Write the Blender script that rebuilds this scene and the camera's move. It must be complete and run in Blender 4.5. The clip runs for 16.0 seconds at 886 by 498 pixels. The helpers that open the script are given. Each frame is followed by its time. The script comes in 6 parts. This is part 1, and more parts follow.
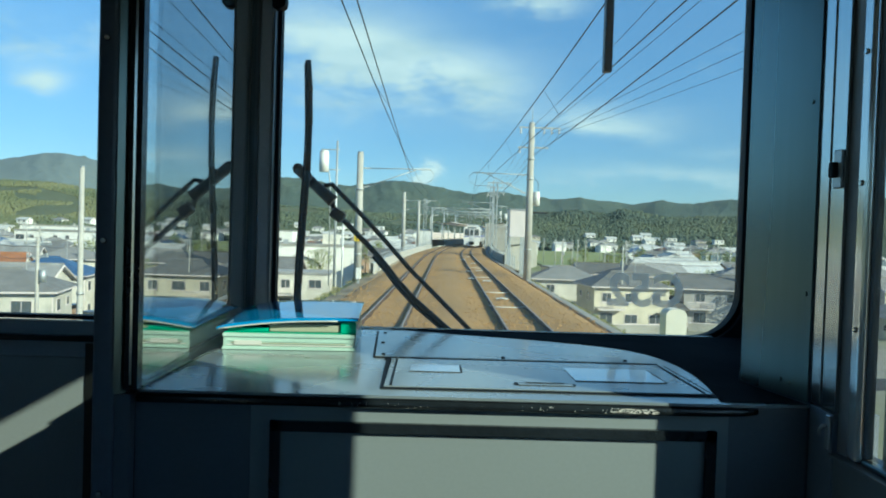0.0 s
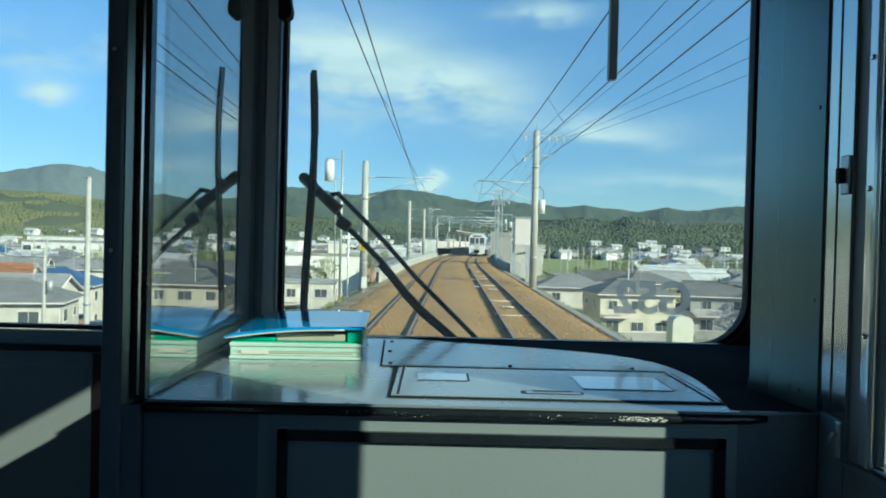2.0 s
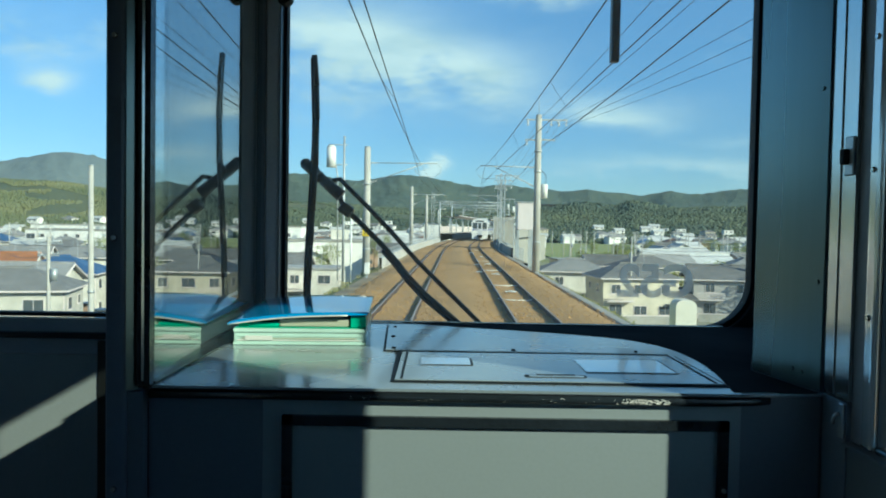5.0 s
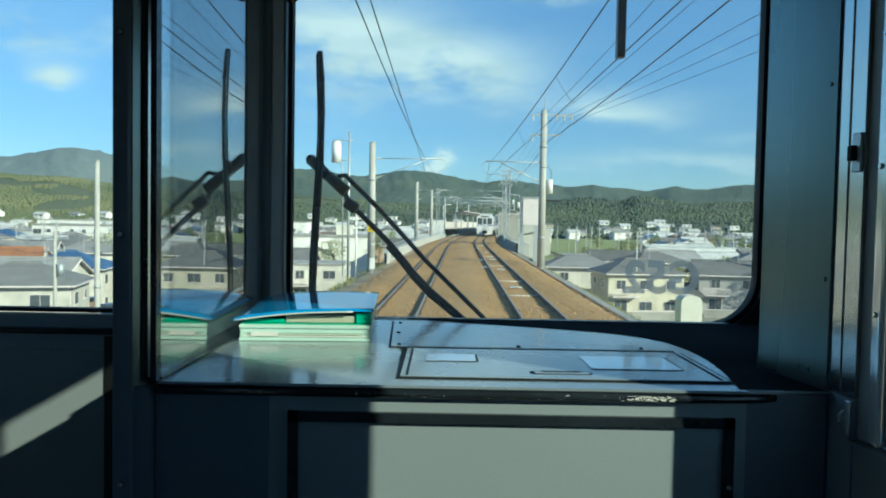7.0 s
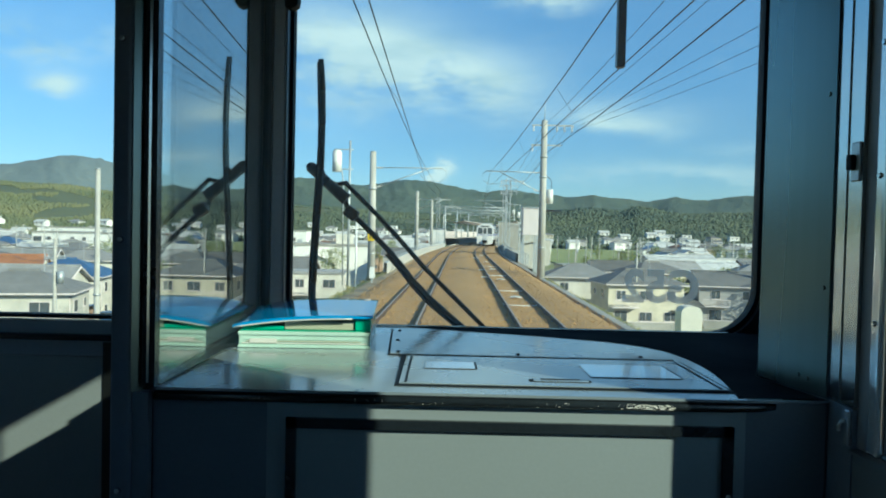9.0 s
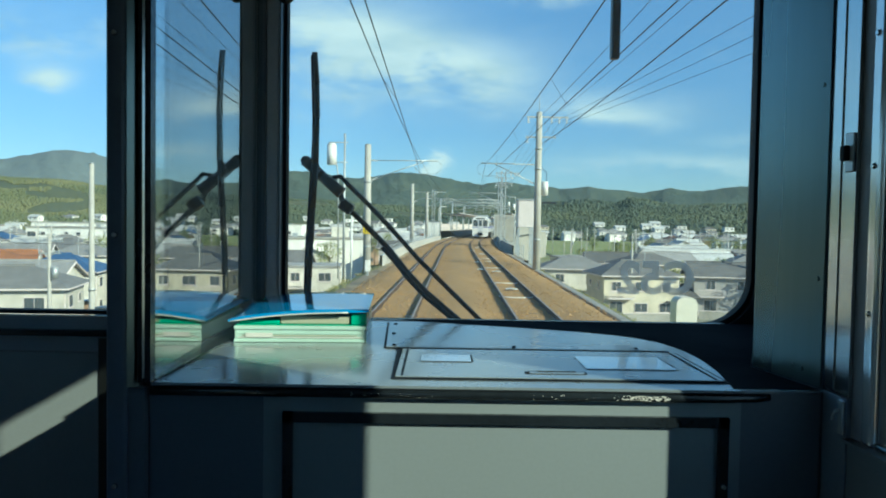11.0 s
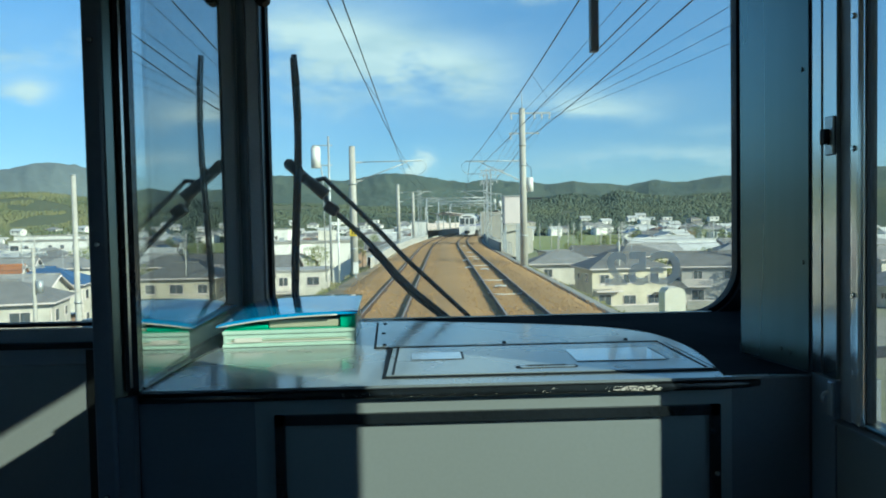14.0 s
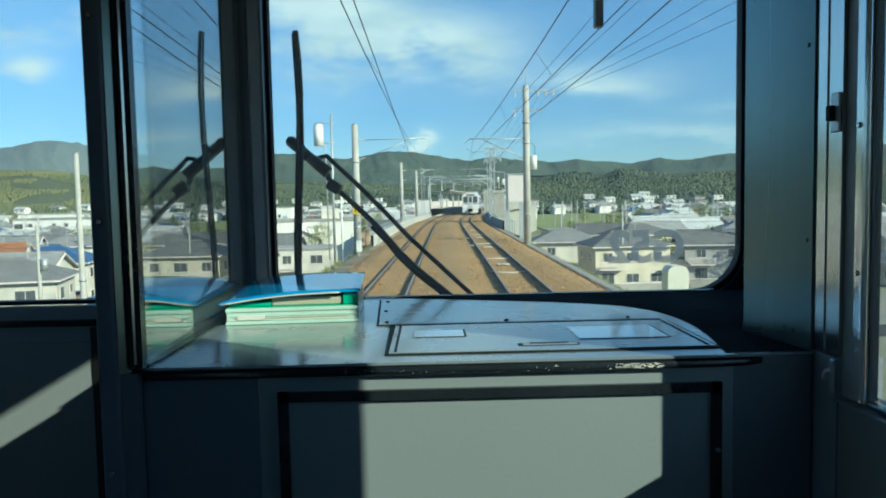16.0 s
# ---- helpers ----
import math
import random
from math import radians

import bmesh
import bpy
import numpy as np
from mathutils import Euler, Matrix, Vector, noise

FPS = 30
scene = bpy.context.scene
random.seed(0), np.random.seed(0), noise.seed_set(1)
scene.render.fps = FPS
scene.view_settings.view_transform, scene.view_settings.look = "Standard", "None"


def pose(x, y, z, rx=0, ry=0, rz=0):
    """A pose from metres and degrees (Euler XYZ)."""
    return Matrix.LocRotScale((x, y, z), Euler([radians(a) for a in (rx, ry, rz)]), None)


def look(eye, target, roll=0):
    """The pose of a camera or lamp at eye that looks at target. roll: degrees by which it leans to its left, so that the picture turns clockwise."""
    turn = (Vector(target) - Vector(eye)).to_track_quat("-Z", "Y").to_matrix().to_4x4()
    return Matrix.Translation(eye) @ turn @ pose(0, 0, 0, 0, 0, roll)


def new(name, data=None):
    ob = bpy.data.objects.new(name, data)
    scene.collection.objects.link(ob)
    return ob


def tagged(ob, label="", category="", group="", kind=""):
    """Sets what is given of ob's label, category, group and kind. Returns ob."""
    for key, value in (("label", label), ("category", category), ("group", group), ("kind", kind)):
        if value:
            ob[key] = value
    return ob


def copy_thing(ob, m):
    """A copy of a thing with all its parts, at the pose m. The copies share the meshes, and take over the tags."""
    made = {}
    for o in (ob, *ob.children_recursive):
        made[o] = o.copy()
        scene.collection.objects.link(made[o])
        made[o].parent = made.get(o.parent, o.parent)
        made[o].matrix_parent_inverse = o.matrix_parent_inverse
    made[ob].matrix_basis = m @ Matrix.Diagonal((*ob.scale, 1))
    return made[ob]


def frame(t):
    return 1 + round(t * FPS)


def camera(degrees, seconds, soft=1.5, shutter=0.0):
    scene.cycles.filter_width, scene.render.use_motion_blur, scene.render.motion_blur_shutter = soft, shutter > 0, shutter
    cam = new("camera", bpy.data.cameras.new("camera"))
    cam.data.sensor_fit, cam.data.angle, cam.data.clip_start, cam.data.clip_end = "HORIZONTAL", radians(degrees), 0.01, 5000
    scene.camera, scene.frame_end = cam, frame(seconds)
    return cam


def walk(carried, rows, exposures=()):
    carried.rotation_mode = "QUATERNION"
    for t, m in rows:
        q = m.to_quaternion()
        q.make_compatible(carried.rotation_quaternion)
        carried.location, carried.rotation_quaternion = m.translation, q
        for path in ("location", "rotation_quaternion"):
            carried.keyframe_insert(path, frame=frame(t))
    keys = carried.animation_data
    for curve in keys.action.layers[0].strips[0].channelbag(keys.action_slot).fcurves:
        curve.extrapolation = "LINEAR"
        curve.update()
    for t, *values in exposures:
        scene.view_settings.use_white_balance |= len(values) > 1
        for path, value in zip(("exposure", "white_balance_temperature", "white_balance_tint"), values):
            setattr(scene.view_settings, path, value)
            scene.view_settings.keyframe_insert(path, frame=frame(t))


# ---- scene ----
cam = camera(63.5, 16.0, soft=1.9)
PATH = [
    (0, (0.9759, -0.1802, 2.3840), (1.0149, 1.8188, 2.3373), 1.77),
    (0.5, (0.9760, -0.1798, 2.3830), (1.0225, 1.8192, 2.3425), 1.56),
    (1, (0.9745, -0.1795, 2.3822), (1.0095, 1.8198, 2.3446), 1.24),
    (1.5, (0.9748, -0.1804, 2.3835), (0.9937, 1.8193, 2.3517), 1.51),
    (2, (0.9743, -0.1806, 2.3836), (0.9976, 1.8191, 2.3603), 1.45),
    (2.5, (0.9769, -0.1816, 2.3829), (1.0058, 1.8181, 2.3691), 0.89),
    (3, (0.9757, -0.1791, 2.3834), (1.0021, 1.8205, 2.3592), 0.86),
    (3.5, (0.9755, -0.1786, 2.3841), (1.0011, 1.8208, 2.3422), 0.87),
    (6, (0.9744, -0.1796, 2.3819), (0.9794, 1.8192, 2.3112), 0.89),
    (6.5, (0.9753, -0.1785, 2.3821), (0.9750, 1.8200, 2.3061), 0.77),
    (7, (0.9741, -0.1792, 2.3843), (0.9768, 1.8193, 2.3068), 1.03),
    (7.5, (0.9748, -0.1790, 2.3830), (0.9888, 1.8199, 2.3184), 1.24),
    (8, (0.9761, -0.1784, 2.3833), (0.9891, 1.8207, 2.3273), 0.75),
    (8.5, (0.9754, -0.1797, 2.3825), (0.9808, 1.8197, 2.3312), 1.06),
    (9, (0.9750, -0.1800, 2.3810), (0.9770, 1.8193, 2.3300), 1.32),
    (11.5, (0.9755, -0.1797, 2.3821), (0.9998, 1.8187, 2.3082), 0.65),
    (12, (0.9764, -0.1781, 2.3804), (1.0122, 1.8203, 2.3094), 0.20),
    (12.5, (0.9779, -0.1774, 2.3798), (1.0276, 1.8209, 2.3158), -0.27),
    (13, (0.9778, -0.1769, 2.3802), (1.0278, 1.8216, 2.3211), -0.70),
    (13.5, (0.9785, -0.1776, 2.3790), (1.0266, 1.8209, 2.3182), -1.01),
    (14, (0.9768, -0.1782, 2.3794), (1.0261, 1.8198, 2.3057), -1.13),
    (14.5, (0.9754, -0.1764, 2.3779), (1.0227, 1.8213, 2.2933), -0.90),
    (15, (0.9762, -0.1770, 2.3786), (1.0210, 1.8198, 2.2746), -0.92),
    (15.5, (0.9789, -0.1770, 2.3778), (1.0191, 1.8189, 2.2563), -0.73),
    (16, (0.9781, -0.1764, 2.3784), (1.0172, 1.8187, 2.2443), -1.13),
]
walk(cam, [(t, look(e, g, r)) for t, e, g, r in PATH], [(0, 0.46, 5950, -15), (16, 0.46, 5950, -15)])

# ---- world, sun ----
SUN_AZ, SUN_EL = radians(126.1), radians(25.2)
sun_to = Vector((math.sin(SUN_AZ) * math.cos(SUN_EL), math.cos(SUN_AZ) * math.cos(SUN_EL), math.sin(SUN_EL)))
sun_data = bpy.data.lights.new("sun", "SUN")
sun_data.energy, sun_data.angle, sun_data.color = 5.0, radians(0.55), (1.0, 0.90, 0.73)
sun = new("sun", sun_data)
sun.matrix_world = look((0, 0, 60), Vector((0, 0, 60)) - sun_to)

world = bpy.data.worlds.new("sky")
world.use_nodes = True
scene.world = world


def sky_nodes(w):
    nt = w.node_tree
    nt.nodes.clear()

    def n(kind, **kw):
        nd = nt.nodes.new(kind)
        for k, v in kw.items():
            if k == "op":
                nd.operation = v
            else:
                nd.inputs[int(k[1:])].default_value = v
        return nd

    def lk(a, b, i=0, o=0):
        nt.links.new(a.outputs[o], b.inputs[i])

    sky = nt.nodes.new("ShaderNodeTexSky")
    sky.sky_type = "NISHITA"
    sky.sun_disc = False
    sky.sun_elevation, sky.sun_rotation = SUN_EL, SUN_AZ
    sky.air_density, sky.dust_density, sky.ozone_density = 0.65, 0.1, 2.2
    co = nt.nodes.new("ShaderNodeTexCoord")
    sep = nt.nodes.new("ShaderNodeSeparateXYZ")
    lk(co, sep)
    # plane coordinates of the sky ahead: u to the right, v up
    yy = n("ShaderNodeMath", op="MAXIMUM", i1=0.05)
    lk(sep, yy, 0, 1)
    u = n("ShaderNodeMath", op="DIVIDE")
    lk(sep, u, 0, 0), lk(yy, u, 1)
    v = n("ShaderNodeMath", op="DIVIDE")
    lk(sep, v, 0, 2), lk(yy, v, 1)
    mp = nt.nodes.new("ShaderNodeMapping")
    mp.inputs["Scale"].default_value = (1, 1, 2.6)
    lk(co, mp)
    no = nt.nodes.new("ShaderNodeTexNoise")
    no.inputs["Scale"].default_value, no.inputs["Detail"].default_value, no.inputs["Roughness"].default_value = 5.0, 8.0, 0.62
    lk(mp, no)
    wob = n("ShaderNodeMath", op="MULTIPLY_ADD", i1=0.16, i2=-0.08)
    lk(no, wob)
    uu = n("ShaderNodeMath", op="ADD")
    lk(u, uu), lk(wob, uu, 1)
    vv = n("ShaderNodeMath", op="MULTIPLY_ADD", i1=0.6)
    lk(wob, vv), lk(v, vv, 2)
    total = None
    for u0, v0, ru, rv, a in CLOUDS:
        du = n("ShaderNodeMath", op="MULTIPLY_ADD", i1=1 / ru, i2=-u0 / ru)
        lk(uu, du)
        dv = n("ShaderNodeMath", op="MULTIPLY_ADD", i1=1 / rv, i2=-v0 / rv)
        lk(vv, dv)
        d2 = n("ShaderNodeMath", op="MULTIPLY")
        lk(du, d2), lk(du, d2, 1)
        d3 = n("ShaderNodeMath", op="MULTIPLY_ADD")
        lk(dv, d3), lk(dv, d3, 1), lk(d2, d3, 2)
        e = n("ShaderNodeMath", op="MULTIPLY", i1=-1.0)
        lk(d3, e)
        ex = n("ShaderNodeMath", op="EXPONENT")
        lk(e, ex)
        am = n("ShaderNodeMath", op="MULTIPLY", i1=a)
        lk(ex, am)
        if total is None:
            total = am
        else:
            s = n("ShaderNodeMath", op="ADD")
            lk(total, s), lk(am, s, 1)
            total = s
    # fine wisps everywhere plus the larger clouds
    wis = nt.nodes.new("ShaderNodeMapRange")
    wis.inputs["From Min"].default_value, wis.inputs["From Max"].default_value = 0.37, 0.70
    wis.inputs["To Min"].default_value, wis.inputs["To Max"].default_value = 0.08, 1.22
    lk(no, wis)
    cov = n("ShaderNodeMath", op="MULTIPLY")
    lk(total, cov), lk(wis, cov, 1)
    base = nt.nodes.new("ShaderNodeMapRange")
    base.inputs["From Min"].default_value, base.inputs["From Max"].default_value = 0.62, 0.95
    base.inputs["To Min"].default_value, base.inputs["To Max"].default_value = 0.05, 0.32
    lk(no, base)
    full = n("ShaderNodeMath", op="ADD")
    full.use_clamp = True
    lk(cov, full), lk(base, full, 1)
    cap = n("ShaderNodeMath", op="MINIMUM", i1=0.92)
    lk(full, cap)
    mix = nt.nodes.new("ShaderNodeMix")
    mix.data_type = "RGBA"
    nt.links.new(cap.outputs[0], mix.inputs[0])
    # deeper blue overhead, greyer towards the horizon
    rise = nt.nodes.new("ShaderNodeMapRange")
    rise.inputs["From Min"].default_value, rise.inputs["From Max"].default_value = 0.02, 0.30
    lk(sep, rise, 0, 2)
    tint = nt.nodes.new("ShaderNodeMix")
    tint.data_type = "RGBA"
    tint.inputs[6].default_value, tint.inputs[7].default_value = (0.545, 0.568, 0.572, 1), (0.840, 1.085, 1.205, 1)
    nt.links.new(rise.outputs[0], tint.inputs[0])
    tone = nt.nodes.new("ShaderNodeMix")
    tone.data_type, tone.blend_type = "RGBA", "MULTIPLY"
    tone.inputs[0].default_value = 1.0
    nt.links.new(sky.outputs[0], tone.inputs[6])
    nt.links.new(tint.outputs[2], tone.inputs[7])
    nt.links.new(tone.outputs[2], mix.inputs[6])
    shade = nt.nodes.new("ShaderNodeTexNoise")
    shade.inputs["Scale"].default_value, shade.inputs["Detail"].default_value = 7.0, 5.0
    mp2 = nt.nodes.new("ShaderNodeMapping")
    mp2.inputs["Scale"].default_value, mp2.inputs["Location"].default_value = (1, 1, 3.5), (0.4, 0.2, 0.3)
    lk(co, mp2), lk(mp2, shade)
    sr = nt.nodes.new("ShaderNodeMapRange")
    sr.inputs["From Min"].default_value, sr.inputs["From Max"].default_value = 0.42, 0.66
    lk(shade, sr)
    cc = nt.nodes.new("ShaderNodeMix")
    cc.data_type = "RGBA"
    cc.inputs[6].default_value, cc.inputs[7].default_value = CLOUD_COL, CLOUD_DARK
    nt.links.new(sr.outputs[0], cc.inputs[0])
    nt.links.new(cc.outputs[2], mix.inputs[7])
    bg = nt.nodes.new("ShaderNodeBackground")
    bg.inputs["Strength"].default_value = SKY_STRENGTH
    nt.links.new(mix.outputs[2], bg.inputs[0])
    out = nt.nodes.new("ShaderNodeOutputWorld")
    lk(bg, out)


SKY_STRENGTH = 0.125
CLOUD_COL, CLOUD_DARK = (4.5, 5.2, 5.5, 1), (3.3, 4.15, 4.75, 1)
# u, v, half width, half height, density
CLOUDS = [(-0.14, 0.245, 0.13, 0.065, 1.5), (-0.02, 0.220, 0.14, 0.045, 1.2), (0.06, 0.205, 0.07, 0.025, 0.7),
          (-0.58, 0.25, 0.14, 0.028, 1.2), (-0.535, 0.195, 0.030, 0.013, 1.6), (-0.010, 0.083, 0.017, 0.011, 3.0),
          (0.36, 0.088, 0.17, 0.013, 1.0), (0.24, 0.162, 0.10, 0.024, 1.0), (0.15, 0.325, 0.05, 0.013, 1.1),
          (0.42, 0.12, 0.06, 0.01, 0.4)]
sky_nodes(world)

# ---- materials ----
def material(name, col, rough=0.6, metal=0.0, var=0.15, scale=3.0, fine=40.0, bump=0.1, col2=None, island=0.0, obj_var=0.0, coat=0.0, spec=0.5, stretch=(1, 1, 1), dist=0.01, coat_rough=None):
    """A surface with stains (scale), grain (fine) and relief; col2 is the colour of the stains."""
    m = bpy.data.materials.new(name)
    m.use_nodes = True
    nt = m.node_tree
    p = nt.nodes["Principled BSDF"]
    p.inputs["Roughness"].default_value, p.inputs["Metallic"].default_value = rough, metal
    p.inputs["Coat Weight"].default_value, p.inputs["Coat Roughness"].default_value = coat, rough / 2 if coat_rough is None else coat_rough
    p.inputs["Specular IOR Level"].default_value = spec
    co = nt.nodes.new("ShaderNodeTexCoord")
    mp = nt.nodes.new("ShaderNodeMapping")
    mp.inputs["Scale"].default_value = stretch
    nt.links.new(co.outputs["Object"], mp.inputs[0])
    big = nt.nodes.new("ShaderNodeTexNoise")
    big.inputs["Scale"].default_value, big.inputs["Detail"].default_value = scale, 5
    nt.links.new(mp.outputs[0], big.inputs[0])
    sm = nt.nodes.new("ShaderNodeTexNoise")
    sm.inputs["Scale"].default_value, sm.inputs["Detail"].default_value = fine, 4
    nt.links.new(mp.outputs[0], sm.inputs[0])
    mr = nt.nodes.new("ShaderNodeMapRange")
    mr.inputs[1].default_value, mr.inputs[2].default_value = 0.35, 0.68
    nt.links.new(big.outputs[0], mr.inputs[0])
    mix = nt.nodes.new("ShaderNodeMix")
    mix.data_type = "RGBA"
    mix.inputs[6].default_value = (*col, 1)
    mix.inputs[7].default_value = (*(col2 or [c * (1 - 2 * var) for c in col]), 1)
    nt.links.new(mr.outputs[0], mix.inputs[0])
    hsv = nt.nodes.new("ShaderNodeHueSaturation")
    nt.links.new(mix.outputs[2], hsv.inputs["Color"])
    gr = nt.nodes.new("ShaderNodeMath")
    gr.operation = "MULTIPLY_ADD"
    gr.inputs[1].default_value, gr.inputs[2].default_value = var * 2.5, 1 - var * 1.25
    nt.links.new(sm.outputs[0], gr.inputs[0])
    val = gr
    if island or obj_var:
        src = nt.nodes.new("ShaderNodeNewGeometry") if island else nt.nodes.new("ShaderNodeObjectInfo")
        r = nt.nodes.new("ShaderNodeMath")
        r.operation = "MULTIPLY_ADD"
        k = island or obj_var
        r.inputs[1].default_value, r.inputs[2].default_value = k, 1 - k / 2
        nt.links.new(src.outputs["Random Per Island" if island else "Random"], r.inputs[0])
        mu = nt.nodes.new("ShaderNodeMath")
        mu.operation = "MULTIPLY"
        nt.links.new(gr.outputs[0], mu.inputs[0]), nt.links.new(r.outputs[0], mu.inputs[1])
        val = mu
    nt.links.new(val.outputs[0], hsv.inputs["Value"])
    nt.links.new(hsv.outputs[0], p.inputs["Base Color"])
    rr = nt.nodes.new("ShaderNodeMapRange")
    rr.inputs[3].default_value, rr.inputs[4].default_value = max(0.02, rough - 0.12), min(1, rough + 0.12)
    nt.links.new(big.outputs[0], rr.inputs[0])
    nt.links.new(rr.outputs[0], p.inputs["Roughness"])
    if bump:
        b = nt.nodes.new("ShaderNodeBump")
        b.inputs["Strength"].default_value, b.inputs["Distance"].default_value = bump, dist
        nt.links.new(sm.outputs[0], b.inputs["Height"])
        nt.links.new(b.outputs[0], p.inputs["Normal"])
    return m


def glass(name, power, low, tint=(1, 1, 1), dust=0.0):
    """Clear glass that mirrors more the flatter one looks at it."""
    m = bpy.data.materials.new(name)
    m.use_nodes = True
    nt = m.node_tree
    nt.nodes.clear()
    tr = nt.nodes.new("ShaderNodeBsdfTransparent")
    tr.inputs[0].default_value = (*tint, 1)
    gl = nt.nodes.new("ShaderNodeBsdfGlossy")
    gl.inputs["Roughness"].default_value = 0.0
    lw = nt.nodes.new("ShaderNodeLayerWeight")
    lw.inputs[0].default_value = 0.5
    pw = nt.nodes.new("ShaderNodeMath")
    pw.operation = "POWER"
    pw.inputs[1].default_value = power
    ad = nt.nodes.new("ShaderNodeMath")
    ad.operation = "ADD"
    ad.inputs[1].default_value = low
    mx = nt.nodes.new("ShaderNodeMixShader")
    nt.links.new(lw.outputs["Facing"], pw.inputs[0])
    nt.links.new(pw.outputs[0], ad.inputs[0])
    nt.links.new(ad.outputs[0], mx.inputs[0])
    nt.links.new(tr.outputs[0], mx.inputs[1])
    nt.links.new(gl.outputs[0], mx.inputs[2])
    out = nt.nodes.new("ShaderNodeOutputMaterial")
    nt.links.new(mx.outputs[0], out.inputs[0])
    if dust:
        # thin dried film of road dust that scatters daylight
        tl = nt.nodes.new("ShaderNodeBsdfTranslucent")
        tl.inputs[0].default_value = (0.85, 0.88, 0.84, 1)
        no = nt.nodes.new("ShaderNodeTexNoise")
        no.inputs["Scale"].default_value, no.inputs["Detail"].default_value = 5.0, 4.0
        co = nt.nodes.new("ShaderNodeTexCoord")
        nt.links.new(co.outputs["Object"], no.inputs["Vector"])
        mr = nt.nodes.new("ShaderNodeMapRange")
        mr.inputs["From Min"].default_value, mr.inputs["From Max"].default_value = 0.3, 0.7
        mr.inputs["To Min"].default_value, mr.inputs["To Max"].default_value = dust * 0.75, dust * 1.25
        nt.links.new(no.outputs[0], mr.inputs[0])
        m2 = nt.nodes.new("ShaderNodeMixShader")
        nt.links.new(mr.outputs[0], m2.inputs[0])
        nt.links.new(mx.outputs[0], m2.inputs[1])
        nt.links.new(tl.outputs[0], m2.inputs[2])
        nt.links.new(m2.outputs[0], out.inputs[0])
    return m


def film(name, col):
    """Thin printed film that lets daylight through."""
    m = bpy.data.materials.new(name)
    m.use_nodes = True
    nt = m.node_tree
    nt.nodes.clear()
    tr = nt.nodes.new("ShaderNodeBsdfTransparent")
    tl = nt.nodes.new("ShaderNodeBsdfTranslucent")
    df = nt.nodes.new("ShaderNodeBsdfDiffuse")
    tl.inputs[0].default_value = df.inputs[0].default_value = (*col, 1)
    m1, m2 = nt.nodes.new("ShaderNodeMixShader"), nt.nodes.new("ShaderNodeMixShader")
    m1.inputs[0].default_value, m2.inputs[0].default_value = 0.3, 0.56
    nt.links.new(tl.outputs[0], m1.inputs[1]), nt.links.new(df.outputs[0], m1.inputs[2])
    nt.links.new(tr.outputs[0], m2.inputs[1]), nt.links.new(m1.outputs[0], m2.inputs[2])
    out = nt.nodes.new("ShaderNodeOutputMaterial")
    nt.links.new(m2.outputs[0], out.inputs[0])
    return m


M = {}
M["black_paint"] = material("black_paint", (0.060, 0.088, 0.115), 0.3, var=0.2, fine=120, bump=0.05, dist=0.002)
M["matt_black"] = material("matt_black", (0.022, 0.033, 0.046), 0.5, spec=0.12, var=0.1, bump=0.0)
M["post_paint"] = material("post_paint", (0.12, 0.145, 0.185), 0.3, var=0.1, fine=120, bump=0.03, dist=0.001)
M["front_paint"] = material("front_paint", (0.23, 0.27, 0.32), 0.45, var=0.08, scale=2, fine=160, bump=0.04, dist=0.001)
M["pillar_paint"] = material("pillar_paint", (0.38, 0.41, 0.46), 0.35, var=0.1, fine=120, bump=0.03, dist=0.001)
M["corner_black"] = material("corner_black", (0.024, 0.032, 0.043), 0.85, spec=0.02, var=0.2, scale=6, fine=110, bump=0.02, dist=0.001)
M["seal"] = material("door_seal", (0.24, 0.235, 0.24), 0.45, var=0.1, fine=150, bump=0.03, dist=0.001)
M["dark_panel"] = material("dark_panel", (0.115, 0.140, 0.170), 0.5, var=0.08, scale=2, fine=160, bump=0.04, dist=0.001)
M["rubber"] = material("rubber", (0.014, 0.019, 0.026), 0.6, spec=0.15, var=0.2, fine=150, bump=0.08, dist=0.002)
M["gloss_black"] = material("gloss_black", (0.017, 0.023, 0.030), 0.16, var=0.25, fine=110, bump=0.35, dist=0.003)
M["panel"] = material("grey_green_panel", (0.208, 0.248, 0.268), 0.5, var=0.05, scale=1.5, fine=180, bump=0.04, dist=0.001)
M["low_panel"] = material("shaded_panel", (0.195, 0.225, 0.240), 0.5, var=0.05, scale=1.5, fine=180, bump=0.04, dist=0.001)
M["cab_lining"] = material("cab_lining", (0.060, 0.072, 0.082), 0.6, var=0.08, fine=160, bump=0.05, dist=0.001)
M["pale_lining"] = material("pale_lining", (0.42, 0.47, 0.51), 0.6, var=0.08, fine=160, bump=0.05, dist=0.001)
M["desk"] = material("desk_plate", (0.20, 0.245, 0.28), 0.28, metal=0.0, coat=0.9, coat_rough=0.125, var=0.06, scale=4, fine=220, bump=0.012, dist=0.001)
M["steel"] = material("brushed_steel", (0.205, 0.245, 0.240), 0.30, metal=1.0, var=0.06, scale=2.0, fine=60, bump=0.03, stretch=(1, 1, 0.04), dist=0.001)
M["pale_trim"] = material("pale_trim", (0.40, 0.52, 0.63), 0.3, metal=0.1, var=0.08, scale=3, fine=100, bump=0.03, stretch=(1, 1, 0.1), dist=0.001)
M["grey_trim"] = material("grey_trim", (0.20, 0.23, 0.26), 0.35, metal=0.2, var=0.08, scale=3, fine=100, bump=0.03, stretch=(1, 1, 0.1), dist=0.001)
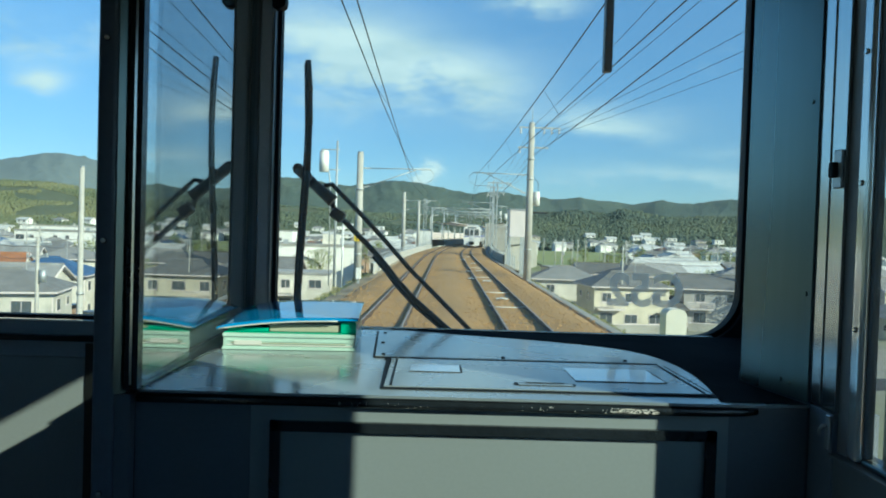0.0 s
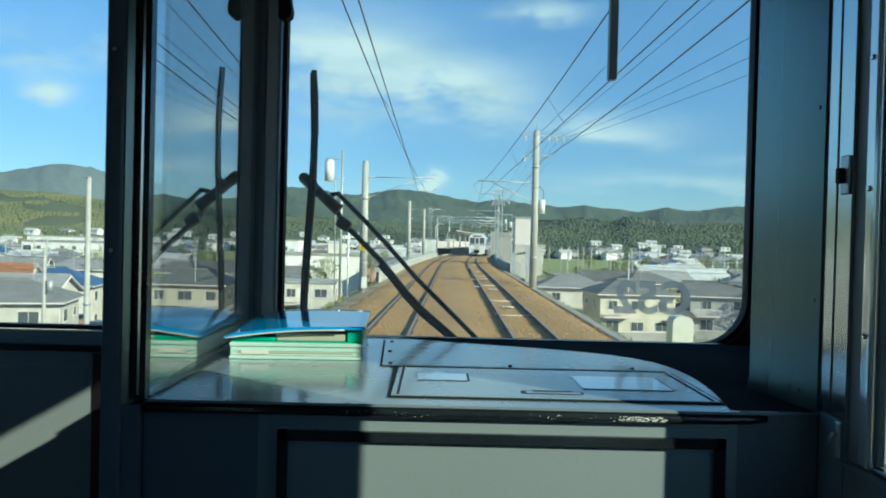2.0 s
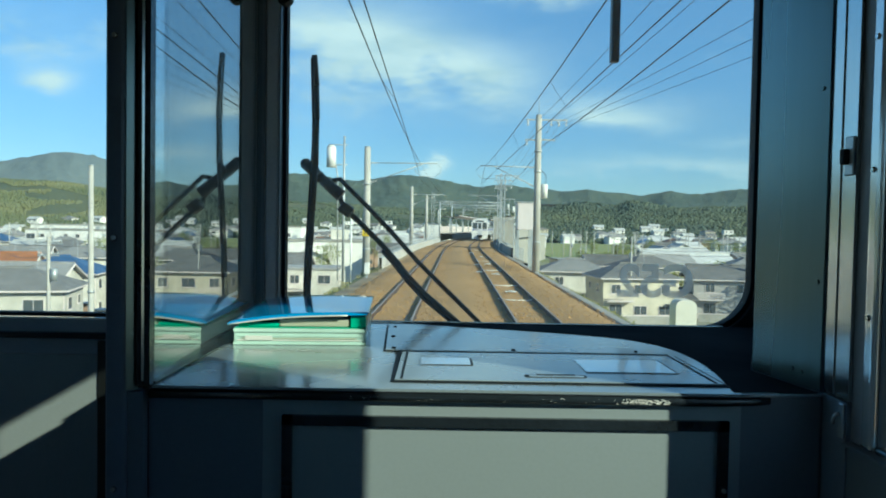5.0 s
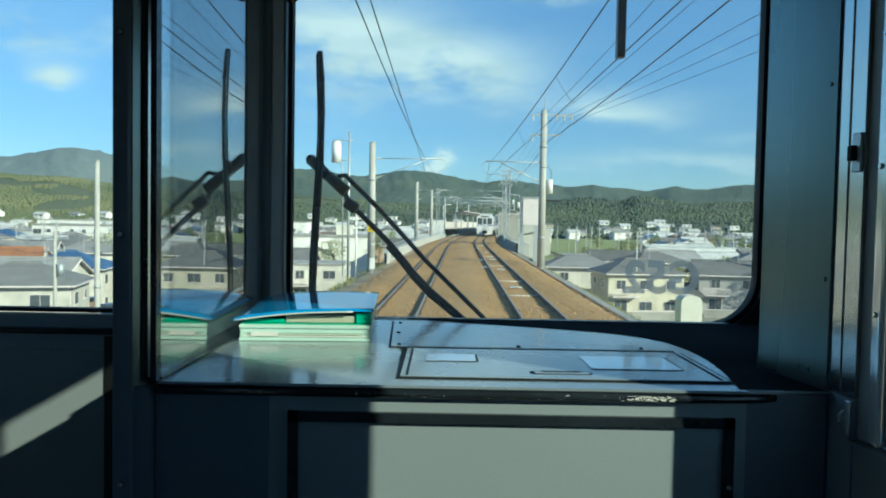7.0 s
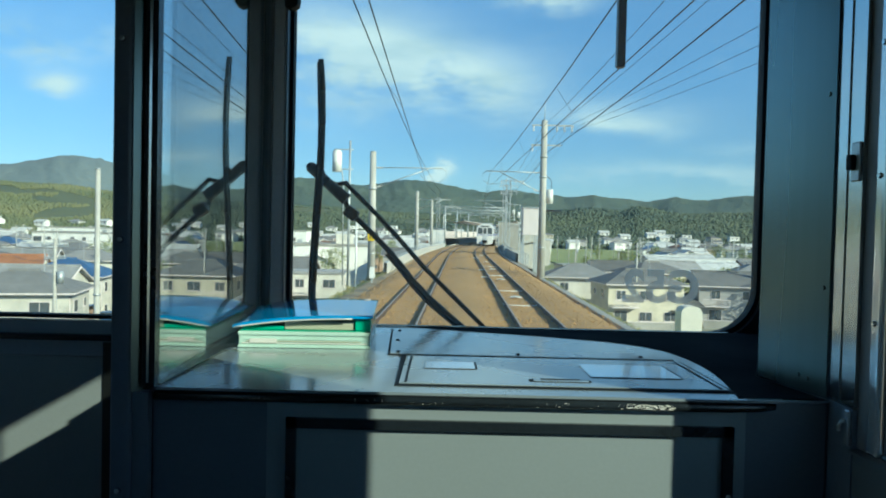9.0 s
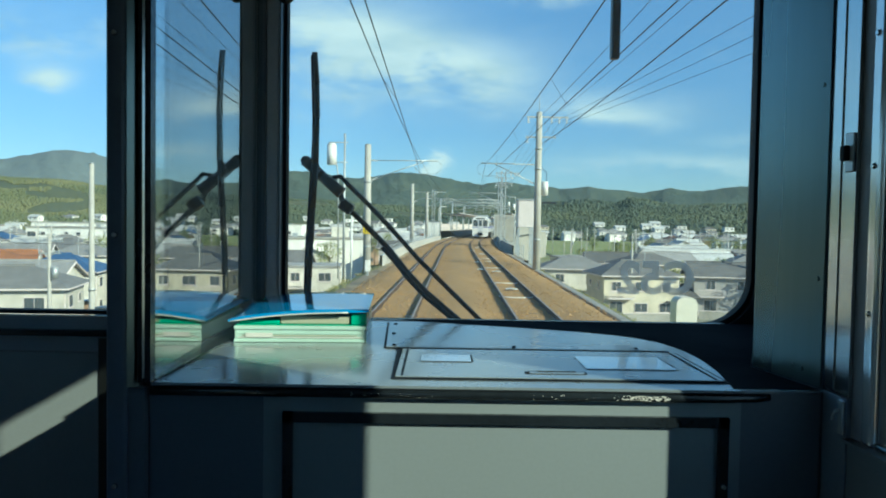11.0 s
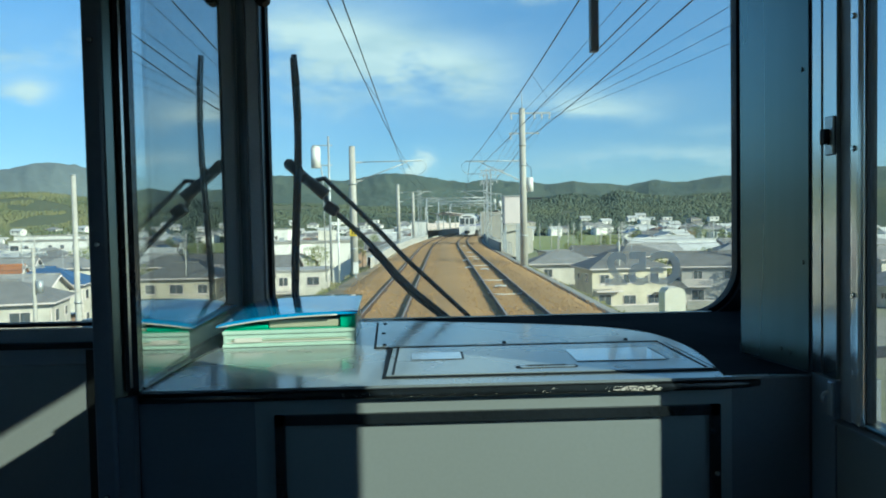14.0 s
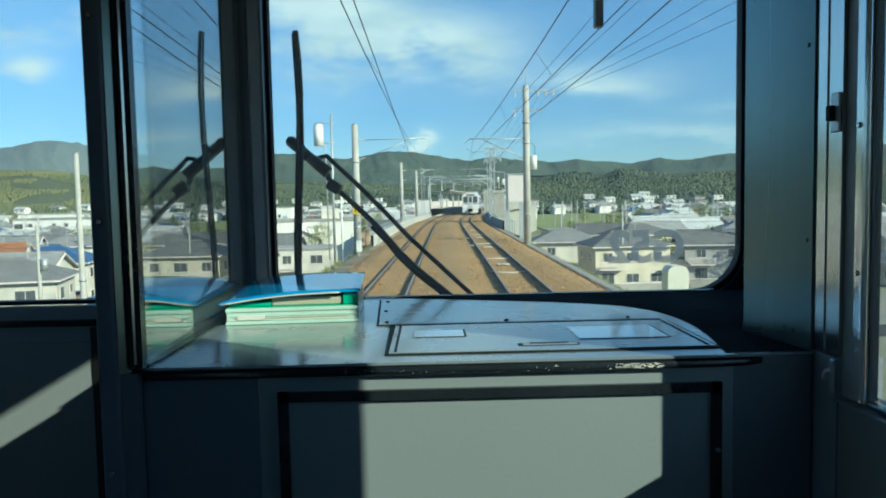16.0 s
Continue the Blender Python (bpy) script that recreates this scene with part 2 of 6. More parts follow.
M["chrome"] = material("chrome", (0.78, 0.76, 0.74), 0.16, metal=0.7, var=0.04, scale=3, fine=80, bump=0.01, stretch=(1, 1, 0.05), dist=0.001)
M["steel_bright"] = material("bright_steel", (0.56, 0.57, 0.56), 0.20, metal=1.0, var=0.06, fine=80, bump=0.02, stretch=(1, 1, 0.06), dist=0.001)
M["plate"] = material("plain_plate", (0.62, 0.65, 0.68), 0.22, metal=0.35, var=0.06, fine=80, bump=0.02, dist=0.001)
M["name_plate"] = material("polished_plate", (0.80, 0.83, 0.86), 0.13, metal=0.9, var=0.04, fine=80, bump=0.01, dist=0.001)
M["worn_glint"] = material("worn_glint", (0.80, 0.80, 0.78), 0.35, metal=0.0, var=0.2, scale=60, fine=300, bump=0.4, dist=0.002, col2=(0.45, 0.45, 0.43))
M["blue_plastic"] = material("blue_plastic", (0.030, 0.29, 0.68), 0.07, coat=0.8, var=0.06, fine=60, bump=0.02, dist=0.002)
M["green_plastic"] = material("green_plastic", (0.025, 0.42, 0.26), 0.3, var=0.08, fine=60, bump=0.02, dist=0.002)
M["clear_plastic"] = material("clear_plastic", (0.45, 0.64, 0.58), 0.2, var=0.08, fine=60, bump=0.03, dist=0.002)
M["paper"] = material("paper", (0.40, 0.42, 0.33), 0.8, var=0.1, fine=200, bump=0.1, stretch=(1, 1, 30), dist=0.001)
M["white_label"] = material("white_label", (0.58, 0.60, 0.58), 0.4, var=0.05)
M["pane"] = glass("windscreen_glass", 5.0, 0.008, dust=0.042)
M["partition_glass"] = glass("partition_glass", 1.55, 0.03, (0.95, 0.98, 0.97), dust=0.03)
M["wiper"] = material("wiper_black", (0.008, 0.010, 0.011), 0.4, var=0.2, fine=60, bump=0.05, dist=0.002)
M["sticker"] = film("sticker_film", (0.86, 0.88, 0.86))
M["ballast"] = material("ballast", (0.42, 0.255, 0.100), 0.95, var=0.26, scale=0.22, fine=18, bump=0.6, dist=0.035, col2=(0.29, 0.185, 0.080), stretch=(1, 0.55, 1))
M["stone"] = material("ballast_stone", (0.42, 0.265, 0.115), 0.95, var=0.2, scale=0.4, fine=8, bump=0.0, island=0.4, col2=(0.37, 0.23, 0.10))
M["cess"] = material("cess_gravel", (0.36, 0.29, 0.19), 0.95, var=0.25, scale=0.4, fine=8, bump=0.8, dist=0.05, col2=(0.16, 0.14, 0.10))
M["rail"] = material("rail_steel", (0.10, 0.065, 0.045), 0.65, metal=0.3, var=0.2, scale=2, fine=30, bump=0.1)
M["rail_head"] = material("rail_head", (0.40, 0.32, 0.26), 0.50, metal=0.45, var=0.1, scale=2, fine=50, bump=0.02)
M["sleeper"] = material("sleeper_concrete", (0.40, 0.28, 0.15), 0.9, var=0.2, scale=3, fine=25, bump=0.3, obj_var=0.35)
M["concrete"] = material("concrete", (0.36, 0.35, 0.31), 0.85, var=0.12, scale=0.6, fine=14, bump=0.15)
M["pole_concrete"] = material("pole_concrete", (0.46, 0.45, 0.41), 0.85, var=0.12, scale=1.2, fine=20, bump=0.1)
M["galv"] = material("galvanised_steel", (0.50, 0.53, 0.54), 0.5, metal=0.5, var=0.12, scale=2, fine=25, bump=0.05)
M["wire"] = material("wire", (0.03, 0.032, 0.035), 0.5, metal=0.4, var=0.1)
M["insulator"] = material("insulator", (0.75, 0.75, 0.72), 0.2, var=0.05)
M["yellow"] = material("yellow_paint", (0.75, 0.55, 0.02), 0.5, var=0.08)
M["grass"] = material("grass", (0.24, 0.27, 0.10), 0.9, var=0.3, scale=0.5, fine=6, bump=0.8, dist=0.1, col2=(0.20, 0.19, 0.08))
M["weed"] = material("weed_blade", (0.21, 0.23, 0.09), 0.8, var=0.2, scale=0.35, fine=3, bump=0.0, island=0.5, col2=(0.29, 0.26, 0.13))
M["leaf"] = material("leaf", (0.26, 0.30, 0.105), 0.7, var=0.2, scale=0.6, fine=4, bump=0.0, island=0.6)
M["forest"] = material("forest_leaf", (0.050, 0.074, 0.056), 0.95, var=0.15, scale=0.007, fine=0.2, bump=0.0, island=0.07, col2=(0.100, 0.122, 0.072))
M["scrub"] = material("scrub_leaf", (0.092, 0.115, 0.060), 0.95, var=0.15, scale=0.012, fine=0.3, bump=0.0, island=0.16, col2=(0.165, 0.170, 0.085))
M["bark"] = material("bark", (0.10, 0.075, 0.05), 0.9, var=0.3, fine=12, bump=0.5)
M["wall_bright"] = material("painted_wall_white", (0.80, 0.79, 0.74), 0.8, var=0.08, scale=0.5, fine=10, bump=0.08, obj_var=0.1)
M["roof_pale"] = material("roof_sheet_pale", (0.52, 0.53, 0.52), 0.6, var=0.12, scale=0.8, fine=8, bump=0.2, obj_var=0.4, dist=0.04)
M["wall_white"] = material("house_wall_white", (0.62, 0.60, 0.53), 0.85, var=0.12, scale=0.7, fine=14, bump=0.1, obj_var=0.25)
M["wall_cream"] = material("house_wall_cream", (0.62, 0.575, 0.45), 0.85, var=0.12, scale=0.7, fine=14, bump=0.1, obj_var=0.25)
M["wall_grey"] = material("house_wall_grey", (0.42, 0.41, 0.39), 0.85, var=0.08, scale=0.7, fine=14, bump=0.1, obj_var=0.3)
M["wall_brown"] = material("house_wall_brown", (0.34, 0.24, 0.17), 0.85, var=0.1, scale=0.7, fine=14, bump=0.1, obj_var=0.3)
M["roof_grey"] = material("roof_tile_grey", (0.29, 0.29, 0.285), 0.75, var=0.12, scale=0.8, fine=8, bump=0.3, obj_var=0.5, dist=0.04)
M["roof_dark"] = material("roof_tile_dark", (0.165, 0.165, 0.162), 0.7, var=0.12, scale=0.8, fine=8, bump=0.3, obj_var=0.5, dist=0.04)
M["roof_brown"] = material("roof_tile_brown", (0.20, 0.12, 0.08), 0.6, var=0.14, scale=0.8, fine=8, bump=0.3, obj_var=0.4, dist=0.04)
M["roof_orange"] = material("roof_tile_orange", (0.36, 0.16, 0.075), 0.6, var=0.14, scale=0.8, fine=8, bump=0.3, obj_var=0.3, dist=0.04)
M["roof_blue"] = material("roof_tile_blue", (0.06, 0.13, 0.27), 0.45, var=0.12, scale=0.8, fine=8, bump=0.3, dist=0.04)
M["window_dark"] = material("window_dark", (0.085, 0.100, 0.110), 0.12, var=0.1)
M["frame_white"] = material("window_frame", (0.66, 0.60, 0.58), 0.5, var=0.05)
M["train_silver"] = material("train_silver", (0.68, 0.69, 0.70), 0.35, metal=0.4, var=0.05, scale=0.8, fine=30, bump=0.02)
M["train_white"] = material("train_white", (0.78, 0.78, 0.76), 0.35, var=0.04, scale=0.8)
M["train_blue"] = material("train_blue", (0.04, 0.07, 0.35), 0.35, var=0.05)
M["lamp_glass"] = material("lamp_glass", (0.85, 0.83, 0.75), 0.1, var=0.02)
M["asphalt"] = material("asphalt", (0.06, 0.06, 0.062), 0.9, var=0.2, scale=0.3, fine=15, bump=0.2)
M["field"] = material("rice_field", (0.27, 0.285, 0.11), 0.9, var=0.15, scale=0.05, fine=1.5, bump=0.5, dist=0.2, col2=(0.21, 0.25, 0.09))


def tile_rows(m, per_metre):
    """Courses of roof tiles: level joints at even heights, upright joints between them."""
    nt = m.node_tree
    p = nt.nodes["Principled BSDF"]
    co = nt.nodes.new("ShaderNodeTexCoord")
    wv = nt.nodes.new("ShaderNodeTexWave")
    wv.wave_type, wv.bands_direction, wv.wave_profile = "BANDS", "Z", "SAW"
    wv.inputs["Scale"].default_value, wv.inputs["Distortion"].default_value = per_metre * 0.314, 0.15
    nt.links.new(co.outputs["Object"], wv.inputs["Vector"])
    mr = nt.nodes.new("ShaderNodeMapRange")
    mr.inputs[3].default_value, mr.inputs[4].default_value = 0.72, 1.16
    nt.links.new(wv.outputs["Fac"], mr.inputs[0])
    mx = nt.nodes.new("ShaderNodeMix")
    mx.data_type, mx.blend_type = "RGBA", "MULTIPLY"
    mx.inputs[0].default_value = 1.0
    old = p.inputs["Base Color"].links[0].from_socket
    nt.links.new(old, mx.inputs[6])
    nt.links.new(mr.outputs[0], mx.inputs[7])
    nt.links.new(mx.outputs[2], p.inputs["Base Color"])


for key in ("roof_grey", "roof_dark", "roof_brown", "roof_orange", "roof_blue"):
    tile_rows(M[key], 6.5)


def ground_material():
    m = material("ground", (0.26, 0.25, 0.21), 0.95, var=0.25, scale=0.02, fine=0.5, bump=0.4, dist=0.2, col2=(0.15, 0.18, 0.07))
    return m


M["ground"] = ground_material()


# ---- mesh tools ----
def box(bm, x0, x1, y0, y1, z0, z1, m=None):
    vs = [bm.verts.new((x, y, z)) for z in (z0, z1) for x, y in ((x0, y0), (x1, y0), (x1, y1), (x0, y1))]
    if m is not None:
        for v in vs:
            v.co = m @ v.co
    for f in ((3, 2, 1, 0), (4, 5, 6, 7), (0, 1, 5, 4), (1, 2, 6, 5), (2, 3, 7, 6), (3, 0, 4, 7)):
        bm.faces.new([vs[i] for i in f])
    return vs


def rod(bm, p, q, r0, r1=None, seg=8, cap=True):
    """A round bar from p to q."""
    p, q = Vector(p), Vector(q)
    r1 = r0 if r1 is None else r1
    t = (q - p).normalized().to_track_quat("Z", "Y").to_matrix()
    rings = []
    for c, r in ((p, r0), (q, r1)):
        rings.append([bm.verts.new(c + t @ Vector((math.cos(a) * r, math.sin(a) * r, 0))) for a in (2 * math.pi * i / seg for i in range(seg))])
    for i in range(seg):
        j = (i + 1) % seg
        f = bm.faces.new((rings[0][i], rings[0][j], rings[1][j], rings[1][i]))
        f.smooth = seg > 5
    if cap:
        bm.faces.new(rings[0][::-1]), bm.faces.new(rings[1])


def pipe(bm, pts, r, seg=6):
    """A round bar through several points."""
    pts = [Vector(p) for p in pts]
    rings = []
    for i, c in enumerate(pts):
        d = (pts[min(i + 1, len(pts) - 1)] - pts[max(i - 1, 0)]).normalized()
        t = d.to_track_quat("Z", "Y").to_matrix()
        rings.append([bm.verts.new(c + t @ Vector((math.cos(a) * r, math.sin(a) * r, 0))) for a in (2 * math.pi * k / seg for k in range(seg))])
    for a, b in zip(rings, rings[1:]):
        for i in range(seg):
            j = (i + 1) % seg
            bm.faces.new((a[i], a[j], b[j], b[i])).smooth = True
    bm.faces.new(rings[0][::-1]), bm.faces.new(rings[-1])


def prism(bm, outline, h0, h1, axis="z"):
    """An outline of (a, b) pairs pushed from h0 to h1 along an axis (z: a=x b=y; y: a=x b=z; x: a=y b=z)."""
    def at(a, b, h):
        return {"z": (a, b, h), "y": (a, h, b), "x": (h, a, b)}[axis]
    lo = [bm.verts.new(at(a, b, h0)) for a, b in outline]
    hi = [bm.verts.new(at(a, b, h1)) for a, b in outline]
    k = len(outline)
    bm.faces.new(lo[::-1]), bm.faces.new(hi)
    for i in range(k):
        j = (i + 1) % k
        bm.faces.new((lo[i], lo[j], hi[j], hi[i]))


def round_rect(x0, x1, z0, z1, r, seg=6):
    pts = []
    p, q, s, t = r if isinstance(r, tuple) else (r, r, r, r)
    for cx, cz, a0, r in ((x1 - p, z0 + p, -90, p), (x1 - q, z1 - q, 0, q), (x0 + s, z1 - s, 90, s), (x0 + t, z0 + t, 180, t)):
        for i in range(seg + 1):
            a = radians(a0 + 90 * i / seg)
            pts.append((cx + r * math.cos(a), cz + r * math.sin(a)))
    return pts


def ring_plate(bm, outer, inner, y0, y1):
    """A plate in x and z between two outlines of equal count, from y0 to y1 in depth."""
    k = len(inner)
    v = [[bm.verts.new((a, y, b)) for a, b in line] for line in (outer, inner) for y in (y0, y1)]
    o0, o1, i0, i1 = v
    for i in range(k):
        j = (i + 1) % k
        bm.faces.new((o0[i], o0[j], i0[j], i0[i]))
        bm.faces.new((o1[j], o1[i], i1[i], i1[j]))
        bm.faces.new((i0[i], i0[j], i1[j], i1[i]))
        bm.faces.new((o0[j], o0[i], o1[i], o1[j]))


def square_round(inner, x0, x1, z0, z1):
    """The points of a rectangle that match a rounded inner outline, one to one."""
    cx, cz = (min(a for a, b in inner) + max(a for a, b in inner)) / 2, (min(b for a, b in inner) + max(b for a, b in inner)) / 2
    hx, hz = max(a for a, b in inner) - cx, max(b for a, b in inner) - cz
    out = []
    for a, b in inner:
        u, w = (a - cx) / hx, (b - cz) / hz
        m = max(abs(u), abs(w))
        u, w = u / m, w / m
        out.append(((x0 + x1) / 2 + u * (x1 - x0) / 2, (z0 + z1) / 2 + w * (z1 - z0) / 2))
    return out


def bevel(bm, w, seg=2):
    bmesh.ops.bevel(bm, geom=bm.edges[:], offset=w, segments=seg, profile=0.6, affect="EDGES", clamp_overlap=True)


def mesh_of(bm, name, mat):
    me = bpy.data.meshes.new(name)
    bmesh.ops.recalc_face_normals(bm, faces=bm.faces[:])
    bm.to_mesh(me)
    bm.free()
    me.materials.append(mat)
    return me


def part(name, bm, mat, parent=None, label=""):
    ob = new(name, mesh_of(bm, name, mat))
    if parent is not None:
        ob.parent = parent
    if label:
        ob["label"] = label
    return ob


def thing(name, label, category, at=(0, 0, 0), rz=0, group="", kind=""):
    ob = new(name)
    ob.matrix_world = pose(*at, 0, 0, rz)
    ob.empty_display_size = 0.1
    return tagged(ob, label, category, group, kind)


def structure(name, bm, mat, label, category):
    return tagged(part(name, bm, mat), label, category, kind="structure")


def no_shadow(ob):
    ob.visible_shadow = False
    return ob

# ---- the cab ----
FLOOR, CEIL = 1.15, 3.25
YF = 1.43  # inner face of the front wall


def cab_shell():
    bm = bmesh.new()
    box(bm, -1.10, 1.80, -0.95, 1.50, FLOOR - 0.08, FLOOR)
    structure("floor", bm, M["cab_lining"], "dark worn cab floor sheet", "floor")
    bm = bmesh.new()
    box(bm, -1.10, 1.80, -0.95, 1.50, CEIL, CEIL + 0.08)
    structure("ceiling", bm, M["pale_lining"], "grey painted cab ceiling panel", "ceiling")
    bm = bmesh.new()
    inner = round_rect(0.20, 0.78, 2.30, 2.78, 0.05, 4)
    ring_plate(bm, square_round(inner, -1.10, 1.80, FLOOR, CEIL), inner, -0.95, -0.88)
    structure("wall_rear", bm, M["pale_lining"], "pale grey rear bulkhead of the cab", "wall")
    bm = bmesh.new()
    for y0, y1, z0, z1 in ((-0.88, 0.30, FLOOR, CEIL), (0.30, 1.22, FLOOR, 2.10), (0.30, 1.22, 2.88, CEIL), (1.22, YF, FLOOR, CEIL)):
        box(bm, -1.10, -1.03, y0, y1, z0, z1)
    structure("wall_left", bm, M["pale_lining"], "pale grey lining of the cab side", "wall")
    # out of view: opening added for sky light and reflections in the cab
    bm = bmesh.new()
    for y0, y1, z0, z1 in ((0.302, 1.218, 2.102, 2.135), (0.302, 1.218, 2.845, 2.878), (0.302, 0.335, 2.135, 2.845), (1.185, 1.218, 2.135, 2.845)):
        box(bm, -1.085, -1.024, y0, y1, z0, z1)
    w3 = tagged(part("window_3", bm, M["steel"]), "unseen side window in a steel frame, added to let sky light in", "window", kind="structure")
    bm = bmesh.new()
    box(bm, -1.060, -1.055, 0.334, 1.186, 2.134, 2.846)
    no_shadow(part("pane", bm, M["pane"], w3))
    # front wall round the main windscreen
    inner = round_rect(0.624, 1.700, 2.150, 3.08, (0.115, 0.115, 0.02, 0.02), 10)
    bm = bmesh.new()
    ring_plate(bm, square_round(inner, 0.59, 1.80, 2.10, CEIL), inner, YF, YF + 0.034)
    structure("wall_front", bm, M["matt_black"], "black painted front wall round the windscreen", "wall")
    gas_in = round_rect(0.631, 1.690, 2.162, 3.068, (0.105, 0.105, 0.012, 0.012), 10)
    bm = bmesh.new()
    ring_plate(bm, round_rect(0.6245, 1.6985, 2.1505, 3.0785, (0.112, 0.112, 0.017, 0.017), 10), gas_in, YF + 0.012, YF + 0.042)
    g = part("gasket", bm, M["rubber"])
    w = tagged(g, "large windscreen in a black rubber gasket", "windscreen", kind="structure")
    w.name = "window_1"
    bm = bmesh.new()
    prism(bm, round_rect(0.628, 1.694, 2.156, 3.072, (0.108, 0.108, 0.014, 0.014), 10), YF + 0.024, YF + 0.030, "y")
    no_shadow(part("pane", bm, M["pane"], w))
    inner = round_rect(-0.72, 0.372, 2.159, 3.08, 0.035, 6)
    bm = bmesh.new()
    ring_plate(bm, square_round(inner, -1.03, 0.588, 2.08, CEIL), inner, YF, YF + 0.028)
    structure("wall_front_left", bm, M["front_paint"], "black painted front wall of the driver's side", "wall")
    bm = bmesh.new()
    ring_plate(bm, round_rect(-0.716, 0.368, 2.163, 3.076, 0.033, 6), round_rect(-0.706, 0.358, 2.172, 3.066, 0.03, 6), YF + 0.008, YF + 0.034)
    w2 = tagged(part("window_2", bm, M["rubber"]), "driver's side windscreen in a black gasket", "windscreen", kind="structure")
    bm = bmesh.new()
    prism(bm, round_rect(-0.712, 0.362, 2.167, 3.072, 0.032, 6), YF + 0.018, YF + 0.024, "y")
    no_shadow(part("pane", bm, M["pane"], w2))
    bm = bmesh.new()
    box(bm, 0.592, 0.6205, YF - 0.02, YF - 0.002, 2.166, CEIL)
    bevel(bm, 0.003, 1)
    pillar = structure("trim_pillar", bm, M["pillar_paint"], "dark metal channel on the windscreen pillar", "trim")
    for x0, x1 in ((0.5885, 0.5912), (0.6212, 0.6245)):
        bm = bmesh.new()
        box(bm, x0, x1, YF - 0.022, YF - 0.003, 2.166, CEIL)
        part("edge_bead", bm, M["grey_trim"], pillar, "thin pale edge of the channel")
    bm = bmesh.new()
    box(bm, -1.03, 0.535, YF - 0.028, YF - 0.004, 2.118, 2.132)
    bevel(bm, 0.004)
    structure("trim", bm, M["gloss_black"], "black rounded ledge under the driver's windscreen", "trim")
    bm = bmesh.new()
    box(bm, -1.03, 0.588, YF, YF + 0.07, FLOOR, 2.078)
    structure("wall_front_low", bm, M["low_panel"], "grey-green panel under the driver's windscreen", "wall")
    # flat black sheet laid where the sunlit strip ends in shadow
    bm = bmesh.new()
    box(bm, 0.2155, 0.585, YF - 0.003, YF - 0.0005, FLOOR, 2.112)
    structure("trim_upright", bm, M["wiper"], "black upright strip painting the shadow beside the driver's panel", "trim")
    bm = bmesh.new()
    box(bm, 0.592, 1.80, YF, YF + 0.07, FLOOR, 2.098)
    structure("wall_front_base", bm, M["black_paint"], "black wall behind the cab desk", "wall")


AX, AY = 1.470, 0.93  # front edge of the corner column


def side_wall():
    X = 1.50
    # corner column: a steel face towards the cab, a dark return to the windscreen
    A, B, C = Vector((AX, AY)), Vector((X, 0.779)), Vector((1.706, YF - 0.003))
    foot = [tuple(A), tuple(B), (1.545, 0.779), (1.735, YF - 0.003), tuple(C)]
    bm = bmesh.new()
    prism(bm, foot, 2.166, CEIL)
    corner = structure("wall_corner", bm, M["black_paint"], "dark corner column beside the windscreen", "pillar")
    d = (B - A).normalized()
    nrm = Vector((d.y, -d.x))
    if nrm.x > 0:
        nrm = -nrm
    bm = bmesh.new()
    a, b = A + d * 0.004, B - d * 0.003
    prism(bm, [tuple(a), tuple(a + nrm * 0.002), tuple(b + nrm * 0.002), tuple(b)], 2.168, CEIL)
    part("face", bm, M["steel"], corner, "brushed steel face of the column")
    length = (B - A).length
    for s, z in ((0.90, 2.578), (0.91, 2.315), (0.62, 2.188), (0.74, 2.186)):
        c = A + d * length * s + nrm * 0.002
        bm = bmesh.new()
        rod(bm, (c.x, c.y, z), (c.x + nrm.x * 0.002, c.y + nrm.y * 0.002, z), 0.0035, 0.0025, 10)
        part("screw", bm, M["steel"], corner)
    e = (C - A).normalized()
    side = Vector((-e.y, e.x))
    for s, z in ((0.80, 2.62), (0.78, 2.36), (0.76, 2.27)):
        c = A + (C - A) * s
        bm = bmesh.new()
        rod(bm, (c.x, c.y, z), (c.x + side.x * 0.003, c.y + side.y * 0.003, z), 0.003, 0.002, 10)
        part("screw", bm, M["steel_bright"], corner)
    bm = bmesh.new()
    prism(bm, foot, FLOOR, 2.1655)
    structure("wall_corner_low", bm, M["dark_panel"], "dark lower corner beside the desk", "wall")
    # side door: posts, sash, lower panel
    door = thing("door_1", "steel side door of the cab with a window", "door", kind="structure")
    bm = bmesh.new()
    box(bm, X, X + 0.03, 0.7535, 0.778, 2.168, CEIL)
    bevel(bm, 0.002, 1)
    part("jamb", bm, M["steel_bright"], door)
    bm = bmesh.new()
    box(bm, X, X + 0.06, 0.722, 0.778, FLOOR, 2.166)
    part("jamb_foot", bm, M["front_paint"], door, "dark lower part of the door post")
    bm = bmesh.new()
    box(bm, X + 0.001, X + 0.03, 0.7216, 0.7512, 2.168, CEIL)
    part("jamb_inner", bm, M["steel_bright"], door)
    bm = bmesh.new()
    box(bm, X + 0.006, X + 0.024, 0.699, 0.7212, 2.118, CEIL)
    part("seal", bm, M["seal"], door, "dark rubber door seal")
    bm = bmesh.new()
    box(bm, X + 0.002, X + 0.022, 0.674, 0.698, 2.117, CEIL)
    bevel(bm, 0.008, 4)
    part("sash_post", bm, M["chrome"], door)
    bm = bmesh.new()
    box(bm, X + 0.010, X + 0.020, 0.668, 0.673, 2.125, 2.81)
    bevel(bm, 0.001, 1)
    part("sash_seal", bm, M["grey_trim"], door)
    for z in (2.28, 2.46, 2.62, 2.80):
        bm = bmesh.new()
        rod(bm, (X + 0.004, 0.686, z), (X - 0.001, 0.686, z), 0.0045, 0.003, 10)
        part("screw", bm, M["steel_bright"], door)
    bm = bmesh.new()
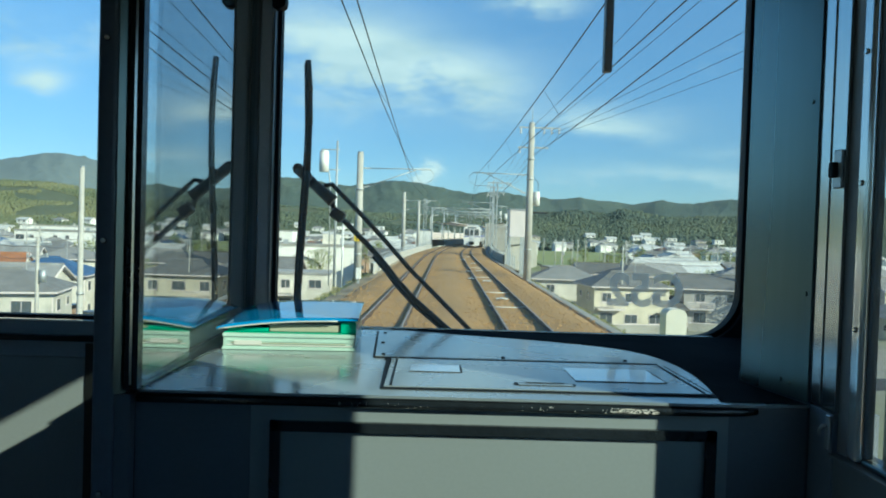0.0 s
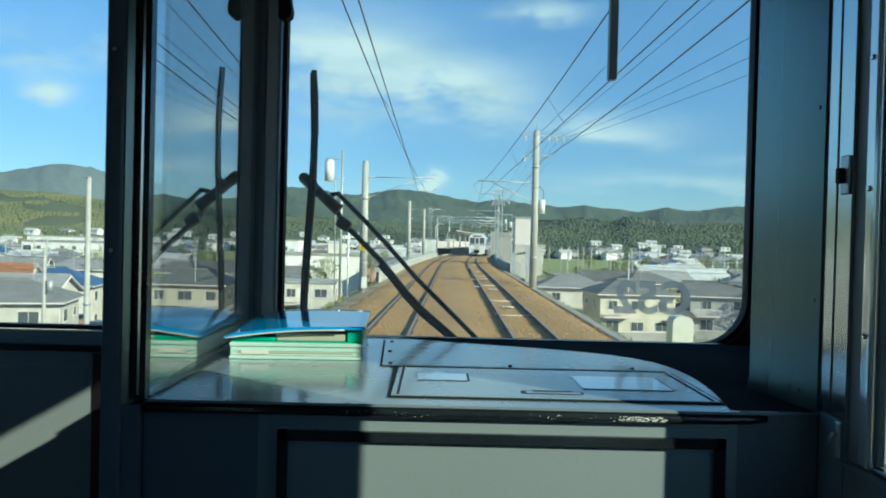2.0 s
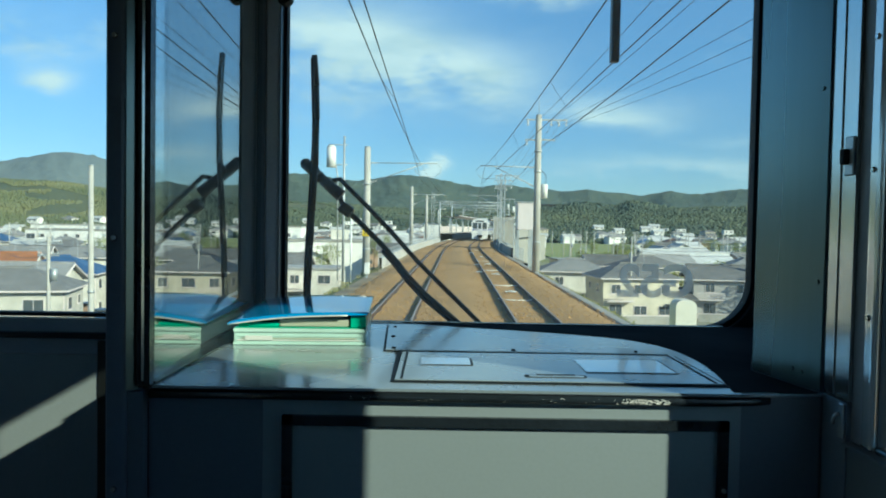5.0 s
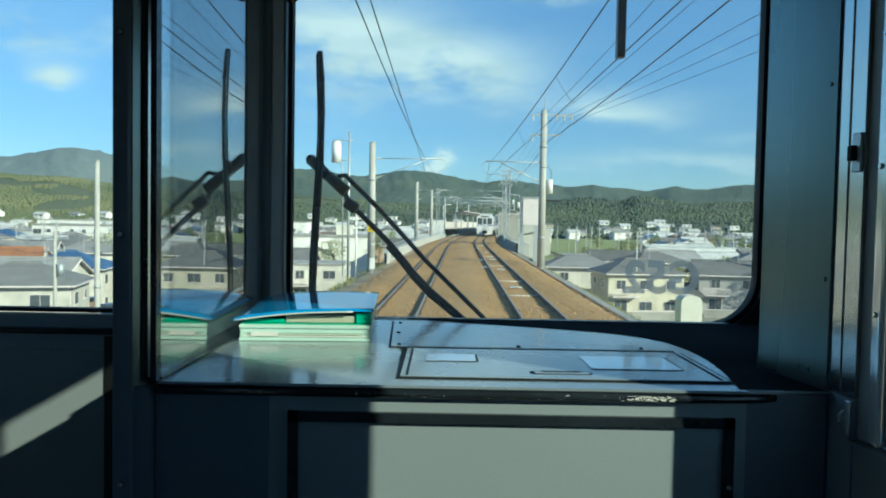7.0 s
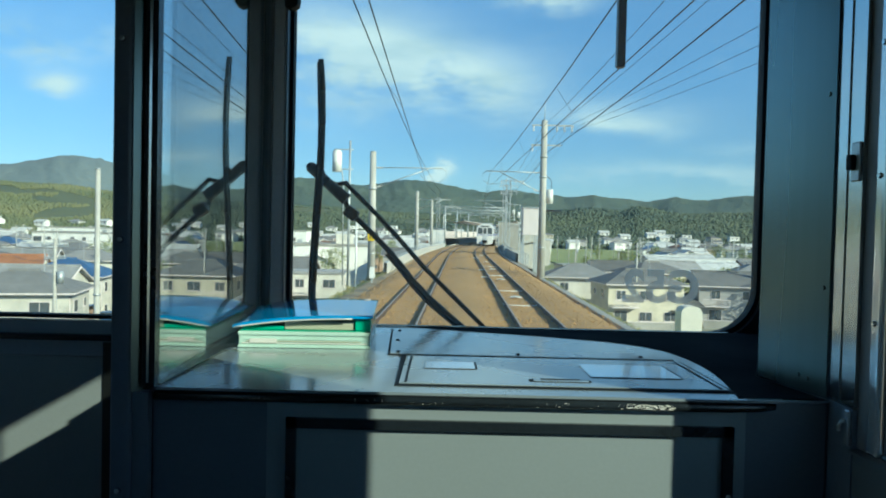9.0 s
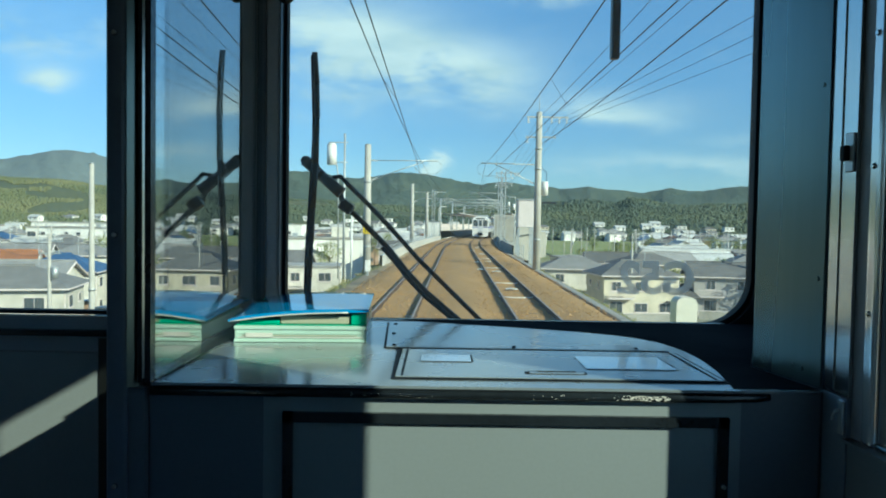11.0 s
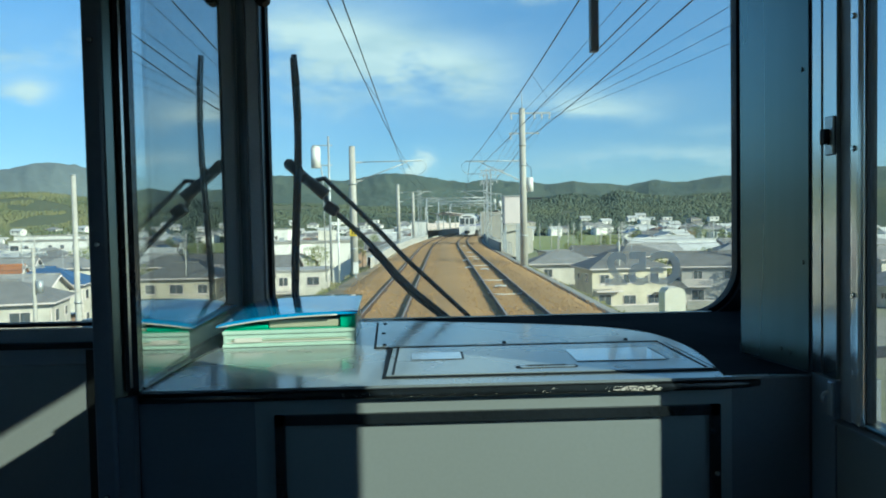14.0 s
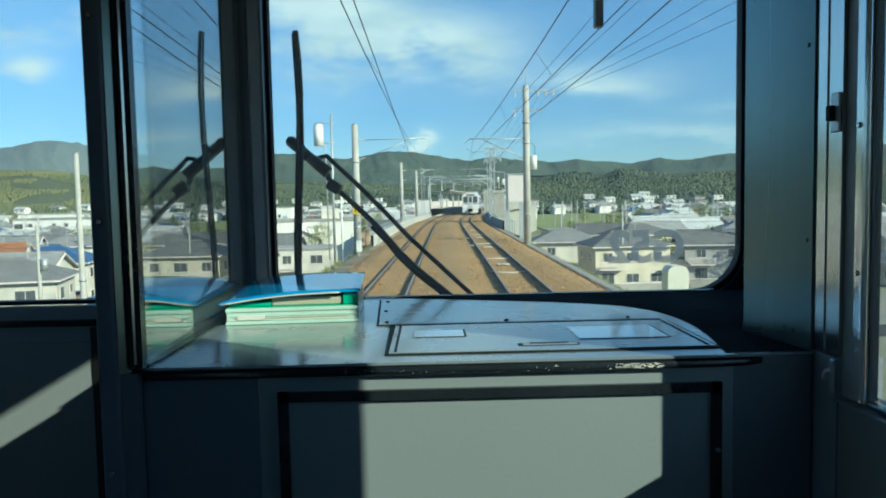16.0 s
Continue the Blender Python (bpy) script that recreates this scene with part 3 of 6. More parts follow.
    box(bm, X + 0.006, X + 0.022, 0.283, 0.672, 2.117, 2.124)
    bevel(bm, 0.002, 1)
    part("sash_rail", bm, M["steel"], door)
    bm = bmesh.new()
    box(bm, X - 0.006, X + 0.05, 0.281, 0.722, 2.1125, 2.116)
    part("sill_strip", bm, M["grey_trim"], door, "bright steel strip under the door window")
    bm = bmesh.new()
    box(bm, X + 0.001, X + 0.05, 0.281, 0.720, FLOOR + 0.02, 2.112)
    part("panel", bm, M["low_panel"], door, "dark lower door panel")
    bm = bmesh.new()
    box(bm, X + 0.006, X + 0.05, 0.283, 0.290, 2.125, CEIL)
    box(bm, X + 0.006, X + 0.05, 0.291, 0.672, 2.812, CEIL)
    part("sash_post", bm, M["steel"], door)
    bm = bmesh.new()
    box(bm, X + 0.013, X + 0.017, 0.291, 0.667, 2.125, 2.809)
    no_shadow(part("pane", bm, M["pane"], door))
    # strip added out of view to set the sun patch's front edge
    bm = bmesh.new()
    box(bm, X + 0.052, X + 0.062, 0.584, 0.700, 2.10, 2.83)
    part("outer_frame", bm, M["steel"], door, "unseen steel strip outside the door that trims the sun")
    # latch on the jamb
    bm = bmesh.new()
    box(bm, X - 0.002, X + 0.001, 0.724, 0.744, 2.456, 2.506)
    bevel(bm, 0.0015, 1)
    latch = part("latch_plate", bm, M["plate"], door)
    bm = bmesh.new()
    box(bm, X - 0.010, X - 0.002, 0.731, 0.7415, 2.470, 2.490)
    bevel(bm, 0.002)
    part("latch_knob", bm, M["rubber"], latch, "black latch keeper")
    bm = bmesh.new()
    box(bm, X - 0.004, X - 0.0005, 0.7235, 0.735, 2.118, 2.164)
    bevel(bm, 0.002, 1)
    c = part("catch_plate", bm, M["plate"], door)
    bm = bmesh.new()
    pipe(bm, [(X - 0.004, 0.730, 2.150), (X - 0.008, 0.733, 2.148), (X - 0.010, 0.736, 2.142), (X - 0.009, 0.737, 2.136)], 0.0026, 8)
    part("hook", bm, M["plate"], c)
    # wall behind and above the door
    bm = bmesh.new()
    box(bm, X, X + 0.05, -0.88, 0.28, FLOOR, CEIL)
    structure("wall_right", bm, M["pale_lining"], "pale grey lining behind the side door", "wall")


def desk():
    d = thing("cab_desk", "dark grey steel cab desk with a framed front panel", "desk", (0.597, 0.775, FLOOR))
    inv = Matrix.Translation((-0.597, -0.775, -FLOOR))

    def add(name, bm, mat, label="", parent=None):
        bm.transform(inv)
        return part(name, bm, mat, parent or d, label)
    bm = bmesh.new()
    prism(bm, [(0.600, 0.766), (1.420, 0.766), (1.498, 0.774), (AX - 0.002, AY), (1.700, YF - 0.006), (0.594, YF - 0.006)], 2.1615, 2.165)
    add("worktop", bm, M["desk"], "dark glossy steel desk top")
    bm = bmesh.new()
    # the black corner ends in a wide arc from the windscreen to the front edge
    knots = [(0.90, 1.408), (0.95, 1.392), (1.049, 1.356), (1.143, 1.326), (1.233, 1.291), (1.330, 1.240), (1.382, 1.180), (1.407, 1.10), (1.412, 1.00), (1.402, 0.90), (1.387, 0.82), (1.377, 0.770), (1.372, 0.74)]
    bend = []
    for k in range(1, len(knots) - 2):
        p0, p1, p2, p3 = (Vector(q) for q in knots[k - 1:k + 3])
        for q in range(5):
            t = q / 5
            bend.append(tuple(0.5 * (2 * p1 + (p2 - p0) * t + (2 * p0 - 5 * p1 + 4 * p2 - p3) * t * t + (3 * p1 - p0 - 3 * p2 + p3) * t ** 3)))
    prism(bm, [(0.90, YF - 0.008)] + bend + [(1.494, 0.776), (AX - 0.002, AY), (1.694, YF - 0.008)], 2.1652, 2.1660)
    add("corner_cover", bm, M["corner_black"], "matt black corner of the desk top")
    bm = bmesh.new()
    box(bm, 0.598, 1.41, 0.7645, 0.7715, 2.1600, 2.1612)
    add("edge_strip", bm, M["rubber"], "black strip along the desk top")
    bm = bmesh.new()
    pipe(bm, [(0.597, 0.768, 2.1535), (1.0, 0.767, 2.1540), (1.36, 0.768, 2.1535), (1.405, 0.7705, 2.1545), (1.424, 0.7745, 2.1560)], 0.0062, 12)
    edge = add("edge", bm, M["gloss_black"], "chipped black front edge of the desk")
    # worn bare metal along the edge, with painted glints among it
    rng = random.Random(5)
    for i in range(210):
        x = rng.triangular(1.212, 1.292, 1.275) if i % 5 < 3 else rng.uniform(0.87, 1.29) if i % 5 == 3 else rng.uniform(0.86, 1.05)
        s = rng.uniform(0.0003, 0.0020 if i % 5 < 3 else 0.0012)
        z = rng.uniform(2.1505, 2.1570)
        bm = bmesh.new()
        k = rng.randint(4, 6)
        ring = [(x + s * rng.uniform(0.6, 1.6) * math.cos(6.283 * j / k), z + 0.4 * s * rng.uniform(0.5, 1.3) * math.sin(6.283 * j / k)) for j in range(k)]
        y = 0.7678 - math.sqrt(max(0.0, 0.0062 ** 2 - (z - 2.1537) ** 2))
        prism(bm, ring, y - 0.0005, y + 0.0012, "y")
        add("paint_chip", bm, M["worn_glint"], "", edge)
    bm = bmesh.new()
    box(bm, 0.745, 1.388, 0.775, 0.800, FLOOR, 2.1595)
    front = add("front", bm, M["panel"], "grey-green front panel of the desk")
    # both ends darker: the light's fall-off is put into their colour
    for x0, x1 in ((0.592, 0.7445), (1.3885, 1.496)):
        bm = bmesh.new()
        box(bm, x0, x1, 0.7755, 0.800, FLOOR, 2.1595)
        add("end_panel", bm, M["dark_panel"], "dark end of the desk front with the shade in its colour")
    bm = bmesh.new()
    X0, X1, ZT = 0.7785, 1.3637, 2.1200
    for a, b in (((X0, ZT), (X1, ZT)), ((X0, ZT), (X0, 1.30)), ((X1, ZT), (X1, 1.30)), ((X0, 1.30), (X1, 1.30))):
        box(bm, min(a[0], b[0]) - 0.0068, max(a[0], b[0]) + 0.0068, 0.7680, 0.7748, min(a[1], b[1]) - 0.0068, max(a[1], b[1]) + 0.0068)
    add("hatch_frame", bm, M["gloss_black"], "black rounded frame round the front hatch")
    bm = bmesh.new()
    rod(bm, (1.3637, 0.770, 2.035), (1.3637, 0.762, 2.035), 0.004, 0.003, 10)
    add("screw", bm, M["steel_bright"])
    # hinged lid
    bm = bmesh.new()
    outer = [(0.913, 0.806), (1.386, 0.806), (1.386, 1.038), (0.909, 1.038)]
    prism(bm, outer, 2.1654, 2.1662)
    add("lid_seal", bm, M["rubber"], "black seal round the lid")
    bm = bmesh.new()
    box(bm, 0.918, 1.380, 0.812, 1.031, 2.1662, 2.1682)
    bevel(bm, 0.0012, 1)
    lid = add("lid", bm, M["desk"], "hinged steel lid in the desk top")
    # raised welt round the lid
    for x0, x1, y0, y1 in ((0.926, 0.9295, 0.818, 1.024), (1.3690, 1.3725, 0.818, 1.024)):
        bm = bmesh.new()
        box(bm, x0, x1, y0, y1, 2.1682, 2.1690)
        add("welt", bm, M["rubber"], "", lid)
    for x0, x1, y0, y1 in ((0.953, 1.030, 0.921, 0.974), (1.201, 1.335, 0.880, 0.978)):
        bm = bmesh.new()
        box(bm, x0, x1 + 0.0035, y0, y1 + 0.004, 2.1682, 2.1690)
        # thin black sheet, offset to paint an L of shadow round the plate
        fr = add("plate_border", bm, M["rubber"], "", lid)
        bm = bmesh.new()
        box(bm, x0 - 0.001, x1, y0 - 0.002, y1, 2.1690, 2.1695)
        add("name_plate", bm, M["name_plate"], "shiny blank plate", lid)
    bm = bmesh.new()
    prism(bm, [(a, b) for a, b in round_rect(1.104, 1.194, 0.838, 0.856, 0.006, 4)], 2.1682, 2.1688)
    h = add("grip_recess", bm, M["rubber"], "black finger slot of the lid", lid)
    bm = bmesh.new()
    prism(bm, round_rect(1.110, 1.190, 0.8395, 0.8505, 0.004, 4), 2.1688, 2.1694)
    add("grip_lip", bm, M["desk"], "", lid)
    bm = bmesh.new()
    box(bm, 1.122, 1.178, 0.8495, 0.8535, 2.1688, 2.1702)
    add("grip_edge", bm, M["rubber"], "", lid)
    bm = bmesh.new()
    rim = [(0.9513, 1.3555), (0.9998, 1.3373), (1.0581, 1.3049), (1.1141, 1.2738), (1.1668, 1.2364), (1.2168, 1.2009), (1.2616, 1.1536), (1.3019, 1.1033), (1.3480, 1.0502)]
    prism(bm, [(0.8848, 1.0482)] + [(a + 0.004, b + 0.005) for a, b in rim[::-1]] + [(0.8690, 1.363)], 2.1652, 2.1664)
    add("cover_seal", bm, M["rubber"], "black joint round the cover plate")
    bm = bmesh.new()
    prism(bm, [(0.889, 1.052)] + rim[::-1] + [(0.8740, 1.358)], 2.1666, 2.1680)
    cover = add("cover_plate", bm, M["desk"], "screwed steel cover plate behind the lid")
    for x, y in ((0.902, 1.066), (0.893, 1.196), (1.111, 1.064), (1.325, 1.064), (0.889, 1.326)):
        bm = bmesh.new()
        rod(bm, (x, y, 2.1680), (x, y, 2.1700), 0.004, 0.003, 10)
        add("screw", bm, M["rubber"], "", cover)
    bm = bmesh.new()
    box(bm, 0.905, 1.375, 1.0400, 1.0455, 2.1655, 2.1685)
    add("hinge", bm, M["gloss_black"])
    bm = bmesh.new()
    box(bm, 0.60, 1.62, YF - 0.020, YF - 0.007, 2.1662, 2.1678)
    add("back_trim", bm, M["gloss_black"], "black trim along the windscreen")


def partition():
    p = thing("glass_partition", "glass partition in a black frame beside the desk", "partition", (0.575, 0.79, FLOOR), kind="structure")
    inv = Matrix.Translation((-0.575, -0.79, -FLOOR))

    def add(name, bm, mat, label=""):
        bm.transform(inv)
        return part(name, bm, mat, p, label)
    bm = bmesh.new()
    box(bm, 0.5435, 0.5705, 0.752, 0.812, FLOOR, CEIL)
    bevel(bm, 0.006, 3)
    add("post", bm, M["post_paint"])
    bm = bmesh.new()
    prism(bm, [(0.5712, 0.81), (0.5712, 0.7525), (0.5828, 0.7650), (0.5828, 0.81)], 2.16, CEIL)
    add("post_channel", bm, M["steel"], "dull metal channel of the post")
    bm = bmesh.new()
    box(bm, 0.5712, 0.5915, 0.758, 0.7735, FLOOR, 2.159)
    add("post_foot", bm, M["dark_panel"], "black lower casing of the post")
    bm = bmesh.new()
    box(bm, 0.583, 0.5896, 0.758, 0.802, 2.166, CEIL)
    box(bm, 0.5926, 0.6000, 0.758, 0.774, 2.166, CEIL)
    add("glazing_bead", bm, M["gloss_black"])
    bm = bmesh.new()
    prism(bm, [(0.5898, 0.772), (0.5898, 0.7560), (0.5924, 0.7585), (0.5924, 0.772)], 2.172, CEIL)
    add("edge_strip", bm, M["steel_bright"], "thin bright edge of the glass")
    bm = bmesh.new()
    prism(bm, [(0.5905, 0.775), (0.5945, 0.775), (0.579, YF - 0.002), (0.575, YF - 0.002)], 2.169, CEIL - 0.002)
    no_shadow(add("glass", bm, M["partition_glass"]))
    bm = bmesh.new()
    prism(bm, [(0.584, 0.775), (0.6015, 0.775), (0.606, 1.12), (0.590, YF - 0.022), (0.570, YF - 0.022)], 2.1655, 2.1685)
    add("bottom_rail", bm, M["gloss_black"])
    bm = bmesh.new()
    prism(bm, [(0.556, 0.812), (0.590, 0.812), (0.580, YF - 0.002), (0.546, YF - 0.002)], FLOOR, 2.164)
    add("lower_panel", bm, M["cab_lining"], "dark panel under the glass")
    for z in (2.03, 2.36, 2.62):
        bm = bmesh.new()
        rod(bm, (0.556, 0.753, z), (0.556, 0.748, z), 0.0045, 0.003, 10)
        add("screw", bm, M["steel_bright"])


def binder():
    b = thing("file_binder", "blue and green plastic document binders lying stacked on the desk", "binder", (0.727, 1.22, 2.1655), 3)

    def slab(name, x0, x1, y0, y1, z0, z1, mat, label="", bv=0.003):
        bm = bmesh.new()
        box(bm, x0, x1, y0, y1, z0, z1)
        bevel(bm, bv)
        return part(name, bm, mat, b, label)
    slab("lower_case", -0.118, 0.116, -0.1225, 0.14, 0.0, 0.0290, M["clear_plastic"], "translucent pale green lower case")
    slab("case_lip", -0.1185, 0.1165, -0.1262, -0.1228, 0.0, 0.0052, M["clear_plastic"], "", 0.0012)
    slab("case_lip", -0.1185, 0.1165, -0.1254, -0.1228, 0.0225, 0.0290, M["clear_plastic"], "", 0.0012)
    slab("sheet_edge", -0.112, 0.110, -0.1240, -0.1228, 0.0070, 0.0092, M["white_label"], "pale edges of stacked sheets", 0.0004)
    slab("sheet_edge", -0.104, 0.100, -0.1246, -0.1228, 0.0108, 0.0124, M["paper"], "", 0.0004)
    slab("sheet_edge", -0.110, 0.112, -0.1240, -0.1228, 0.0140, 0.0165, M["clear_plastic"], "", 0.0004)
    slab("case_label", -0.098, -0.050, -0.1258, -0.1248, 0.0085, 0.0165, M["white_label"], "pale label strip", 0.0004)
    slab("spine", -0.112, 0.112, 0.10, 0.138, 0.0292, 0.052, M["green_plastic"], "green binder spine")
    slab("green_cover", -0.117, 0.116, -0.120, 0.10, 0.0292, 0.0310, M["green_plastic"], "", 0.001)
    slab("end_flap", 0.088, 0.116, -0.118, 0.10, 0.0312, 0.0510, M["green_plastic"], "green side flap", 0.002)
    slab("inner_flap", -0.112, -0.040, -0.116, 0.0, 0.0312, 0.0385, M["green_plastic"], "", 0.002)
    slab("paper_block", -0.039, 0.087, -0.114, 0.10, 0.0312, 0.0455, M["paper"], "stack of yellowed papers")
    def lift(u, v):
        return 0.0345 + 0.0195 * (1 - (1 - u) ** (1.8 + 2.6 * v)) + 0.007 * v + 0.0012 * math.sin(5 * u + 2 * v) - 0.0045 * u ** 5 * v
    # bent blue cover lying over the top
    bm = bmesh.new()
    nx, ny = 16, 10
    for z in (0.0, 0.0025):
        for j in range(ny + 1):
            for i in range(nx + 1):
                x, y = -0.128 + 0.248 * i / nx, -0.128 + 0.275 * j / ny
                u, v = i / nx, j / ny
                bm.verts.new((x, y, lift(u, v) + 0.002 + z))
    bm.verts.ensure_lookup_table()
    n = (nx + 1) * (ny + 1)
    for j in range(ny):
        for i in range(nx):
            a = j * (nx + 1) + i
            q = (a, a + 1, a + nx + 2, a + nx + 1)
            bm.faces.new([bm.verts[k] for k in q[::-1]]).smooth = True
            bm.faces.new([bm.verts[k + n] for k in q]).smooth = True
    rim = [i for i in range(nx + 1)] + [j * (nx + 1) + nx for j in range(1, ny + 1)] + [ny * (nx + 1) + i for i in range(nx - 1, -1, -1)] + [j * (nx + 1) for j in range(ny - 1, 0, -1)]
    for a, c in zip(rim, rim[1:] + rim[:1]):
        bm.faces.new((bm.verts[a], bm.verts[c], bm.verts[c + n], bm.verts[a + n]))
    cover = part("cover", bm, M["blue_plastic"], b, "glossy bent blue cover")
    bm = bmesh.new()
    rows = []
    for i in range(15):
        u = 0.012 + 0.84 * i / 14
        x, z = -0.128 + 0.248 * u, lift(u, 0) + 0.0006
        rows.append([bm.verts.new((x, y, z + dz)) for y, dz in ((-0.1300, 0), (-0.1282, 0), (-0.1282, 0.0024), (-0.1300, 0.0020))])
    for a, c in zip(rows, rows[1:]):
        for k in range(4):
            bm.faces.new((a[k], a[(k + 1) % 4], c[(k + 1) % 4], c[k])).smooth = True
    bm.faces.new(rows[0]), bm.faces.new(rows[-1][::-1])
    part("rim", bm, M["white_label"], cover, "whitish front edge of the cover")
    return b


def wipers():
    Y = 1.545
    w = thing("windscreen_wiper", "black windscreen wiper with two parallel arms and upright blade", "wiper", (0.70, Y, 2.46))

    def add(name, bm, mat=M["wiper"], label="", parent=w):
        bm.transform(Matrix.Translation((-0.70, -Y, -2.46)))
        return part(name, bm, mat, parent, label)
    bm = bmesh.new()
    YB = Y - 0.05
    pts = [(0.6829, YB, 2.7723), (0.6882, YB, 2.7014), (0.6896, YB, 2.6228), (0.6877, YB, 2.5179), (0.6817, YB, 2.4121), (0.6779, YB, 2.3324), (0.6745, YB, 2.2528), (0.6730, YB, 2.1664)]
    for a, c in zip(pts, pts[1:]):
        rod(bm, a, c, 0.0068, 0.0075, 8)
    rod(bm, (0.688, YB, 2.519), (0.686, Y - 0.005, 2.500), 0.006, 0.008, 8)
    add("blade", bm)
    bm = bmesh.new()
    pipe(bm, [(0.6788, YB - 0.010, 2.7636), (0.6837, YB - 0.010, 2.6228), (0.6798, YB - 0.010, 2.4966), (0.6691, YB - 0.010, 2.3023), (0.6667, YB - 0.010, 2.1761)], 0.0032, 6)
    add("rubber_lip", bm, M["rubber"])
    bm = bmesh.new()
    rod(bm, (0.655, Y - 0.005, 2.527), (0.700, Y - 0.005, 2.486), 0.0135, 0.0125, 14)
    rod(bm, (0.655, Y - 0.005, 2.527), (0.648, Y - 0.005, 2.532), 0.0135, 0.007, 14)
    add("holder", bm, label="round black blade holder")
    bm = bmesh.new()
    rod(bm, (0.697, Y - 0.006, 2.489), (0.743, Y - 0.006, 2.450), 0.0125, 0.0150, 12)
    add("knuckle", bm)
    bm = bmesh.new()
    box(bm, -0.017, 0.017, -0.014, 0.014, -0.014, 0.014, pose(0.755, Y - 0.006, 2.418, 0, 35, 0))
    bevel(bm, 0.007, 2)
    add("clamp", bm)
    bm = bmesh.new()
    pipe(bm, [(0.7205, Y, 2.487), (0.7394, Y, 2.4906), (0.7575, Y, 2.472), (0.806, Y, 2.4256), (0.8616, Y, 2.3684), (0.9314, Y, 2.2923), (1.001, Y, 2.2256), (1.09, Y, 2.140)], 0.0058, 8)
    add("arm", bm)
    bm = bmesh.new()
    pipe(bm, [(0.735, Y + 0.01, 2.455), (0.7476, Y + 0.01, 2.4218), (0.7783, Y + 0.01, 2.3952), (0.8132, Y + 0.01, 2.3617), (0.8481, Y + 0.01, 2.3269), (0.8762, Y + 0.01, 2.2947), (0.9044, Y + 0.01, 2.2596), (0.9466, Y + 0.01, 2.2166), (1.0026, Y + 0.01, 2.1697), (1.05, Y + 0.01, 2.130)], 0.0068, 8)
    add("arm", bm)
    bm = bmesh.new()
    pipe(bm, [(0.842, Y - 0.006, 2.322), (0.8762, Y - 0.006, 2.284), (0.9044, Y - 0.006, 2.248), (0.9466, Y - 0.006, 2.205), (1.0026, Y - 0.006, 2.160), (1.045, Y - 0.006, 2.124)], 0.0052, 8)
    add("hose", bm, M["rubber"], "thin washer hose along the arm")
    # second wiper, only its blade end hangs into view
    u = thing("windscreen_wiper", "dark end of a wiper blade hanging over the windscreen", "wiper", (1.391, Y, 2.906))
    bm = bmesh.new()
    box(bm, -0.0100, 0.0100, -0.012, 0.012, -0.125, 0.26)
    bevel(bm, 0.003, 2)
    part("blade", bm, M["wiper"], u)
    bm = bmesh.new()
    box(bm, -0.018, 0.018, -0.028, -0.014, 0.22, 0.26)
    bevel(bm, 0.004, 2)
    part("holder", bm, M["wiper"], u)
    # plain black knob at the pillar top, gives no light
    k = thing("hook_knob", "small black hooded knob on the windscreen pillar", "lamp", (0.632, YF - 0.02, 2.90))
    bm = bmesh.new()
    prism(bm, [(-0.012, 0.06), (-0.012, -0.038), (0.004, -0.042), (0.016, -0.034), (0.018, -0.020), (0.004, 0.06)], -0.02, 0.012, "y")
    bevel(bm, 0.003, 2)
    part("head", bm, M["rubber"], k)


def sticker():
    c = bpy.data.curves.new("sign_text", "FONT")
    c.body, c.size, c.extrude, c.align_x = "G52", 0.102, 0.0004, "CENTER"
    c.offset, c.space_character = 0.0035, 1.0
    t = new("text_source", c)
    bpy.context.view_layer.update()
    me = bpy.data.meshes.new_from_object(t)
    bpy.data.objects.remove(t)
    me.materials.clear()
    me.materials.append(M["sticker"])
    ob = new("window_sticker", me)
    ob.matrix_world = Matrix.Translation((1.479, YF + 0.0315, 2.230)) @ pose(0, 0, 0, 90, 0, 180)
    tagged(ob, "pale grey lettering stuck on the windscreen, seen from behind", "sticker")


cab_shell()
side_wall()
desk()
partition()
binder()
wipers()
sticker()

# ---- the railway ----
GROUND = -10.2


def xc(y):
    """Centre of the near track; it bends to the right towards the station."""
    t = min(1.0, max(0.0, (15 - y) / 15))
    return -0.65 + 0.0245 * y + max(0.0, y - 65) ** 2 / 1600 + t * t * (3 - 2 * t)


GAP = 3.8


def lane(bm, profile, ys, smooth=False):
    """A strip swept along the track: profile of (offset, z)."""
    rows = [[bm.verts.new((xc(y) + o, y, z)) for o, z in profile] for y in ys]
    for a, b in zip(rows, rows[1:]):
        for i in range(len(profile) - 1):
            bm.faces.new((a[i], a[i + 1], b[i + 1], b[i])).smooth = smooth
    return rows


YS = [-12 + 3 * i for i in range(100)]


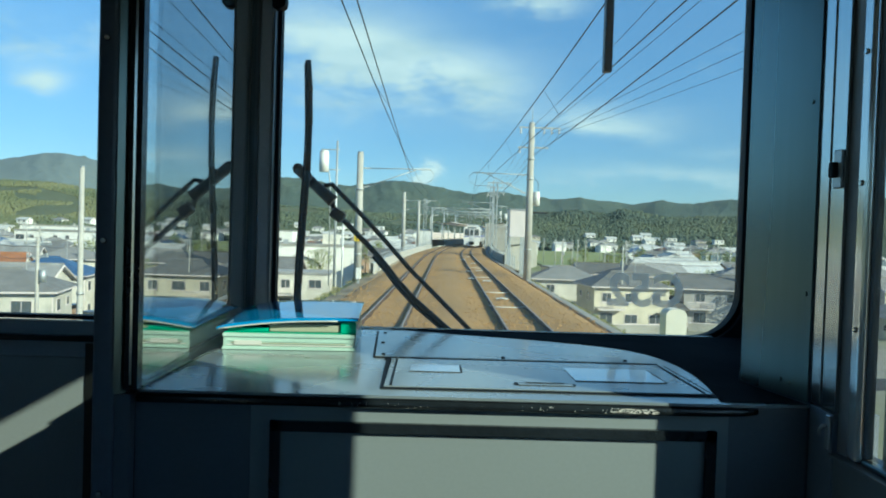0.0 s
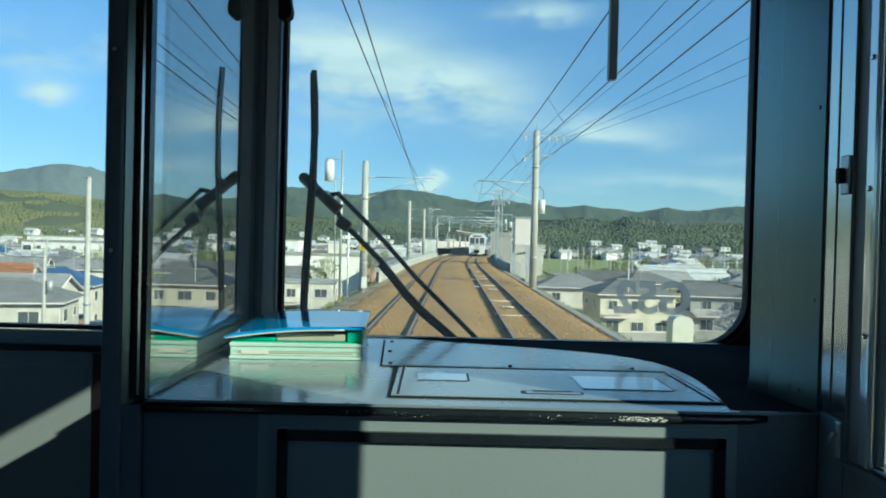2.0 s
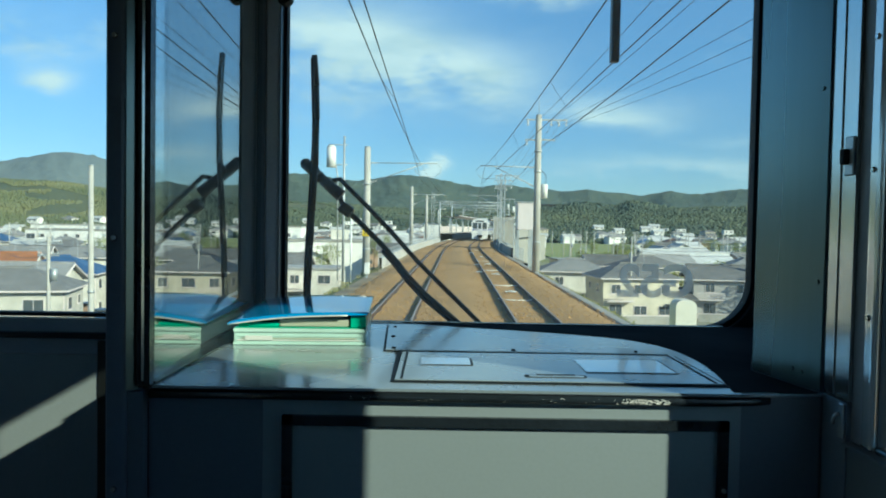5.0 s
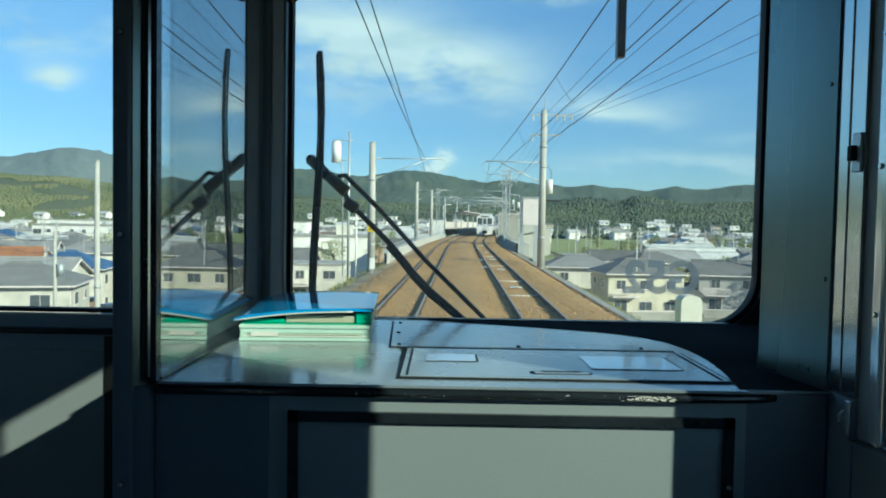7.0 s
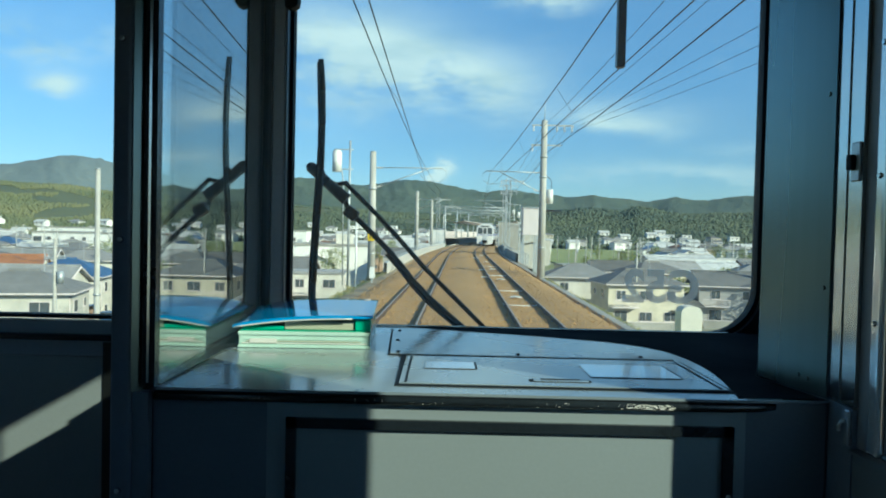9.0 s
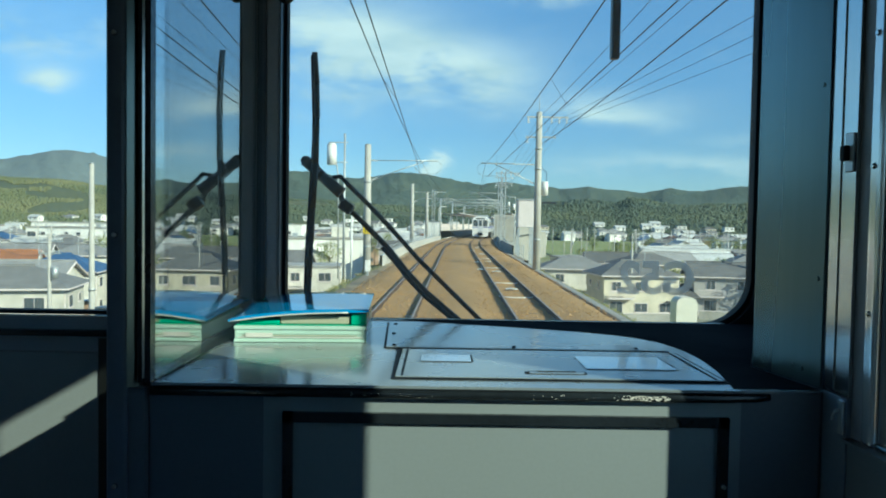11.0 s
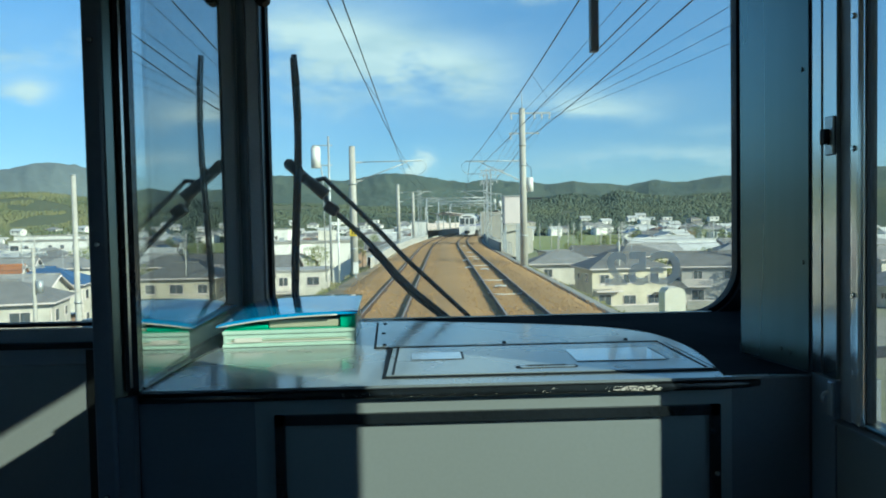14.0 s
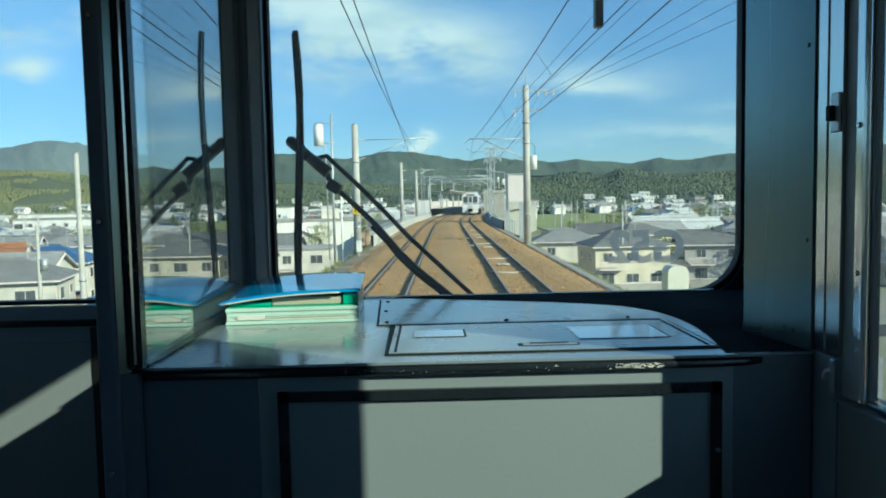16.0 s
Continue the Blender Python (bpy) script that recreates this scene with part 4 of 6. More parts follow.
def stones():
    """Loose stones over the nearer ballast."""
    rng = random.Random(31)
    verts, faces = [], []
    for _ in range(12000):
        y = 13 + 75 * rng.random() ** 1.8
        o = rng.uniform(-2.5, 6.4)
        s = rng.uniform(0.015, 0.035)
        x, z = xc(y) + o, -0.10 - (0.2 if o < -2.1 or o > 6 else 0.025 if min(abs(o), abs(o - GAP)) < 0.86 else 0) + rng.uniform(-0.01, 0.02)
        if min(abs(o - 0.565), abs(o + 0.565), abs(o - GAP - 0.565), abs(o - GAP + 0.565)) < 0.09:
            continue
        n = len(verts)
        for d in ((1, 0, 0), (0, 1, 0), (-1, 0, 0), (0, -1, 0), (0, 0, 1), (0, 0, -1)):
            k = s * rng.uniform(0.6, 1.3)
            verts.append((x + d[0] * k + rng.uniform(-0.01, 0.01), y + d[1] * k, z + d[2] * k * 0.8))
        for a in range(4):
            b = (a + 1) % 4
            faces += [(n + a, n + b, n + 4), (n + b, n + a, n + 5)]
    me = bpy.data.meshes.new("ballast_stones")
    me.from_pydata(verts, [], faces)
    me.materials.append(M["stone"])
    tagged(new("ballast_stones", me), "loose rust-brown ballast stones", "ballast", kind="stuff")


def roadbed():
    bm = bmesh.new()
    rng = random.Random(2)
    offs = [-2.4, -1.9, -1.2, -0.86, -0.40, 0, 0.40, 0.86, 1.2, 1.9, 2.6, 2.94, 3.40, 3.8, 4.20, 4.66, 5.0, 5.7, 6.3]
    ys = [-12 + 0.6 * i for i in range(480)]
    rows = []
    for y in ys:
        r = []
        for o in offs:
            low = 0.0
            if o < -2 or o > 6:
                low = -0.25
            if abs(o - 1.9) < 0.3:
                low = 0.07
            elif min(abs(o), abs(o - GAP)) < 0.9:
                low = -0.028
            r.append(bm.verts.new((xc(y) + o, y, -0.115 + low + rng.uniform(-0.02, 0.02))))
        rows.append(r)
    for a, b in zip(rows, rows[1:]):
        for i in range(len(offs) - 1):
            bm.faces.new((a[i], a[i + 1], b[i + 1], b[i])).smooth = True
    structure("track_bed", bm, M["ballast"], "rust-brown ballast of the double track", "ballast")
    bm = bmesh.new()
    lane(bm, [(-3.3, -0.50), (-2.25, -0.44)], YS)
    lane(bm, [(6.15, -0.44), (6.74, -0.50)], [y for y in YS if y < 58])
    lane(bm, [(6.15, -0.44), (7.5, -0.50)], [y for y in YS if y > 54])
    structure("track_shoulder", bm, M["cess"], "grey-brown gravel beside the track", "gravel")
    bm = bmesh.new()
    lane(bm, [(-11.0, GROUND), (-5.6, -2.6), (-4.4, -0.95), (-3.3, -0.505)], YS)
    lane(bm, [(6.74, -0.45), (8.3, -1.25), (9.6, -3.0), (14.0, GROUND)], [y for y in YS if y < 58])
    structure("embankment", bm, M["grass"], "grassy embankment slope", "embankment")
    bm = bmesh.new()
    lane(bm, [(7.5, -0.505), (7.6, GROUND)], [y for y in YS if y > 54])
    structure("viaduct_side", bm, M["concrete"], "stained concrete side of the viaduct", "viaduct")
    bm = bmesh.new()
    lane(bm, [(6.40, -0.60), (6.40, -0.34), (6.43, -0.31), (6.70, -0.31), (6.73, -0.34), (6.73, -0.60)], YS)
    structure("kerb", bm, M["concrete"], "pale concrete kerb at the ballast edge", "kerb")
    stones()
    for side, o in (("near", 0), ("far", GAP)):
        tr = thing("track", "narrow-gauge railway track on rusty ballast", "railway track", group="railway tracks")
        for s in (-0.565, 0.565):
            bm = bmesh.new()
            c = o + s
            prof = [(c - 0.062, -0.185), (c - 0.062, -0.160), (c - 0.014, -0.140), (c - 0.014, -0.045), (c - 0.033, -0.035), (c - 0.033, -0.006)]
            prof += [(2 * c - a, z) for a, z in prof[::-1]]
            lane(bm, prof, [-12 + 2.0 * i for i in range(150)])
            rail = part("rail", bm, M["rail"], tr, "rusty rail")
            bm = bmesh.new()
            lane(bm, [(c - 0.033, -0.006), (c - 0.026, 0.0), (c + 0.026, 0.0), (c + 0.033, -0.006)], [-12 + 2.0 * i for i in range(150)])
            part("running_surface", bm, M["rail_head"], rail, "polished top of the rail")
        bm = bmesh.new()
        box(bm, -1.0, 1.0, -0.12, 0.12, -0.1, 0.0)
        bevel(bm, 0.02, 1)
        me = mesh_of(bm, "sleeper", M["sleeper"])
        for i in range(150):
            y = 6 + 0.62 * i
            s = new("sleeper", me)
            s.parent = tr
            s.location = (xc(y) + o, y, -0.150 + 0.004 * math.sin(i * 1.7))
    rng = random.Random(8)
    # white plates between the far rails, and cross bonds
    bm = bmesh.new()
    box(bm, -0.22, 0.22, -0.10, 0.10, 0, 0.04)
    bevel(bm, 0.01, 1)
    box(bm, -0.08, 0.08, -0.16, 0.16, 0.041, 0.055)
    pl = part("track_plate", bm, M["insulator"])
    tagged(pl, "flat white plate lying in the track", "track plate", "track plates")
    pl.location = (xc(27) + GAP, 27, -0.095)
    for y, o in ((37, GAP), (38.6, GAP - 0.75), (46, GAP - 0.7), (47, GAP), (58, GAP), (66, GAP - 0.6), (74, GAP)):
        q = copy_thing(pl, Matrix.Translation((xc(y) + o, y, -0.093)))
        q.rotation_euler.z = rng.uniform(-0.1, 0.1)


def verge_weeds():
    """Tufts of weeds and dry grass along both edges of the ballast."""
    rng = random.Random(77)
    verts, faces = [], []
    for _ in range(3400):
        y = 12 + 62 * rng.random() ** 1.4
        if rng.random() < 0.62:
            o = rng.choice((rng.uniform(6.75, 8.4), rng.uniform(6.75, 9.8), rng.uniform(7.2, 9.4)))
            z = -0.45 - 0.51 * max(0.0, o - 6.74) - 0.75 * max(0.0, o - 8.3)
            if y > 56 and o > 6.7:
                continue
        else:
            o = -3.1 - 2.2 * rng.random()
            z = -0.46 - 0.40 * max(0.0, -3.3 - o) - 0.8 * max(0.0, -4.4 - o)
        if noise.fractal(Vector((o * 0.5, y * 0.16, 5)), 1.0, 2.0, 3) < 0.05:
            continue
        x, h = xc(y) + o, rng.uniform(0.05, 0.20)
        for _ in range(7):
            a, l = rng.uniform(0, 6.283), h * rng.uniform(0.6, 1.15)
            c, d = math.cos(a), math.sin(a)
            w, lean = rng.uniform(0.004, 0.012), rng.uniform(0.3, 1.1) * l
            bx, by = x + rng.uniform(-0.12, 0.12), y + rng.uniform(-0.12, 0.12)
            n = len(verts)
            verts += [(bx - d * w, by + c * w, z - 0.05), (bx + d * w, by - c * w, z - 0.05), (bx + c * lean * 0.5 + d * w, by + d * lean * 0.5 - c * w, z + l * 0.65), (bx + c * lean, by + d * lean, z + l)]
            faces.append((n, n + 1, n + 2, n + 3))
    me = bpy.data.meshes.new("verge_weeds")
    me.from_pydata(verts, [], faces)
    me.materials.append(M["weed"])
    tagged(new("verge_weeds", me), "green and straw-coloured weeds along the ballast edge", "weeds", kind="stuff")


def rail_bonds():
    """Pale looped cables lying across the far track."""
    for y in (24.5, 30.5, 41.0, 52.0):
        x = xc(y) + GAP
        bm = bmesh.new()
        pipe(bm, [(x - 0.62, y + 0.10, -0.10), (x - 0.40, y - 0.12, -0.125), (x - 0.1, y - 0.22, -0.125), (x + 0.2, y - 0.20, -0.125), (x + 0.45, y - 0.08, -0.125), (x + 0.63, y + 0.14, -0.10)], 0.022, 6)
        tagged(part("rail_bond", bm, M["insulator"]), "pale looped bond cable lying between the rails", "cable", "rail bonds")


def wire(pts, r, name="overhead_wire", label="dark overhead wire above the track", sag=0.0, group="overhead wires"):
    """One wire through its supports, each span sagging."""
    full = []
    for a, b in zip(pts, pts[1:]):
        a, b = Vector(a), Vector(b)
        for i in range(8):
            t = i / 8
            p = a.lerp(b, t)
            p.z -= sag * 4 * t * (1 - t)
            full.append(p)
    full.append(Vector(pts[-1]))
    bm = bmesh.new()
    pipe(bm, full, r, 5)
    return tagged(part(name, bm, M["wire"]), label, "wire", group)


def cantilever(parent, sx, reach, z, mast_r=0.0):
    """Bracket arms from a mast at the parent's origin towards sx."""
    bm = bmesh.new()
    rod(bm, (sx * mast_r, 0, z), (sx * (reach + 0.9), 0, z + 0.05), 0.028, 0.028, 8)
    part("top_tube", bm, M["galv"], parent)
    bm = bmesh.new()
    rod(bm, (sx * mast_r, 0, z - 1.15), (sx * (reach + 0.05), 0, z - 0.02), 0.028, 0.028, 8)
    part("stay_tube", bm, M["galv"], parent)
    bm = bmesh.new()
    pipe(bm, [(sx * (reach - 0.5), 0, z - 0.30), (sx * (reach - 0.1), 0, z - 0.72), (sx * (reach + 0.75), 0, z - 0.74)], 0.018, 6)
    part("steady_arm", bm, M["galv"], parent)
    bm = bmesh.new()
    pipe(bm, [(sx * (reach - 0.35), 0, z), (sx * (reach + 0.9), 0, z + 0.02), (sx * (reach + 1.15), 0, z - 0.2), (sx * (reach + 1.05), 0, z - 0.55), (sx * (reach + 0.75), 0, z - 0.74)], 0.016, 6)
    part("drop_bracket", bm, M["galv"], parent)
    for zz, tilt in ((z, 0), (z - 1.15, 0.28)):
        bm = bmesh.new()
        for i in range(5):
            x = mast_r + 0.08 + i * 0.07
            rod(bm, (sx * x, 0, zz + tilt * (x - mast_r)), (sx * (x + 0.03), 0, zz + tilt * (x + 0.03 - mast_r)), 0.06, 0.045, 8)
        part("insulator", bm, M["insulator"], parent, "white ribbed insulator")


def crossarm(parent, x0, x1, z, pins, down=True):
    bm = bmesh.new()
    box(bm, x0, x1, -0.045, 0.045, z - 0.045, z + 0.045)
    part("crossarm", bm, M["galv"], parent)
    for x in pins:
        bm = bmesh.new()
        s = -1 if down else 1
        for i in range(4):
            rod(bm, (x, 0, z + s * (0.06 + 0.08 * i)), (x, 0, z + s * (0.11 + 0.08 * i)), 0.03, 0.085, 8)
        part("insulator", bm, M["insulator"], parent, "white ribbed insulator")


def concrete_mast(x, y, z0, top, sx, reach, arms=True, extra=False):
    m = thing("catenary_mast", "round grey concrete mast carrying overhead line brackets", "mast", (x, y, z0), group="catenary masts")
    bm = bmesh.new()
    rod(bm, (0, 0, 0), (0, 0, top - z0), 0.24, 0.18, 18)
    part("pole", bm, M["pole_concrete"], m)
    for z in (top - z0 - 2.2, top - z0 - 3.4, 2.2):
        bm = bmesh.new()
        rod(bm, (0, 0, z), (0, 0, z + 0.09), 0.245, 0.245, 18)
        part("band", bm, M["galv"], m)
    bm = bmesh.new()
    rod(bm, (0, 0, top - z0), (0, 0, top - z0 + 0.06), 0.19, 0.15, 18)
    part("cap", bm, M["galv"], m)
    cantilever(m, sx, reach, 6.0 - z0, 0.17)
    if arms:
        crossarm(m, -0.75, 1.75, top - z0 - 0.25, (-0.65, 0.75, 1.2, 1.65))
        crossarm(m, -0.8, 1.0, top - z0 - 1.45, (-0.7,))
        bm = bmesh.new()
        rod(bm, (0, 0, top - z0), (0, 0, top - z0 + 1.3), 0.022, 0.012, 6)
        part("lightning_rod", bm, M["galv"], m)
    if extra:
        bm = bmesh.new()
        rod(bm, (0.42, -0.02, 4.9), (0.42, -0.02, 5.75), 0.20, 0.20, 14)
        part("transformer", bm, M["insulator"], m, "white can transformer")
        bm = bmesh.new()
        box(bm, -0.1, 1.1, -0.06, 0.06, 4.42, 4.54)
        part("bracket", bm, M["wire"], m)
        bm = bmesh.new()
        pipe(bm, [(0.2, 0, 6.6), (0.5, 0, 6.3), (0.5, 0, 5.75)], 0.015, 6)
        part("cable", bm, M["wire"], m)
    return m


def lattice_mast(x, y, z0, top, w, sx, reach, arms=True, brackets=True):
    m = thing("lattice_mast", "pale galvanised steel lattice mast", "mast", (x, y, z0), group="lattice masts")
    h = top - z0
    for a in (-1, 1):
        for b in (-1, 1):
            bm = bmesh.new()
            box(bm, a * w - 0.035, a * w + 0.035, b * w - 0.035, b * w + 0.035, 0, h)
            part("chord", bm, M["galv"], m)
    n = int(h / (w * 2.2))
    for side in range(4):
        bm = bmesh.new()
        for i in range(n):
            z0_, z1_ = h * i / n, h * (i + 1) / n
            s = 1 if i % 2 else -1
            if side == 0:
                rod(bm, (-w * s, -w, z0_), (w * s, -w, z1_), 0.022, seg=4)
            elif side == 1:
                rod(bm, (-w * s, w, z0_), (w * s, w, z1_), 0.022, seg=4)
            elif side == 2:
                rod(bm, (-w, -w * s, z0_), (-w, w * s, z1_), 0.022, seg=4)
            else:
                rod(bm, (w, -w * s, z0_), (w, w * s, z1_), 0.022, seg=4)
        part("lacing", bm, M["galv"], m)
    if brackets:
        cantilever(m, sx, reach, 6.0 - z0, w)
    if arms:
        crossarm(m, -0.9, 1.9, h - 0.2, (-0.8, 0.9, 1.35, 1.8))
        crossarm(m, -0.9, 1.1, h - 1.4, (-0.8, 1.0))
        bm = bmesh.new()
        pipe(bm, [(w, 0, h - 3.0), (1.45, 0, h - 2.95), (1.5, 0, h - 5.2), (w, 0, h - 5.5)], 0.05, 6)
        part("side_frame", bm, M["galv"], m)
        bm = bmesh.new()
        rod(bm, (1.3, 0, h - 4.5), (1.3, 0, h - 3.8), 0.17, 0.17, 12)
        part("transformer", bm, M["insulator"], m, "white can transformer")
    return m


def portal(y, x0, x1, z):
    p = thing("portal_gantry", "galvanised steel portal beam over both tracks", "gantry", (x0, y, -0.4), group="portal gantries")
    for x in (0, x1 - x0):
        bm = bmesh.new()
        rod(bm, (x, 0, 0), (x, 0, z + 0.4), 0.12, 0.12, 10)
        part("post", bm, M["galv"], p)
    for zz in (z - 0.1, z + 0.45):
        bm = bmesh.new()
        rod(bm, (0, 0, zz), (x1 - x0, 0, zz), 0.045, seg=6)
        part("beam_chord", bm, M["galv"], p)
    bm = bmesh.new()
    n = 14
    for i in range(n):
        a, b = (x1 - x0) * i / n, (x1 - x0) * (i + 1) / n
        s = i % 2
        rod(bm, (a, 0, z - 0.1 + 0.55 * s), (b, 0, z + 0.45 - 0.55 * s), 0.025, seg=4)
    part("lacing", bm, M["galv"], p)
    for o in (0, GAP):
        bm = bmesh.new()
        x = xc(y) + o - x0
        rod(bm, (x - 0.9, 0, z), (x - 0.9, 0, z + 0.0 - 1.6), 0.04, seg=6)
        rod(bm, (x - 0.9, 0, z - 0.5), (x + 0.5, 0, z - 0.5), 0.03, seg=6)
        rod(bm, (x - 0.9, 0, z - 1.5), (x + 0.5, 0, z - 1.3), 0.03, seg=6)
        part("hanger", bm, M["galv"], p)


def overhead():
    concrete_mast(6.95, 43, -0.75, 9.1, -1, 2.55, True, True)
    left = concrete_mast(-3.2, 42, -1.3, 6.9, 1, 3.2, False)
    bm = bmesh.new()
    box(bm, -0.21, 0.21, -0.262, -0.248, 3.0, 3.42)
    plate = part("number_plate", bm, M["yellow"], left, "yellow mast plate")
    bm = bmesh.new()
    for x in (-0.10, 0.05):
        box(bm, x, x + 0.06, -0.268, -0.2625, 3.08, 3.32)
    part("marking", bm, M["wire"], plate)
    concrete_mast(-2.1, 84, -1.0, 6.9, 1, 3.0, False)
    concrete_mast(-0.7, 106, -1.0, 6.9, 1, 3.0, False)
    lattice_mast(8.55, 84, -0.5, 8.6, 0.26, -1, 3.0)
    lattice_mast(10.3, 108, -0.5, 9.6, 0.3, -1, 3.0)
    lattice_mast(0.2, 112, -1.0, 7.6, 0.2, 1, 3.2, False)
    portal(128, xc(128) - 3.6, xc(128) + GAP + 3.6, 6.7)
    portal(150, xc(150) - 3.6, xc(150) + GAP + 3.6, 6.7)
    portal(172, xc(172) - 3.6, xc(172) + GAP + 3.6, 6.7)
    sup = [-2, 43, 84, 108, 128, 150, 172]
    for o in (0, GAP):
        st = [0.15, -0.45] + [0.15 * (-1) ** i for i in range(2, len(sup))]
        wire([((xc(y) if y > 0 else -0.70) + o + s, y, 6.0) for y, s in zip(sup, st)], 0.012, label="dark messenger wire above the track", sag=0.35)
        wire([((xc(y) if y > 0 else -0.10) + o + s, y, 5.12) for y, s in zip(sup, st)], 0.010, label="dark contact wire above the track")
        for a, b, s0, s1 in zip(sup, sup[1:], st, st[1:]):
            n = max(2, int((b - a) / 8))
            for i in range(1, n):
                t = i / n
                y = a + (b - a) * t
                x = (xc(a) if a > 0 else -0.70) * (1 - t) + xc(b) * t + o + s0 * (1 - t) + s1 * t
                xl = (xc(a) if a > 0 else -0.10) * (1 - t) + xc(b) * t + o + s0 * (1 - t) + s1 * t
                bm = bmesh.new()
                rod(bm, (xl, y, 5.12), (x, y, 6.0 - 0.35 * 4 * t * (1 - t)), 0.004, seg=4)
                tagged(part("dropper", bm, M["wire"]), "thin dropper between messenger and contact wire", "wire", "droppers")
    # feeders and lines on the right-hand masts
    for x0, dx, z, r, zz in ((6.32, -0.10, 8.75, 0.010, 7.9), (7.51, 0.30, 8.50, 0.009, 8.0), (6.54, 0.25, 7.30, 0.019, 7.0), (11.3, 0.75, 8.5, 0.009, 8.0), (13.0, 1.2, 8.5, 0.009, 8.0), (15.2, 1.65, 8.5, 0.009, 8.0)):
        wire([(x0, -3, z + 0.1), (6.95 + dx, 43, z), (8.55 + dx * 1.1, 84, zz), (10.3 + dx, 108, zz + 0.9), (xc(150) + 7.5 + dx, 150, zz)], r, "feeder_line", "dark feeder cable strung between masts", 0.35, "feeder lines")


def barriers():
    # fences along both edges of the line
    def fence(name, o, y0, y1, h, post_step, label):
        f = thing(name, label, "fence", group="lineside fences")
        n = int((y1 - y0) / post_step)
        ys = [y0 + (y1 - y0) * i / n for i in range(n + 1)]
        bmp = bmesh.new()
        box(bmp, -0.03, 0.03, -0.03, 0.03, 0, h)
        me = mesh_of(bmp, "post", M["galv"])
        for y in ys:
            p = new("post", me)
            p.parent = f
            p.location = (xc(y) + o, y, -0.5)
        for z in (h * 0.35, h * 0.68, h - 0.04):
            bm = bmesh.new()
            pipe(bm, [(xc(y) + o, y, -0.5 + z) for y in ys], 0.022, 5)
            part("rail", bm, M["galv"], f)
    fence("fence", -3.35, 52, 124, 1.15, 2.0, "pale galvanised railing along the embankment")
    fence("fence", 7.2, 58, 118, 1.15, 2.0, "pale galvanised railing along the embankment")
    for o, y0, y1, h in ((-3.15, 46, 124, 0.75), (6.95, 66, 122, 0.95)):
        bm = bmesh.new()
        n = int((y1 - y0) / 2)
        ys = [y0 + 2 * i for i in range(n + 1)]
        lane(bm, [(o - 0.09, -0.5), (o - 0.09, -0.5 + h), (o + 0.09, -0.5 + h), (o + 0.09, -0.5)], ys)
        structure("parapet", bm, M["insulator"] if o < 0 else M["concrete"], "weathered concrete parapet beside the line", "parapet")
    # tall pale relay hut and noise screen by the far track
    h = thing("relay_hut", "tall pale equipment cabinet on legs beside the line", "equipment cabinet", (10.6, 80, -0.5))
    bm = bmesh.new()
    box(bm, -0.8, 0.9, -1.2, 1.2, 2.6, 5.6)
    bevel(bm, 0.04, 1)
    part("body", bm, M["frame_white"], h)
    bm = bmesh.new()
    box(bm, -0.9, 1.0, -1.3, 1.3, 5.61, 5.72)
    part("roof", bm, M["galv"], h)
    for a in (-0.7, 0.8):
        for b in (-1.0, 1.0):
            bm = bmesh.new()
            box(bm, a - 0.09, a + 0.09, b - 0.09, b + 0.09, -2.0, 2.6)
            part("leg", bm, M["galv"], h)
    bm = bmesh.new()
    box(bm, -0.82, -0.80, -0.5, 0.5, 3.0, 5.0)
    part("door", bm, M["insulator"], h)
    s = thing("noise_screen", "weathered grey concrete screen beside the platform ramp", "screen wall", (11.9, 118, -0.5))
    for i in range(5):
        bm = bmesh.new()
        box(bm, -1.6, 1.6, -0.08, 0.08, 0.9 * i * 1.0, 0.9 * i + 0.88)
        part("panel", bm, M["concrete"], s)
    for x in (-1.68, 1.68):
        bm = bmesh.new()
        box(bm, x - 0.07, x + 0.07, -0.12, 0.12, 0, 4.6)
        part("post", bm, M["galv"], s)
    # loudspeaker pole and white posts on the near side
    p = thing("antenna_pole", "slim steel pole with a white drum-shaped unit", "pole", (-4.3, 40, -1.3))
    bm = bmesh.new()
    rod(bm, (0, 0, 0), (0, 0, 8.6), 0.075, 0.055, 10)
    part("pole", bm, M["galv"], p)
    bm = bmesh.new()
    rod(bm, (-0.72, 0, 6.85), (-0.72, 0, 7.95), 0.27, 0.27, 18)
    rod(bm, (-0.72, 0, 7.95), (-0.72, 0, 8.06), 0.27, 0.18, 18)
    part("drum", bm, M["insulator"], p, "white drum-shaped transformer")
    for z in (7.0, 8.1):
        bm = bmesh.new()
        rod(bm, (-0.9, 0, z), (0.2, 0, z), 0.03, seg=6)
        part("bracket", bm, M["galv"], p)
    bm = bmesh.new()
    pipe(bm, [(-0.45, 0, 7.0), (-0.35, 0, 6.2), (-0.3, 0, 0.5)], 0.035, 6)
    part("conduit", bm, M["galv"], p)
    bm = bmesh.new()
    rod(bm, (0.62, -1.5, -0.2), (0.62, -1.5, 4.2), 0.05, 0.05, 8)
    part("post", bm, M["insulator"], p)
    b = thing("junction_box", "small white box beside the mast foot", "junction box", (-2.75, 38, -0.5))
    bm = bmesh.new()
    box(bm, -0.14, 0.14, -0.12, 0.12, 0.25, 0.85)
    bevel(bm, 0.02, 1)
    part("box", bm, M["insulator"], b)
    bm = bmesh.new()
    box(bm, -0.05, 0.05, -0.05, 0.05, 0, 0.25)
    part("foot", bm, M["galv"], b)
    c = thing("concrete_pillar", "white concrete pillar with a bevelled cap below the embankment", "pillar", (11.45, 30, -8.0))
    bm = bmesh.new()
